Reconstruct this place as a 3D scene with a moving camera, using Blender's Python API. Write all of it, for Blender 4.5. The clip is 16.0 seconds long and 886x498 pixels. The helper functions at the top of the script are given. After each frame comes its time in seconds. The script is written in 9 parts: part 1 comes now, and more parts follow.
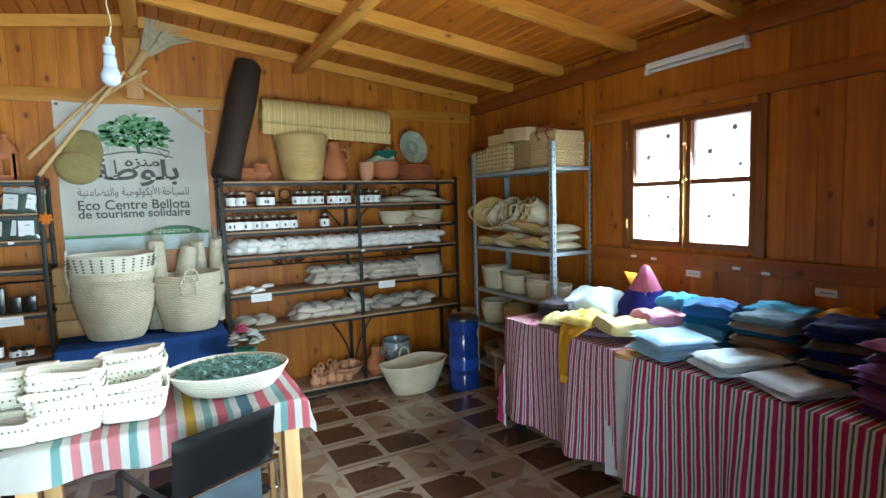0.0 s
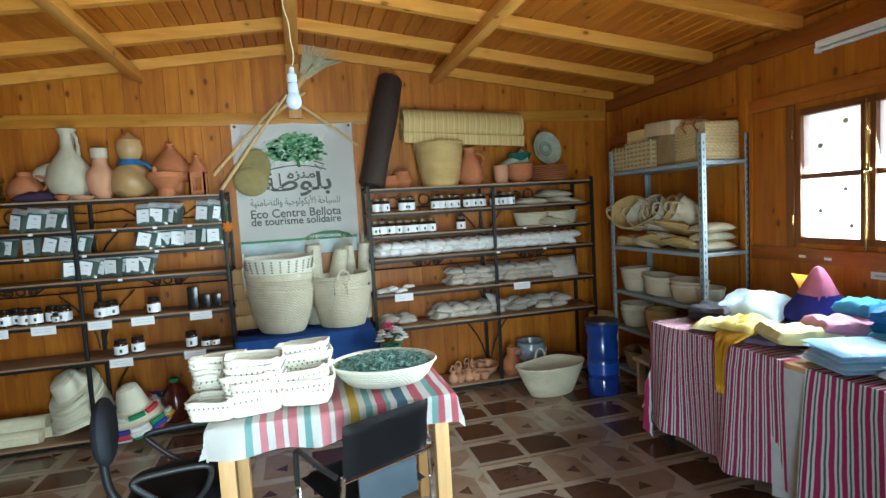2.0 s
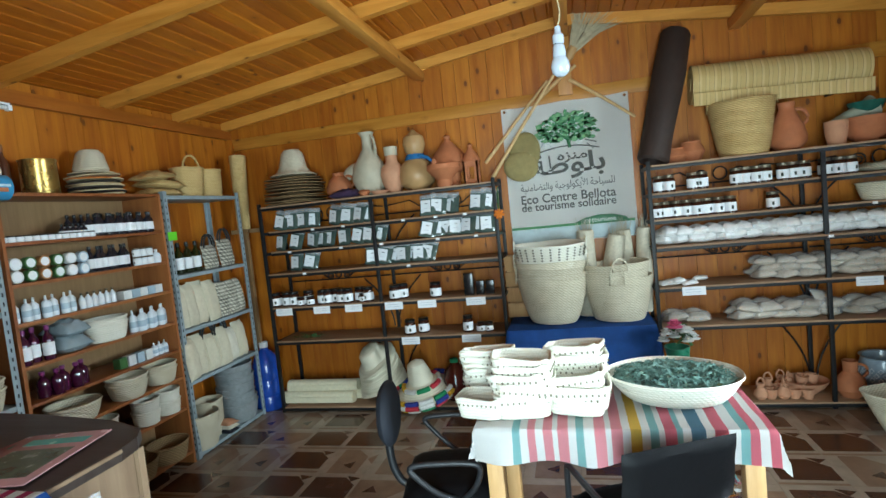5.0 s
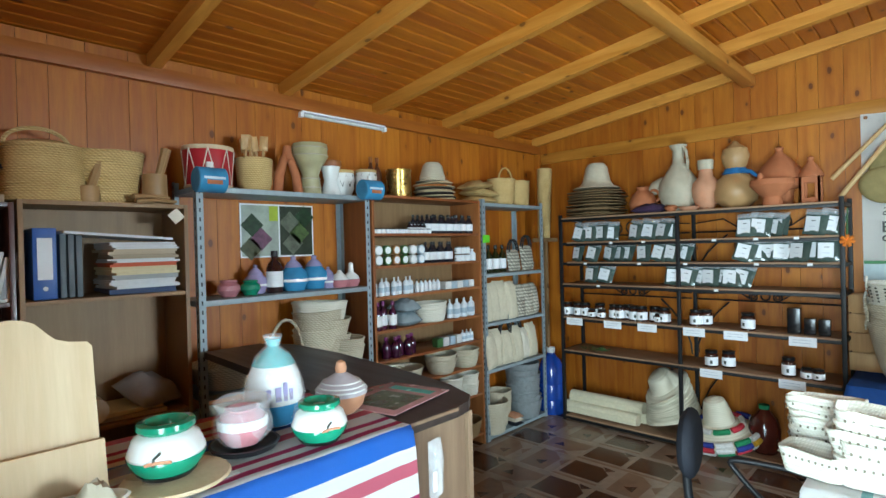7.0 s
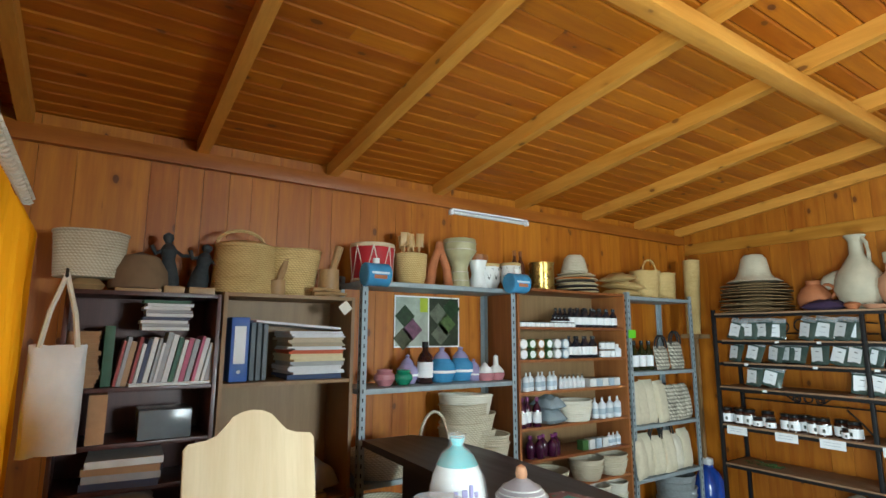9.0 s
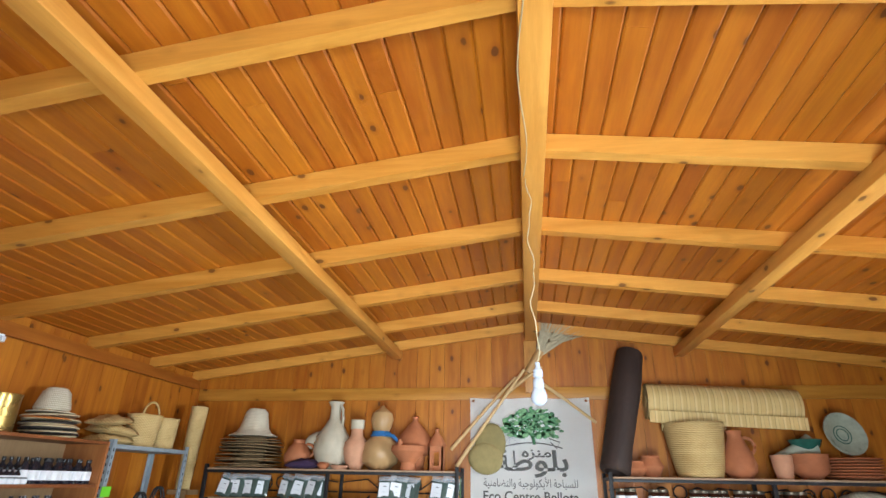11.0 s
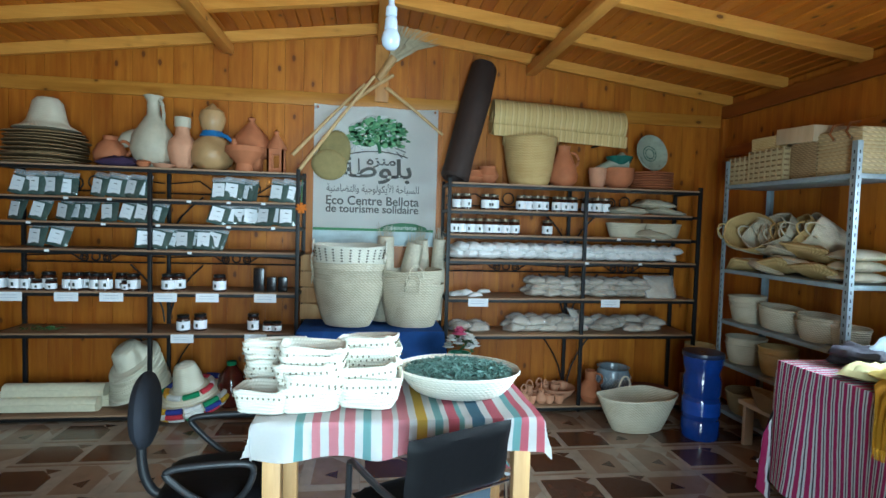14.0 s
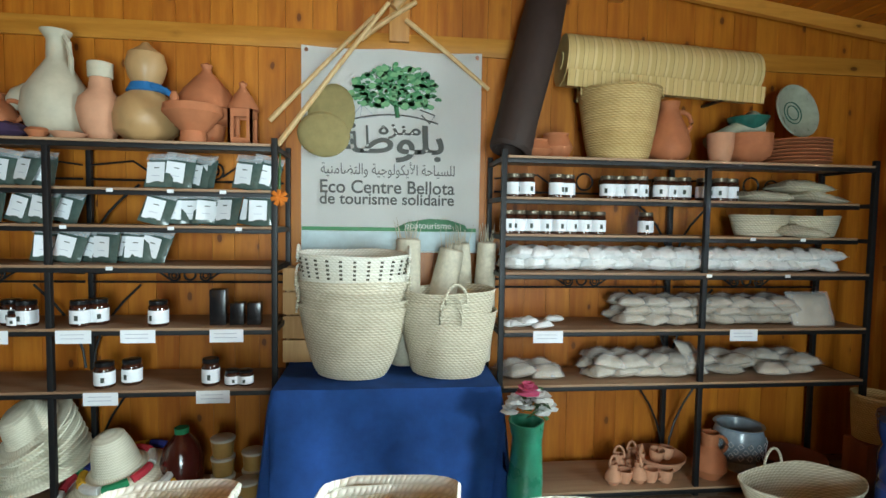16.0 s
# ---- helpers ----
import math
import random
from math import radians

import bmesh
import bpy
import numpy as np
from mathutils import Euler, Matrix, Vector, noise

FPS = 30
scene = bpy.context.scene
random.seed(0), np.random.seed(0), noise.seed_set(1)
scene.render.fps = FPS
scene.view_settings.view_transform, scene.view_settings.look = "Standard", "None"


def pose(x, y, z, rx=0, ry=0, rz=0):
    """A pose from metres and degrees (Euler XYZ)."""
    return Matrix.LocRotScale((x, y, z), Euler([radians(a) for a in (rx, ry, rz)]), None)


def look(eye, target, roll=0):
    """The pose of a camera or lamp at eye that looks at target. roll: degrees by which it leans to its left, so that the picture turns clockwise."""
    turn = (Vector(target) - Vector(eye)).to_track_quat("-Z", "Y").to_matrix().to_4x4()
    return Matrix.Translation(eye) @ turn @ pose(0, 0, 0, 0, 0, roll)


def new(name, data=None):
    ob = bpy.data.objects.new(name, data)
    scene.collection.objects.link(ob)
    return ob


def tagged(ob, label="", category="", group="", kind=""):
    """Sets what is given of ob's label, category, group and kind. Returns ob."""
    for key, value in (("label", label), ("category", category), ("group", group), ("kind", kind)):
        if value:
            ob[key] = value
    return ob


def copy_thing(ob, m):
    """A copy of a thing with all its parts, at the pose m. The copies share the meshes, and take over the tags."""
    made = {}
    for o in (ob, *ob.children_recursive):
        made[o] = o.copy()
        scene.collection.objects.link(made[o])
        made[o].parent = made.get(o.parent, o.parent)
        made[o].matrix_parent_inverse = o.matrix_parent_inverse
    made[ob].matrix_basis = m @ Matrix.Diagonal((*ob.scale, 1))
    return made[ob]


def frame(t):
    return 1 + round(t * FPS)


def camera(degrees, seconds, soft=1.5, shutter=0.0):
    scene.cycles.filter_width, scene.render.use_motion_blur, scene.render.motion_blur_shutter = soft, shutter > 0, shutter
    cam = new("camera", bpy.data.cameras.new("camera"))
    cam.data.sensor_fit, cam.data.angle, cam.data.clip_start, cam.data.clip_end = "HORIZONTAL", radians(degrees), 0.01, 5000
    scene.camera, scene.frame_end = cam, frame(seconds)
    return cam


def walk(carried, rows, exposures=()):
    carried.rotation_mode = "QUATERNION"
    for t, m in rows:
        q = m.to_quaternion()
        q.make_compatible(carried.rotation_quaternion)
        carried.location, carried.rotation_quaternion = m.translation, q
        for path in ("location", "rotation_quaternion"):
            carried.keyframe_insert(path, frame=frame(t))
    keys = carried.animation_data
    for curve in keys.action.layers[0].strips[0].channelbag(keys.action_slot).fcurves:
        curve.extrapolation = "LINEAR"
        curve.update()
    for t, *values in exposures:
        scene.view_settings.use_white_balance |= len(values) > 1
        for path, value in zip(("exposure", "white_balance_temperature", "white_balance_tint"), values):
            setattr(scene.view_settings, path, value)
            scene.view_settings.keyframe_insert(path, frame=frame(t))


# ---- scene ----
cam = camera(80.2, 16.0)
EXPOSURES = [(0, 0.10, 6350, 8), (3.0, 0.05, 6350, 7), (5.5, 0.02, 6350, 8), (6.5, 0.16, 6250, 9), (7.5, 0.17, 6300, 9), (8.5, 0.02, 6200, 8), (9.0, 0.2, 6800, 10), (9.3, 0.45, 6950, 10), (10.2, 0.55, 7100, 10), (12.3, 0.16, 5900, 48), (12.7, 0.12, 5750, 42), (13.0, 0.05, 5350, 34), (13.5, 0.0, 5300, 4), (14.2, 0.02, 6050, 5), (15.5, 0.16, 6600, 8), (16, 0.24, 6600, 8)]
PATH = [
    (0, (-0.556, 0.375, 1.698), (0.392, 2.126, 1.518), -1.7),
    (0.5, (-0.578, 0.381, 1.69), (0.236, 2.2, 1.521), -1.3),
    (1, (-0.647, 0.369, 1.703), (0.058, 2.234, 1.539), -1.7),
    (1.5, (-0.689, 0.346, 1.708), (-0.052, 2.234, 1.54), -2.7),
    (2, (-0.664, 0.367, 1.706), (-0.151, 2.294, 1.553), -3.3),
    (2.5, (-0.647, 0.394, 1.697), (-0.384, 2.372, 1.553), -3.3),
    (3, (-0.637, 0.408, 1.69), (-0.55, 2.401, 1.548), -3.6),
    (3.2, (-0.636, 0.41, 1.696), (-0.601, 2.405, 1.554), -3.7),
    (5.3, (-0.652, 0.717, 1.722), (-1.261, 2.618, 1.59), -5.6),
    (5.5, (-0.644, 0.71, 1.712), (-1.335, 2.584, 1.61), -5.0),
    (6, (-0.642, 0.665, 1.726), (-1.552, 2.446, 1.689), -2.4),
    (6.5, (-0.689, 0.623, 1.712), (-1.895, 2.219, 1.695), -2.0),
    (7, (-0.737, 0.58, 1.692), (-2.129, 2.017, 1.682), -1.5),
    (7.5, (-0.772, 0.526, 1.681), (-2.307, 1.809, 1.671), -1.1),
    (8, (-0.808, 0.504, 1.665), (-2.438, 1.663, 1.651), -0.1),
    (8.5, (-0.841, 0.465, 1.677), (-2.513, 1.563, 1.684), 0.3),
    (9, (-0.836, 0.394, 1.738), (-2.483, 1.483, 2.059), 0.2),
    (9.5, (-0.837, 0.338, 1.812), (-2.172, 1.721, 2.363), 0.0),
    (10, (-0.753, 0.38, 1.846), (-1.726, 1.957, 2.6), 0.8),
    (10.2, (-0.737, 0.403, 1.847), (-1.57, 2.029, 2.661), 2.0),
    (12.3, (-0.695, 0.467, 1.859), (-0.403, 2.362, 2.43), -4.2),
    (12.5, (-0.7, 0.471, 1.827), (-0.399, 2.39, 2.303), -4.1),
    (13, (-0.703, 0.478, 1.713), (-0.404, 2.442, 1.95), -2.7),
    (13.5, (-0.702, 0.503, 1.655), (-0.41, 2.48, 1.726), -0.0),
    (14, (-0.704, 0.78, 1.576), (-0.431, 2.759, 1.477), 1.6),
    (14.5, (-0.684, 1.204, 1.585), (-0.431, 3.182, 1.433), 1.8),
    (15, (-0.759, 1.608, 1.521), (-0.531, 3.59, 1.379), 1.4),
    (15.5, (-0.741, 2.037, 1.562), (-0.503, 4.017, 1.404), 1.0),
    (16, (-0.709, 2.229, 1.561), (-0.489, 4.214, 1.45), 0.9),
]
walk(cam, [(t, look(eye, target, roll)) for t, eye, target, roll in PATH], EXPOSURES)

# ---- world and lights ----
world = bpy.data.worlds.new("sky")
scene.world = world
world.use_nodes = True
wn = world.node_tree
sky = wn.nodes.new("ShaderNodeTexSky")
sky.sky_type, sky.sun_disc, sky.sun_elevation, sky.sun_rotation = "NISHITA", False, radians(52), radians(200)
wn.links.new(sky.outputs[0], wn.nodes["Background"].inputs[0])
wn.nodes["Background"].inputs[1].default_value = 0.12


def area(name, m, w, h, watts, colour):
    d = bpy.data.lights.new(name, "AREA")
    d.shape, d.size, d.size_y, d.energy, d.color = "RECTANGLE", w, h, watts, colour
    ob = new(name, d)
    ob.matrix_world = m
    return ob


sun = bpy.data.lights.new("sun", "SUN")
sun.energy, sun.angle, sun.color = 3.0, radians(0.6), (1.0, 0.95, 0.87)
new("sun", sun).matrix_world = look((0, 0, 10), (-3.0, -6.0, 0))
# daylight in the open door behind the walker, in the side window and in the curtained window
door_light = area("door_daylight", look((-0.44, -0.13, 1.10), (-1.3, 5.0, 1.75)), 1.02, 1.98, 112, (0.72, 0.93, 1.0))
door_light.data.spread = radians(125)
window_light = area("window_daylight", look((2.655, 2.745, 1.78), (0.0, 2.70, 1.15)), 0.86, 0.78, 100, (0.76, 0.93, 1.0))
window_light.data.spread = radians(112)
area("curtain_daylight", look((-3.0, -0.15, 1.55), (-3.0, 3.0, 1.3)), 0.9, 1.3, 5, (1.0, 0.95, 0.85))

# ---- materials ----


class Tree:
    """A small wrapper for building node materials."""

    def __init__(self, name, rough=0.6, metal=0.0, spec=0.4):
        self.mat = bpy.data.materials.new(name)
        self.mat.use_nodes = True
        self.t = self.mat.node_tree
        self.b = self.t.nodes["Principled BSDF"]
        self.b.inputs["Roughness"].default_value = rough
        self.b.inputs["Metallic"].default_value = metal
        self.b.inputs["Specular IOR Level"].default_value = spec

    def n(self, kind, **kw):
        node = self.t.nodes.new("ShaderNode" + kind)
        for k, v in kw.items():
            if k in ("i", "o"):
                continue
            setattr_safe(node, k, v)
        for k, v in kw.get("i", {}).items():
            if isinstance(v, bpy.types.NodeSocket):
                self.t.links.new(v, node.inputs[k])
            else:
                node.inputs[k].default_value = v
        return node

    def math(self, op, a, b=0.0):
        m = self.n("Math", operation=op)
        for k, v in ((0, a), (1, b)):
            if isinstance(v, bpy.types.NodeSocket):
                self.t.links.new(v, m.inputs[k])
            else:
                m.inputs[k].default_value = v
        return m.outputs[0]

    def coords(self, scale=(1, 1, 1), jitter=True, island=False):
        tc = self.n("TexCoord")
        src = tc.outputs["Object"]
        if jitter or island:
            if island:
                rnd = self.n("NewGeometry").outputs["Random Per Island"]
            else:
                rnd = self.n("ObjectInfo").outputs["Random"]
            comb = self.n("CombineXYZ", i={0: self.math("MULTIPLY", rnd, 37.0), 1: self.math("MULTIPLY", rnd, 91.0), 2: self.math("MULTIPLY", rnd, 53.0)})
            add = self.n("VectorMath", operation="ADD", i={0: src, 1: comb.outputs[0]})
            src = add.outputs[0]
        return self.n("Mapping", i={"Vector": src, "Scale": scale}).outputs[0]

    def noise(self, vec, scale, detail=4.0, rough=0.6):
        return self.n("TexNoise", i={"Vector": vec, "Scale": scale, "Detail": detail, "Roughness": rough}).outputs[0]

    def ramp(self, fac, stops, mode="LINEAR"):
        r = self.n("ValToRGB", i={0: fac})
        r.color_ramp.interpolation = mode
        e = r.color_ramp.elements
        while len(e) < len(stops):
            e.new(0.5)
        for el, (p, c) in zip(e, stops):
            el.position, el.color = p, (*c, 1.0)
        return r.outputs[0]

    def mix(self, fac, a, b, blend="MIX"):
        m = self.n("Mix", data_type="RGBA", blend_type=blend)
        for k, v in ((0, fac), (6, a), (7, b)):
            if isinstance(v, bpy.types.NodeSocket):
                self.t.links.new(v, m.inputs[k])
            else:
                m.inputs[k].default_value = (*v, 1.0) if isinstance(v, tuple) else v
        return m.outputs[2]

    def colour(self, c):
        if isinstance(c, tuple):
            self.b.inputs["Base Color"].default_value = (*c, 1.0)
        else:
            self.t.links.new(c, self.b.inputs["Base Color"])
        return self

    def rough(self, s):
        self.t.links.new(s, self.b.inputs["Roughness"])
        return self

    def bump(self, h, strength=0.3, dist=0.01):
        bm_ = self.n("Bump", i={"Height": h, "Strength": strength, "Distance": dist})
        self.t.links.new(bm_.outputs[0], self.b.inputs["Normal"])
        return self


def setattr_safe(node, k, v):
    if k == "operation":
        node.operation = v
    elif k == "data_type":
        node.data_type = v
    elif k == "blend_type":
        node.blend_type = v
    elif k == "wave_type":
        node.wave_type = v
    elif k == "bands_direction":
        node.bands_direction = v
    elif k == "feature":
        node.feature = v


def pine(name, axis, dark, light, knots=True, island=False, rough=0.42, spread=0.35):
    """Varnished pine boards with long grain, knots and board-to-board tint."""
    t = Tree(name, rough)
    sc = [9.0, 9.0, 9.0]
    sc[axis] = 0.7
    v = t.coords(tuple(sc), island=island)
    g = t.noise(v, 2.2, 5.0, 0.62)
    fine = t.noise(v, 11.0, 3.0, 0.7)
    rnd = t.n("NewGeometry").outputs["Random Per Island"] if island else t.n("ObjectInfo").outputs["Random"]
    f = t.math("ADD", t.math("MULTIPLY", g, 0.9), t.math("MULTIPLY", t.math("SUBTRACT", rnd, 0.5), spread))
    col = t.ramp(f, [(0.25, dark), (0.72, light)])
    col = t.mix(t.math("MULTIPLY", fine, 0.35), col, tuple(c * 0.55 for c in dark))
    if knots:
        ks = [7.5, 7.5, 7.5]
        ks[axis] = 4.2
        vk = t.coords(tuple(ks), island=island)
        d = t.n("TexVoronoi", i={"Vector": vk, "Scale": 1.0}).outputs["Distance"]
        wob = t.math("ADD", d, t.math("MULTIPLY", t.noise(vk, 6.0, 2.0), 0.06))
        k = t.ramp(wob, [(0.12, (1, 1, 1)), (0.145, (0, 0, 0))])
        col = t.mix(k, col, (0.10, 0.030, 0.008))
        halo = t.ramp(wob, [(0.13, (0.4, 0.4, 0.4)), (0.26, (0, 0, 0))])
        col = t.mix(halo, col, tuple(c * 0.6 for c in dark))
    t.colour(col)
    t.rough(t.math("ADD", t.math("MULTIPLY", g, 0.25), rough - 0.1))
    t.bump(t.math("ADD", fine, g), 0.12, 0.003)
    return t.mat


def plain(name, c, rough=0.5, metal=0.0, var=0.25, scale=14.0, bump=0.1, spec=0.4, tint=0.12):
    """Paint, clay or plastic with slight mottling, soil and per-object tint."""
    t = Tree(name, rough, metal, spec)
    v = t.coords()
    a = t.noise(v, scale, 5.0, 0.6)
    b = t.noise(v, scale * 0.18, 2.0, 0.5)
    col = t.mix(t.ramp(a, [(0.3, (0, 0, 0)), (0.75, (1, 1, 1))]), tuple(x * (1 - var) for x in c), c)
    col = t.mix(t.math("MULTIPLY", b, var * 0.8), col, tuple(x * 0.6 for x in c))
    if tint:
        r = t.n("ObjectInfo").outputs["Random"]
        col = t.mix(t.math("MULTIPLY", r, tint), col, tuple(x * 0.45 for x in c))
    t.colour(col)
    t.rough(t.math("ADD", t.math("MULTIPLY", a, 0.18), rough - 0.09))
    if bump:
        t.bump(a, bump, 0.004)
    return t.mat


def weave(name, dark, light, pitch=0.013, twist=46.0, rough=0.78, tint=0.25):
    """Plaited palm leaf: slanting strands in coils that run round the vessel."""
    t = Tree(name, rough, 0.0, 0.25)
    v = t.coords(jitter=False)
    sep = t.n("SeparateXYZ", i={0: v})
    ang = t.math("ARCTAN2", sep.outputs[1], sep.outputs[0])
    row = t.math("FRACT", t.math("DIVIDE", sep.outputs[2], pitch))
    rowid = t.math("FLOOR", t.math("DIVIDE", sep.outputs[2], pitch))
    rid = t.math("FRACT", t.math("MULTIPLY", rowid, 0.618))
    strand = t.math("FRACT", t.math("ADD", t.math("MULTIPLY", ang, twist / 6.2832), t.math("ADD", row, rid)))
    h = t.math("MULTIPLY", t.math("SINE", t.math("MULTIPLY", strand, 3.1416)), t.math("SINE", t.math("MULTIPLY", row, 3.1416)))
    n1 = t.noise(t.coords(), 9.0, 4.0)
    n2 = t.noise(t.coords((1, 1, 1)), 60.0, 2.0)
    f = t.math("ADD", t.math("MULTIPLY", h, 0.45), t.math("ADD", t.math("MULTIPLY", n1, 0.45), t.math("MULTIPLY", n2, 0.18)))
    col = t.ramp(f, [(0.25, dark), (0.75, light)])
    r = t.n("ObjectInfo").outputs["Random"]
    col = t.mix(t.math("MULTIPLY", r, tint), col, tuple(x * 0.7 for x in dark))
    t.colour(col)
    t.bump(h, 0.55, 0.004)
    return t.mat


def stripes(name, axis, period, bands, rough=0.85):
    """Woven cloth with coloured stripes across one axis; bands are (share, colour)."""
    t = Tree(name, rough, 0.0, 0.2)
    v = t.coords(jitter=False)
    sep = t.n("SeparateXYZ", i={0: v})
    wob = t.math("MULTIPLY", t.math("SUBTRACT", t.noise(v, 5.0, 2.0), 0.5), 0.012)
    across = sep.outputs[axis] if axis >= 0 else t.math("SUBTRACT", sep.outputs[0], sep.outputs[2])
    f = t.math("FRACT", t.math("DIVIDE", t.math("ADD", across, t.math("ADD", wob, 40.0)), period))
    stops, pos, total = [], 0.0, sum(b[0] for b in bands)
    for share, c in bands:
        stops.append((pos, c))
        pos += share / total
    col = t.ramp(f, stops, "CONSTANT")
    thread = t.noise(v, 420.0, 1.0)
    fold = t.noise(v, 9.0, 3.0)
    col = t.mix(t.math("MULTIPLY", thread, 0.2), col, (0.25, 0.2, 0.2), "MULTIPLY")
    col = t.mix(t.math("MULTIPLY", fold, 0.07), col, (0.45, 0.42, 0.42))
    t.colour(col)
    t.bump(t.math("ADD", thread, t.math("MULTIPLY", fold, 2.0)), 0.35, 0.004)
    return t.mat


def clear(name, c, alpha, rough=0.12, milk=0.5):
    """Thin clear plastic film: mostly see-through with creased gloss."""
    t = Tree(name, rough, 0.0, 0.6)
    v = t.coords()
    a = t.noise(v, 16.0, 3.0)
    t.colour(c)
    t.t.links.new(t.math("ADD", t.math("MULTIPLY", a, milk), alpha - milk * 0.5), t.b.inputs["Alpha"])
    t.bump(t.noise(v, 26.0, 2.0, 0.4), 0.9, 0.012)
    return t.mat


def glass(name, c, rough=0.03):
    t = Tree(name, rough)
    t.colour(c)
    t.b.inputs["Transmission Weight"].default_value = 0.85
    t.b.inputs["IOR"].default_value = 1.35
    return t.mat


WALL = pine("wall_pine", 2, (0.333, 0.086, 0.006), (0.582, 0.208, 0.016), spread=0.22)
WALL_H = pine("rail_pine", 0, (0.352, 0.126, 0.012), (0.608, 0.274, 0.040))
WALL_Y = pine("side_rail_pine", 1, (0.256, 0.063, 0.006), (0.448, 0.141, 0.014))
CEIL = pine("ceiling_pine", 1, (0.345, 0.080, 0.004), (0.575, 0.186, 0.011), island=True, spread=0.26)
BEAM_X = pine("rafter_pine", 0, (0.52, 0.20, 0.024), (0.78, 0.375, 0.070), spread=0.2)
BEAM_Y = pine("purlin_pine", 1, (0.52, 0.20, 0.026), (0.78, 0.375, 0.076), spread=0.2)
POST_Z = pine("post_pine", 2, (0.384, 0.154, 0.031), (0.624, 0.308, 0.081), spread=0.2)
LEGWOOD = pine("table_leg_wood", 2, (0.46, 0.24, 0.09), (0.70, 0.44, 0.20))
STICK = pine("stick_wood", 2, (0.45, 0.26, 0.10), (0.72, 0.50, 0.24), knots=False)
SHELFWOOD = pine("shelf_board_wood", 0, (0.26, 0.145, 0.08), (0.44, 0.28, 0.165), knots=False, rough=0.6)
CABWOOD = pine("cabinet_wood", 2, (0.22, 0.065, 0.018), (0.40, 0.15, 0.045), knots=False, rough=0.4)
OAK = pine("oak_laminate", 2, (0.22, 0.125, 0.055), (0.33, 0.20, 0.095), knots=False, rough=0.5)
MAHOG = pine("mahogany_laminate", 2, (0.050, 0.016, 0.014), (0.10, 0.032, 0.026), knots=False, rough=0.35)
PALE = pine("pale_wood", 2, (0.595, 0.442, 0.264), (0.731, 0.595, 0.399), knots=False, rough=0.55)
DARKTOP = pine("dark_worktop", 0, (0.026, 0.017, 0.014), (0.058, 0.040, 0.033), knots=False, rough=0.33)
DESKSIDE = pine("desk_side_wood", 2, (0.14, 0.085, 0.05), (0.25, 0.165, 0.10), knots=False, rough=0.5)
IRON = plain("black_iron", (0.008, 0.008, 0.009), 0.5, 0.0, 0.4, 30.0, 0.15)
STEEL = plain("grey_steel", (0.33, 0.40, 0.43), 0.5, 0.1, 0.25, 18.0, 0.05)
CHROME = plain("chrome", (0.80, 0.81, 0.83), 0.12, 1.0, 0.08, 20.0, 0.0)
BLACKPL = plain("black_plastic", (0.020, 0.021, 0.024), 0.45, 0.0, 0.3, 30.0, 0.1)
LEATHER = plain("black_leatherette", (0.005, 0.005, 0.006), 0.5, 0.0, 0.3, 40.0, 0.25, 0.12)
NAVYCLOTH = plain("dark_blue_fabric", (0.014, 0.017, 0.026), 0.8, 0.0, 0.3, 60.0, 0.3)
BLUECLOTH = plain("blue_cloth", (0.039, 0.155, 0.546), 0.85, 0.0, 0.35, 9.0, 0.35, tint=0)
PALM = weave("palm_weave", (0.40, 0.35, 0.24), (0.76, 0.70, 0.55))
PALM_W = weave("bleached_palm_weave", (0.64, 0.61, 0.50), (0.90, 0.88, 0.78), 0.012, 60)
PALM_Y = weave("golden_palm_weave", (0.42, 0.27, 0.09), (0.74, 0.55, 0.26), 0.012, 40)
PALM_B = weave("brown_palm_weave", (0.20, 0.13, 0.06), (0.42, 0.29, 0.15), 0.014, 30)
CLAY = plain("terracotta", (0.50, 0.175, 0.075), 0.72, 0.0, 0.25, 12.0, 0.12, 0.25)
CLAY_L = plain("pale_terracotta", (0.62, 0.31, 0.18), 0.75, 0.0, 0.22, 12.0, 0.12, 0.25)
CLAY_G = plain("grey_cream_clay", (0.56, 0.50, 0.37), 0.6, 0.0, 0.3, 7.0, 0.1)
PAPER = plain("white_paper", (0.82, 0.84, 0.86), 0.7, 0.0, 0.06, 20.0, 0.05)
WHITE = plain("white_plastic", (0.84, 0.86, 0.88), 0.35, 0.0, 0.06, 20.0, 0.02)
LINEN = plain("natural_linen", (0.74, 0.70, 0.58), 0.9, 0.0, 0.15, 40.0, 0.3)

# ---- mesh helpers ----


def box(bm, x0, y0, z0, x1, y1, z1, m=None):
    vs = [bm.verts.new((x, y, z)) for z in (z0, z1) for y in (y0, y1) for x in (x0, x1)]
    if m is not None:
        for v in vs:
            v.co = m @ v.co
    for f in ((0, 2, 3, 1), (4, 5, 7, 6), (0, 1, 5, 4), (2, 6, 7, 3), (0, 4, 6, 2), (1, 3, 7, 5)):
        bm.faces.new([vs[i] for i in f])
    return vs


def boxes(*dims, bevel=0.0):
    bm = bmesh.new()
    for d in dims:
        box(bm, *d)
    if bevel:
        bmesh.ops.bevel(bm, geom=bm.edges[:], offset=bevel, segments=2, affect="EDGES", profile=0.6)
    return bm


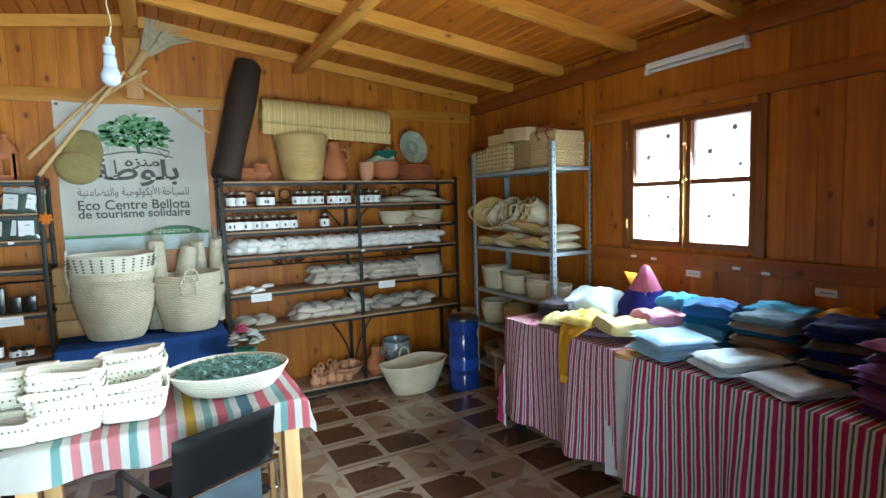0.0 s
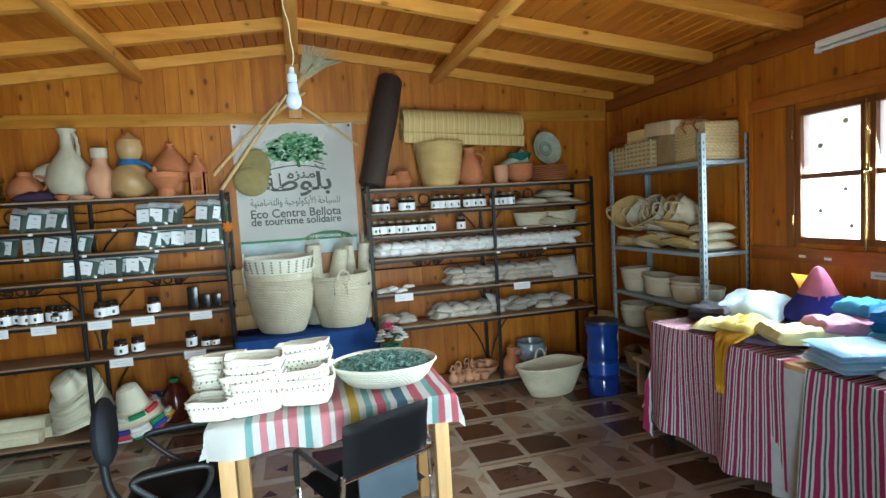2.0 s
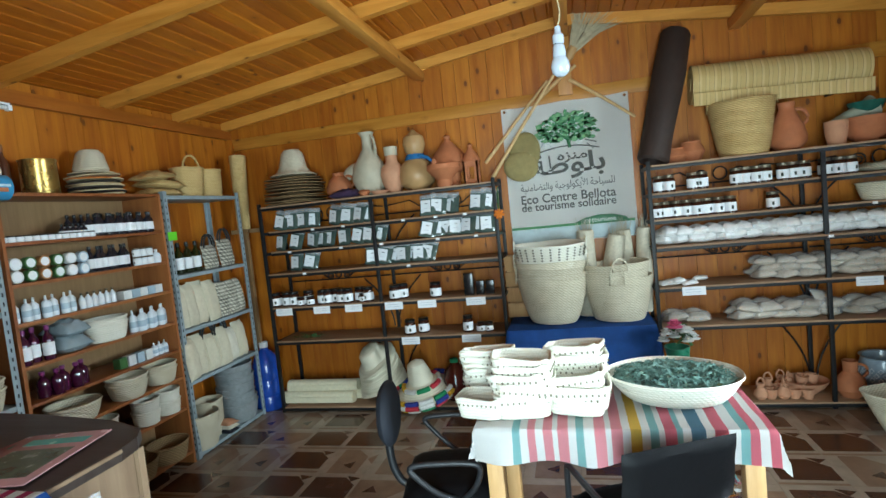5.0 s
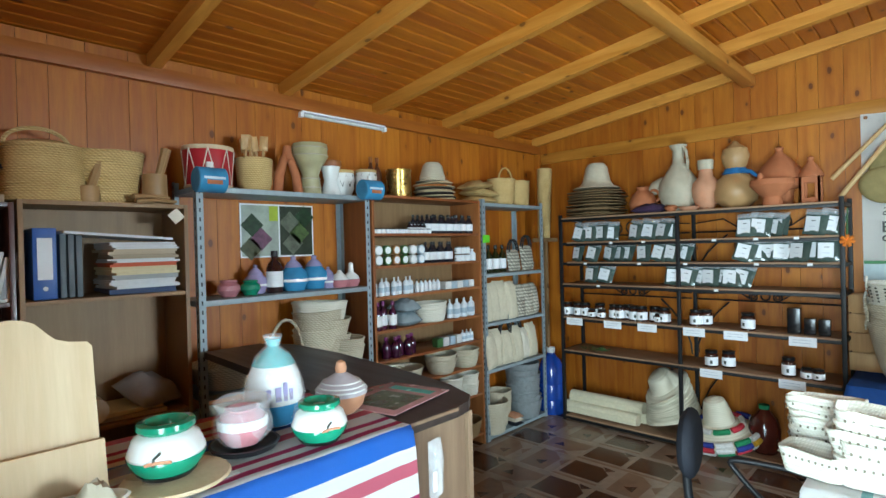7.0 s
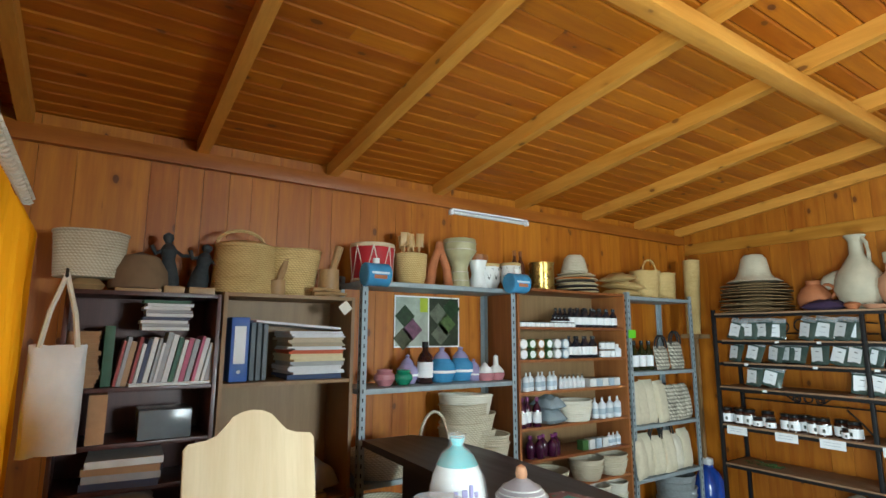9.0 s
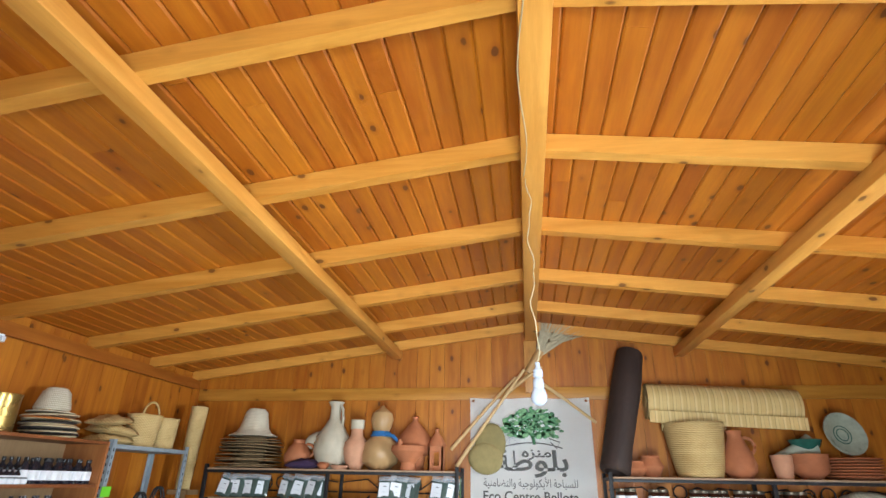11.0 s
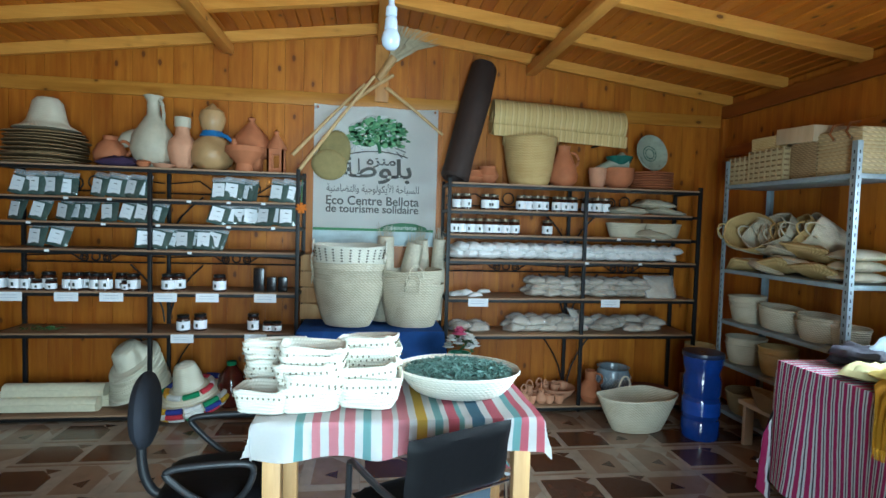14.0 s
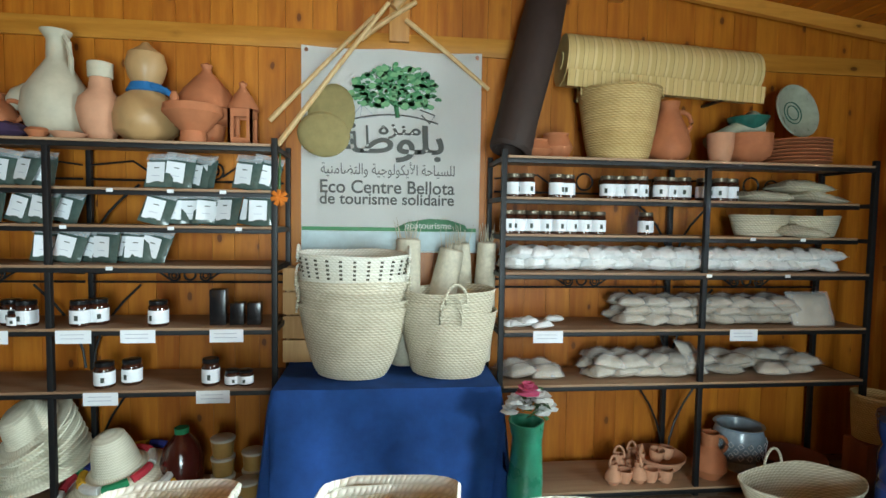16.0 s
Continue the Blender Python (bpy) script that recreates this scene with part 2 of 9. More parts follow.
def lathe(bm, prof, n=28, sx=1.0, sy=1.0, at=(0, 0, 0), m=None, wob=0.0):
    """A body of revolution; prof is a list of (radius, height)."""
    rings = []
    for r, z in prof:
        ring = []
        for i in range(n):
            a = 2 * math.pi * i / n
            k = 1.0 + (wob * noise.noise(Vector((math.cos(a) * 1.5, math.sin(a) * 1.5, z * 9 + at[0] * 7))) if wob else 0.0)
            co = Vector((at[0] + r * sx * k * math.cos(a), at[1] + r * sy * k * math.sin(a), at[2] + z))
            ring.append(bm.verts.new(m @ co if m is not None else co))
        rings.append(ring)
    for a, b in zip(rings, rings[1:]):
        for i in range(n):
            bm.faces.new((a[i], a[(i + 1) % n], b[(i + 1) % n], b[i]))
    if prof[0][0] > 1e-4:
        bm.faces.new(rings[0][::-1])
    if prof[-1][0] > 1e-4:
        bm.faces.new(rings[-1])
    return bm


def turned(prof, n=28, **kw):
    return lathe(bmesh.new(), prof, n, **kw)


def bend(pts, n=5):
    """A smooth line through a few points."""
    p = [Vector(q) for q in pts]
    p = [2 * p[0] - p[1]] + p + [2 * p[-1] - p[-2]]
    out = []
    for a, b, c, d in zip(p, p[1:], p[2:], p[3:]):
        for k in range(n):
            f = k / n
            out.append(0.5 * (2 * b + (c - a) * f + (2 * a - 5 * b + 4 * c - d) * f * f + (3 * b - a - 3 * c + d) * f ** 3))
    return out + [p[-2]]


def tube(bm, pts, r, n=8, taper=None):
    """A round bar along a line of points."""
    pts = [Vector(p) for p in pts]
    rings, up = [], Vector((0, 0, 1))
    for i, p in enumerate(pts):
        d = (pts[min(i + 1, len(pts) - 1)] - pts[max(i - 1, 0)]).normalized()
        s = d.cross(up)
        if s.length < 0.05:
            s = d.cross(Vector((1, 0, 0)))
        s.normalize()
        u = s.cross(d)
        rr = r if taper is None else r + (taper - r) * i / (len(pts) - 1)
        rings.append([bm.verts.new(p + rr * (math.cos(2 * math.pi * k / n) * s + math.sin(2 * math.pi * k / n) * u)) for k in range(n)])
    for a, b in zip(rings, rings[1:]):
        for i in range(n):
            bm.faces.new((a[i], a[(i + 1) % n], b[(i + 1) % n], b[i]))
    bm.faces.new(rings[0][::-1])
    bm.faces.new(rings[-1])
    return bm


def arc(c, r, a0, a1, n=12, plane="xz", ry=None):
    ry = r if ry is None else ry
    out = []
    for i in range(n + 1):
        a = radians(a0 + (a1 - a0) * i / n)
        u, v = r * math.cos(a), ry * math.sin(a)
        out.append({"xz": (c[0] + u, c[1], c[2] + v), "yz": (c[0], c[1] + u, c[2] + v), "xy": (c[0] + u, c[1] + v, c[2])}[plane])
    return out


def cushion(bm, w, d, h, seed=0, lump=0.25, n=10, m=None, edge=2.6, flat=0.35):
    """A filled bag or folded cloth: thick in the middle, thin lumpy rim. It rests on z = 0."""
    top, bot = [], []
    for j in range(n + 1):
        for i in range(n + 1):
            u, v = 2 * i / n - 1, 2 * j / n - 1
            k = max(0.0, (1 - abs(u) ** edge) * (1 - abs(v) ** edge)) ** 0.5
            nz = noise.noise(Vector((u * 1.7 + seed * 3.1, v * 1.7, seed * 7.7))) + 0.5 * noise.noise(Vector((u * 4.5, v * 4.5 + seed, seed * 2.3)))
            wx = 1 + 0.05 * noise.noise(Vector((v * 2, seed, 1)))
            x, y = u * w / 2 * wx, v * d / 2 * (1 + 0.05 * noise.noise(Vector((u * 2, seed, 5))))
            zt = h * flat + h * (1 - flat) * k * (1 + lump * nz)
            zb = h * flat * (1 - k)
            top.append(Vector((x, y, zt)))
            bot.append(Vector((x, y, min(zb, zt - 0.0005))))
    vt = [bm.verts.new(m @ c if m is not None else c) for c in top]
    vb = [bm.verts.new(m @ c if m is not None else c) for c in bot]
    s = n + 1
    for j in range(n):
        for i in range(n):
            a = j * s + i
            bm.faces.new((vt[a], vt[a + 1], vt[a + s + 1], vt[a + s]))
            bm.faces.new((vb[a], vb[a + s], vb[a + s + 1], vb[a + 1]))
    ring = [i for i in range(s)] + [j * s + n for j in range(1, s)] + [n * s + i for i in range(n - 1, -1, -1)] + [j * s for j in range(n - 1, 0, -1)]
    for a, b in zip(ring, ring[1:] + ring[:1]):
        bm.faces.new((vb[a], vb[b], vt[b], vt[a]))
    return bm


def mesh_of(name, bm, material, smooth=None):
    bmesh.ops.recalc_face_normals(bm, faces=bm.faces[:])
    me = bpy.data.meshes.new(name)
    bm.to_mesh(me)
    bm.free()
    for mt in (material if isinstance(material, (list, tuple)) else [material]):
        me.materials.append(mt)
    if smooth:
        me.polygons.foreach_set("use_smooth", [True] * len(me.polygons))
        me.set_sharp_from_angle(angle=radians(smooth))
    return me


def part(name, bm, material, parent, label="", smooth=38, at=None):
    ob = new(name, mesh_of(name, bm, material, smooth) if isinstance(bm, bmesh.types.BMesh) else bm)
    ob.parent = parent
    if at is not None:
        ob.matrix_basis = at
    return tagged(ob, label) if label else ob


def thing(name, label, category, m=None, group="", kind=""):
    ob = new(name)
    ob.empty_display_size = 0.05
    if m is not None:
        ob.matrix_basis = m
    return tagged(ob, label, category, group, kind)


def solid(name, bm, material, label, category, m=None, group="", kind="", smooth=38):
    ob = new(name, mesh_of(name, bm, material, smooth))
    if m is not None:
        ob.matrix_basis = m
    return tagged(ob, label, category, group, kind)


# ---- the cabin ----
XL, XR, YB, YF, XR_MID = -3.98, 2.62, 5.44, -0.06, -0.63
RISE = 0.13


def roof_z(x):
    """Height of the rafters' underside."""
    return 3.165 - RISE * abs(x - XR_MID)


rng = random.Random(5)


def plank(parent, x0, y0, z0, x1, y1, z1, tops=None):
    """One wall board with eased edges; tops gives the heights of its two upper ends."""
    bm = bmesh.new()
    vs = box(bm, x0, y0, z0, x1, y1, z1)
    if tops:
        for v in vs[4:]:
            v.co.z = tops[0] if abs(v.co.x - x0) < 1e-6 else tops[1]
    return part("plank", bm, WALL, parent, smooth=None)


# walls: a backing sheet with boards in front, 4 mm joints between the boards
def gable_wall(name, y_in, y_out, sgn, label, holes=()):
    w = thing(name, label, "wall", kind="structure")
    bm = bmesh.new()
    cuts = sorted({XL - 0.1, XR + 0.1, XR_MID, *[h[0] for h in holes], *[h[1] for h in holes]})
    yb0, yb1 = sorted((y_in + 0.018 * sgn, y_out))
    for a, b in zip(cuts, cuts[1:]):
        mid = (a + b) / 2
        spans = [(-0.02, None)]
        for h in holes:
            if h[0] - 1e-6 <= mid <= h[1] + 1e-6:
                spans = [(-0.02, h[2])] if h[2] > 0.01 else []
                spans.append((h[3], None))
        for z0, z1 in spans:
            vs = box(bm, a, yb0, z0, b, yb1, z1 if z1 is not None else 3.0)
            if z1 is None:
                for v in vs[4:]:
                    v.co.z = roof_z(v.co.x) + 0.16
    part("backing", bm, WALL, w, smooth=None)
    x, y0, y1 = XL, *sorted((y_in, y_in + 0.018 * sgn))
    while x < XR - 0.01:
        wd = rng.choice((0.125, 0.14, 0.155, 0.19))
        x2 = min(x + wd, XR)
        if x2 < XR and XR - x2 < 0.05:
            x2 = XR
        a, b = x + 0.0011, x2 - 0.0011
        tops = (roof_z(a) + 0.10, roof_z(b) + 0.10)
        inside = [h for h in holes if h[0] < (a + b) / 2 < h[1]]
        if inside:
            h = inside[0]
            if h[2] > 0.02:
                plank(w, a, y0, 0.0, b, y1, h[2])
            plank(w, a, y0, h[3], b, y1, 3.0, tops)
        else:
            plank(w, a, y0, 0.0, b, y1, 3.0, tops)
        x = x2
    return w


def side_wall(name, x_in, x_out, sgn, label, hole=None):
    w = thing(name, label, "wall", kind="structure")
    xb0, xb1 = sorted((x_in + 0.018 * sgn, x_out))
    bm = bmesh.new()
    if hole:
        box(bm, xb0, YF - 0.1, -0.02, xb1, hole[0], 2.82)
        box(bm, xb0, hole[1], -0.02, xb1, YB + 0.1, 2.82)
        box(bm, xb0, hole[0], -0.02, xb1, hole[1], hole[2])
        box(bm, xb0, hole[0], hole[3], xb1, hole[1], 2.82)
    else:
        box(bm, xb0, YF - 0.1, -0.02, xb1, YB + 0.1, 2.82)
    part("backing", bm, WALL, w, smooth=None)
    y, x0, x1 = YF, *sorted((x_in, x_in + 0.018 * sgn))
    while y < YB - 0.01:
        wd = rng.choice((0.125, 0.14, 0.16, 0.20))
        y2 = min(y + wd, YB)
        if y2 < YB and YB - y2 < 0.05:
            y2 = YB
        a, b = y + 0.0011, y2 - 0.0011
        if hole and hole[0] < (a + b) / 2 < hole[1]:
            plank(w, x0, a, 0.0, x1, b, hole[2])
            plank(w, x0, a, hole[3], x1, b, 2.81)
        else:
            plank(w, x0, a, 0.0, x1, b, 2.81)
        y = y2
    return w


WIN = (2.26, 3.23, 1.33, 2.23)
DOOR = (-0.98, 0.10, 0.0, 2.14)
CWIN = (-3.5, -2.5, 0.9, 2.2)
side_wall("wall_left", XL, XL - 0.10, -1, "varnished knotty pine board wall behind the shelves")
side_wall("wall_right", XR, XR + 0.10, 1, "varnished knotty pine board wall with a window", WIN)
gable_wall("wall_back", YB, YB + 0.10, 1, "varnished knotty pine gable wall behind black racks")
gable_wall("wall_front", YF, YF - 0.10, -1, "pine gable wall with the open doorway", (CWIN, DOOR))

# ceiling boards run along the cabin, one mesh
bm = bmesh.new()
for side in (-1, 1):
    d = 0.0
    lim = (XR_MID - XL if side < 0 else XR - XR_MID) + 0.12
    while d < lim:
        d2 = min(d + 0.098, lim)
        a, b = XR_MID + side * (d + 0.0012), XR_MID + side * (d2 - 0.0012)
        ys = [YF - 0.1] + sorted(rng.uniform(0.4, 5.0) for _ in range(1)) + [YB + 0.1]
        for ya, yb in zip(ys, ys[1:]):
            lo, hi = min(a, b), max(a, b)
            prof = [(lo, 0.016), (lo, 0.007), (lo + 0.008, 0.0), (hi - 0.008, 0.0), (hi, 0.007), (hi, 0.016)]
            ends = [[bm.verts.new((px, py, pz + roof_z(px) + 0.088)) for px, pz in prof] for py in (ya + 0.001, yb - 0.001)]
            bm.faces.new(ends[0])
            bm.faces.new(ends[1][::-1])
            for k in range(6):
                bm.faces.new((ends[0][k], ends[1][k], ends[1][(k + 1) % 6], ends[0][(k + 1) % 6]))
        d = d2
for side in (-1, 1):
    a, b = XR_MID, (XL - 0.12 if side < 0 else XR + 0.12)
    vs = box(bm, min(a, b), YF - 0.1, 0.0, max(a, b), YB + 0.1, 0.03)
    for v in vs:
        v.co.z += roof_z(v.co.x) + 0.108
solid("ceiling", bm, CEIL, "orange varnished tongue-and-groove pine ceiling boards", "ceiling", kind="structure", smooth=None)

RAFTERS = (0.04, 0.83, 1.60, 2.41, 3.20, 3.99, 4.72, 5.37)
for y in RAFTERS:
    for side in (-1, 1):
        bm = bmesh.new()
        a, b = XR_MID + side * 0.045, (XL if side < 0 else XR)
        w = 0.030 if y < 5.3 else 0.02
        for k in range(6):
            p, q = a + (b - a) * k / 6, a + (b - a) * (k + 1) / 6
            vs = box(bm, min(p, q), y - w, 0, max(p, q), y + w, 0.087)
            for v in vs:
                v.co.z += roof_z(v.co.x)
        bmesh.ops.remove_doubles(bm, verts=bm.verts[:], dist=1e-5)
        solid("rafter", bm, BEAM_X, "pale planed pine rafter under the ceiling", "beam", group="roof rafters", kind="structure", smooth=None)
for x, w, z0, z1, lab in ((XR_MID, 0.05, 3.08, 3.25, "pale pine ridge beam under the roof"), (-1.91, 0.045, 2.93, roof_z(-1.91) + 0.004, "pale pine purlin under the rafters"),
                          (0.69, 0.045, 2.92, roof_z(0.69) + 0.004, "pale pine purlin under the rafters")):
    solid("purlin", boxes((x - w, YF + 0.002, z0, x + w, YB - 0.002, z1), bevel=0.004), BEAM_Y, lab, "beam", kind="structure")
solid("post", boxes((XR_MID - 0.065, YB - 0.06, 2.60, XR_MID + 0.052, YB - 0.023, 3.078), bevel=0.003), POST_Z, "pale pine king post on the gable wall", "post", kind="structure")
# wall plates and rails
solid("trim", boxes((XL + 0.001, YF, 2.655, XL + 0.045, YB, 2.742), bevel=0.003), WALL_Y, "pine wall plate under the rafters", "trim", kind="structure")
solid("trim", boxes((XR - 0.045, YF, 2.63, XR - 0.001, YB, 2.745), bevel=0.003), WALL_Y, "pine wall plate under the rafters", "trim", kind="structure")
solid("trim", boxes((XL + 0.061, YB - 0.022, 2.545, XR - 0.061, YB - 0.001, 2.655), bevel=0.003), WALL_H, "horizontal pine rail across the gable wall", "trim", kind="structure")
solid("trim", boxes((XR - 0.03, YF, 1.20, XR - 0.001, YB, 1.30), bevel=0.003), WALL_Y, "dark horizontal pine rail below the window", "trim", kind="structure")
solid("trim", boxes((XR - 0.03, YF, 2.27, XR - 0.001, YB, 2.36), bevel=0.003), WALL_Y, "horizontal pine rail above the window", "trim", kind="structure")
for y in (3.62, 1.05):
    solid("trim", boxes((XR - 0.055, y - 0.04, 0, XR - 0.0015, y + 0.04, 2.629), bevel=0.003), WALL, "upright pine stud on the side wall", "trim", kind="structure")
solid("trim", boxes((XL + 0.002, YB - 0.06, 0, XL + 0.06, YB - 0.002, 2.654), bevel=0.003), WALL, "pine corner post", "trim", kind="structure")
solid("trim", boxes((XR - 0.06, YB - 0.06, 0, XR - 0.002, YB - 0.002, 2.629), bevel=0.003), WALL, "pine corner post", "trim", kind="structure")

# ground outside and the floor slab
GROUND = plain("dry_ground", (0.30, 0.24, 0.16), 0.95, 0, 0.35, 3.0, 0.4, 0.1)
bm = bmesh.new()
for q in ((-300, -300, 300, YF - 0.10), (-300, YB + 0.10, 300, 300), (-300, YF - 0.10, XL - 0.10, YB + 0.10), (XR + 0.10, YF - 0.10, 300, YB + 0.10)):
    bm.faces.new([bm.verts.new(c) for c in ((q[0], q[1], -0.06), (q[2], q[1], -0.06), (q[2], q[3], -0.06), (q[0], q[3], -0.06))])
solid("ground", bm, GROUND, "dry sandy ground around the cabin", "ground", kind="structure", smooth=None)

# ---- floor of printed ceramic tiles ----
BEIGE = plain("beige_tile", (0.36, 0.27, 0.20), 0.22, 0, 0.3, 10.0, 0.03, 0.5, 0.25)
TAN = plain("tan_tile", (0.27, 0.165, 0.105), 0.22, 0, 0.35, 8.0, 0.03, 0.5, 0.25)
BROWN = plain("brown_tile", (0.088, 0.037, 0.021), 0.22, 0, 0.3, 12.0, 0.03, 0.5, 0.2)
GROUT = plain("grout", (0.16, 0.12, 0.09), 0.9)
floor = thing("floor", "polished beige and brown patterned ceramic tile floor", "floor", kind="structure")
part("grout", boxes((XL - 0.1, YF - 0.1, -0.06, XR + 0.1, YB + 0.1, -0.004)), GROUT, floor, smooth=None)
TS = 0.36


def tile_mesh(kind):
    """A square printed tile: a brown block with a cut corner, or beige and tan bands."""
    bm = bmesh.new()
    s = TS / 2 - 0.0012
    box(bm, -s, -s, -0.0045, s, s, 0)

    def poly(pts, mi, z):
        f = bm.faces.new([bm.verts.new((x * TS, y * TS, z)) for x, y in pts])
        f.material_index = mi

    e = 0.0004
    if kind == "block":
        poly([(-0.42, -0.34), (0.46, -0.34), (0.46, 0.10), (0.20, 0.36), (-0.42, 0.36)], 2, e)
        poly([(0.34, 0.22), (0.49, 0.36), (0.20, 0.42)], 2, e)
        poly([(-0.49, -0.49), (0.49, -0.49), (0.49, -0.42), (-0.49, -0.42)], 1, e)
    else:
        poly([(-0.49, -0.30), (0.20, -0.30), (0.49, 0.0), (0.49, 0.30), (-0.49, 0.30)], 1, e)
        poly([(-0.30, -0.12), (-0.02, -0.12), (-0.16, 0.10)], 2, 2 * e)
        poly([(-0.10, -0.49), (0.30, -0.49), (0.10, -0.33)], 1, e)
    return mesh_of("tile", bm, [BEIGE, TAN, BROWN])


TILE_A, TILE_B = tile_mesh("block"), tile_mesh("bands")

# ---- black iron racks on the gable wall ----


def iron_rack(name_label, x0, x1, xm, levels, m):
    """Two-bay rack: posts, boards on bars, scroll friezes and curved braces."""
    r = thing("rack", name_label, "rack", m, group="black iron racks")
    w, d = x1 - x0, 0.38
    top = levels[0]
    for px in (0.0, xm - x0, w):
        for py in (0.0, d):
            part("post", boxes((px - 0.014, py - 0.014, 0, px + 0.014, py + 0.014, top + (0.03 if px in (0.0, w) else -0.012)), bevel=0.003), IRON, r)
    for k, z in enumerate(levels):
        thin = k in (1, 2)
        dep0 = 0.10 if thin else 0.0
        part("shelf_board", boxes((0.018, -0.016 if not thin else 0.072, z - 0.014, w - 0.018, d - 0.018, z), bevel=0.003), SHELFWOOD, r, "worn brown shelf board")
        part("front_bar", boxes((0.015, -0.016 if not thin else 0.072, z - 0.038, w - 0.015, 0.012 if not thin else 0.094, z - 0.0145), bevel=0.003), IRON, r)
        for px in (0.0, w):
            part("side_bar", boxes((px - 0.010, 0.015, z - 0.03, px + 0.010, d - 0.015, z - 0.005)), IRON, r)
    for zt in (top - 0.035, levels[3] - 0.04):
        zb = zt - (0.14 if zt > 1.7 else 0.085)
        for ax, bx in ((0.02, xm - x0 - 0.02), (xm - x0 + 0.02, w - 0.02)):
            bm = bmesh.new()
            tube(bm, [(ax, d - 0.03, zb), (bx, d - 0.03, zb)], 0.007, 6)
            mid, h = (ax + bx) / 2, zt - zb
            tube(bm, arc((mid, d - 0.03, zb + h / 2), h * 0.36, 0, 360, 20), 0.006, 6)
            for s in (-1, 1):
                cx = mid + s * h * 1.0
                tube(bm, arc((cx, d - 0.03, zb + h * 0.42), h * 0.34, 90 - s * 90, 90 + s * 330, 18), 0.006, 6)
                tube(bm, arc((cx, d - 0.03, zb + h * 0.42), h * 0.17, 90 - s * 40, 90 + s * 330, 14), 0.005, 6)
                tube(bm, [(cx + s * h * 0.3, d - 0.03, zb + h * 0.2), (cx + s * h * 1.1, d - 0.03, zb + h * 0.75), ((bx if s > 0 else ax), d - 0.03, zb + h * 0.55)], 0.006, 6)
            part("scroll_frieze", bm, IRON, r)
    for z0, z1 in ((levels[3] + 0.02, top - 0.20), (levels[5] + 0.02, levels[3] - 0.14), (0.08, levels[5] - 0.03)):
        for s in (-1, 1):
            bm = bmesh.new()
            tube(bm, [((xm - x0) + s * (0.02 + 0.26 * t_ * t_), d - 0.04, z0 + (z1 - z0) * t_) for t_ in (0, 0.2, 0.4, 0.6, 0.8, 1.0)], 0.007, 6)
            part("brace", bm, IRON, r)
    return r


LZ = (1.93, 1.70, 1.51, 1.31, 0.995, 0.68, 0.055)
RZ = (1.91, 1.695, 1.49, 1.285, 0.97, 0.665, 0.055)
iron_rack("black wrought iron rack with spice packets and jars", -3.44, -1.27, -2.35, LZ, pose(-3.44, 5.0, 0))
iron_rack("black wrought iron rack with jars and bagged couscous", -0.08, 2.11, 1.08, RZ, pose(-0.08, 5.0, 0))

# ---- slotted grey steel shelving ----


def slot_post(parent, x, y, z1, sx, sy):
    """An L-shaped slotted upright."""
    bm = bmesh.new()
    box(bm, x, y, 0, x + sx * 0.038, y + sy * 0.002, z1)
    box(bm, x, y, 0, x + sx * 0.002, y + sy * 0.038, z1)
    p = part("upright", bm, STEEL, parent, smooth=None)
    # the steel is unpunched: thin black blocks give the shade in its slots
    bm = bmesh.new()
    z = 0.06
    while z < z1 - 0.03:
        a, b = sorted((x - sx * 0.0006, x + sx * 0.0010))
        c, e = sorted((y + sy * 0.015, y + sy * 0.023))
        box(bm, a, c, z, b, e, z + 0.022)
        a, b = sorted((x + sx * 0.015, x + sx * 0.023))
        c, e = sorted((y - sy * 0.0006, y + sy * 0.0010))
        box(bm, a, c, z, b, e, z + 0.022)
        z += 0.05
    tagged(part("slots", bm, IRON, p, "dark punched slots", smooth=None), kind="stuff")


def steel_unit(label, x0, y0, x1, y1, levels, z1):
    r = thing("steel_shelving", label, "shelving", pose(x0, y0, 0), group="grey steel shelving")
    w, d = x1 - x0, y1 - y0
    for px, sx in ((0, 1), (w, -1)):
        for py, sy in ((0, 1), (d, -1)):
            slot_post(r, px, py, z1, sx, sy)
    for z in levels:
        part("shelf", boxes((0.004, 0.004, z - 0.03, w - 0.004, d - 0.004, z), bevel=0.004), STEEL, r)
    return r


steel_unit("grey slotted steel shelving with painted pottery", -3.97, 1.68, -3.62, 2.84, (2.05, 1.43, 0.92, 0.35), 2.10)
steel_unit("grey slotted steel shelving with cloth bags", -3.97, 4.05, -3.62, 4.97, (2.06, 1.44, 1.015, 0.61, 0.04), 2.09)
steel_unit("grey slotted steel shelving with palm baskets", 2.16, 3.58, 2.58, 4.76, (1.945, 1.265, 0.85, 0.51, 0.12), 2.14)

# ---- bookcases and the brown cabinet ----


def bookcase(label, y0, y1, h, levels, wood, back_wood, depth=0.34):
    r = thing("bookcase", label, "bookcase", pose(XL + 0.012, y0, 0))
    w, t = y1 - y0, 0.02
    for a in (0, w - t):
        part("side_panel", boxes((0, a, 0, depth, a + t, h), bevel=0.002), wood, r)
    part("back_panel", boxes((0.002, t, 0, 0.010, w - t, h - t)), back_wood, r, smooth=None)
    part("top_panel", boxes((0, t, h - t, depth, w - t, h), bevel=0.002), wood, r)
    for z in levels:
        part("shelf", boxes((0.011, t, z - 0.02, depth - 0.006, w - t, z), bevel=0.002), wood, r)
    return r


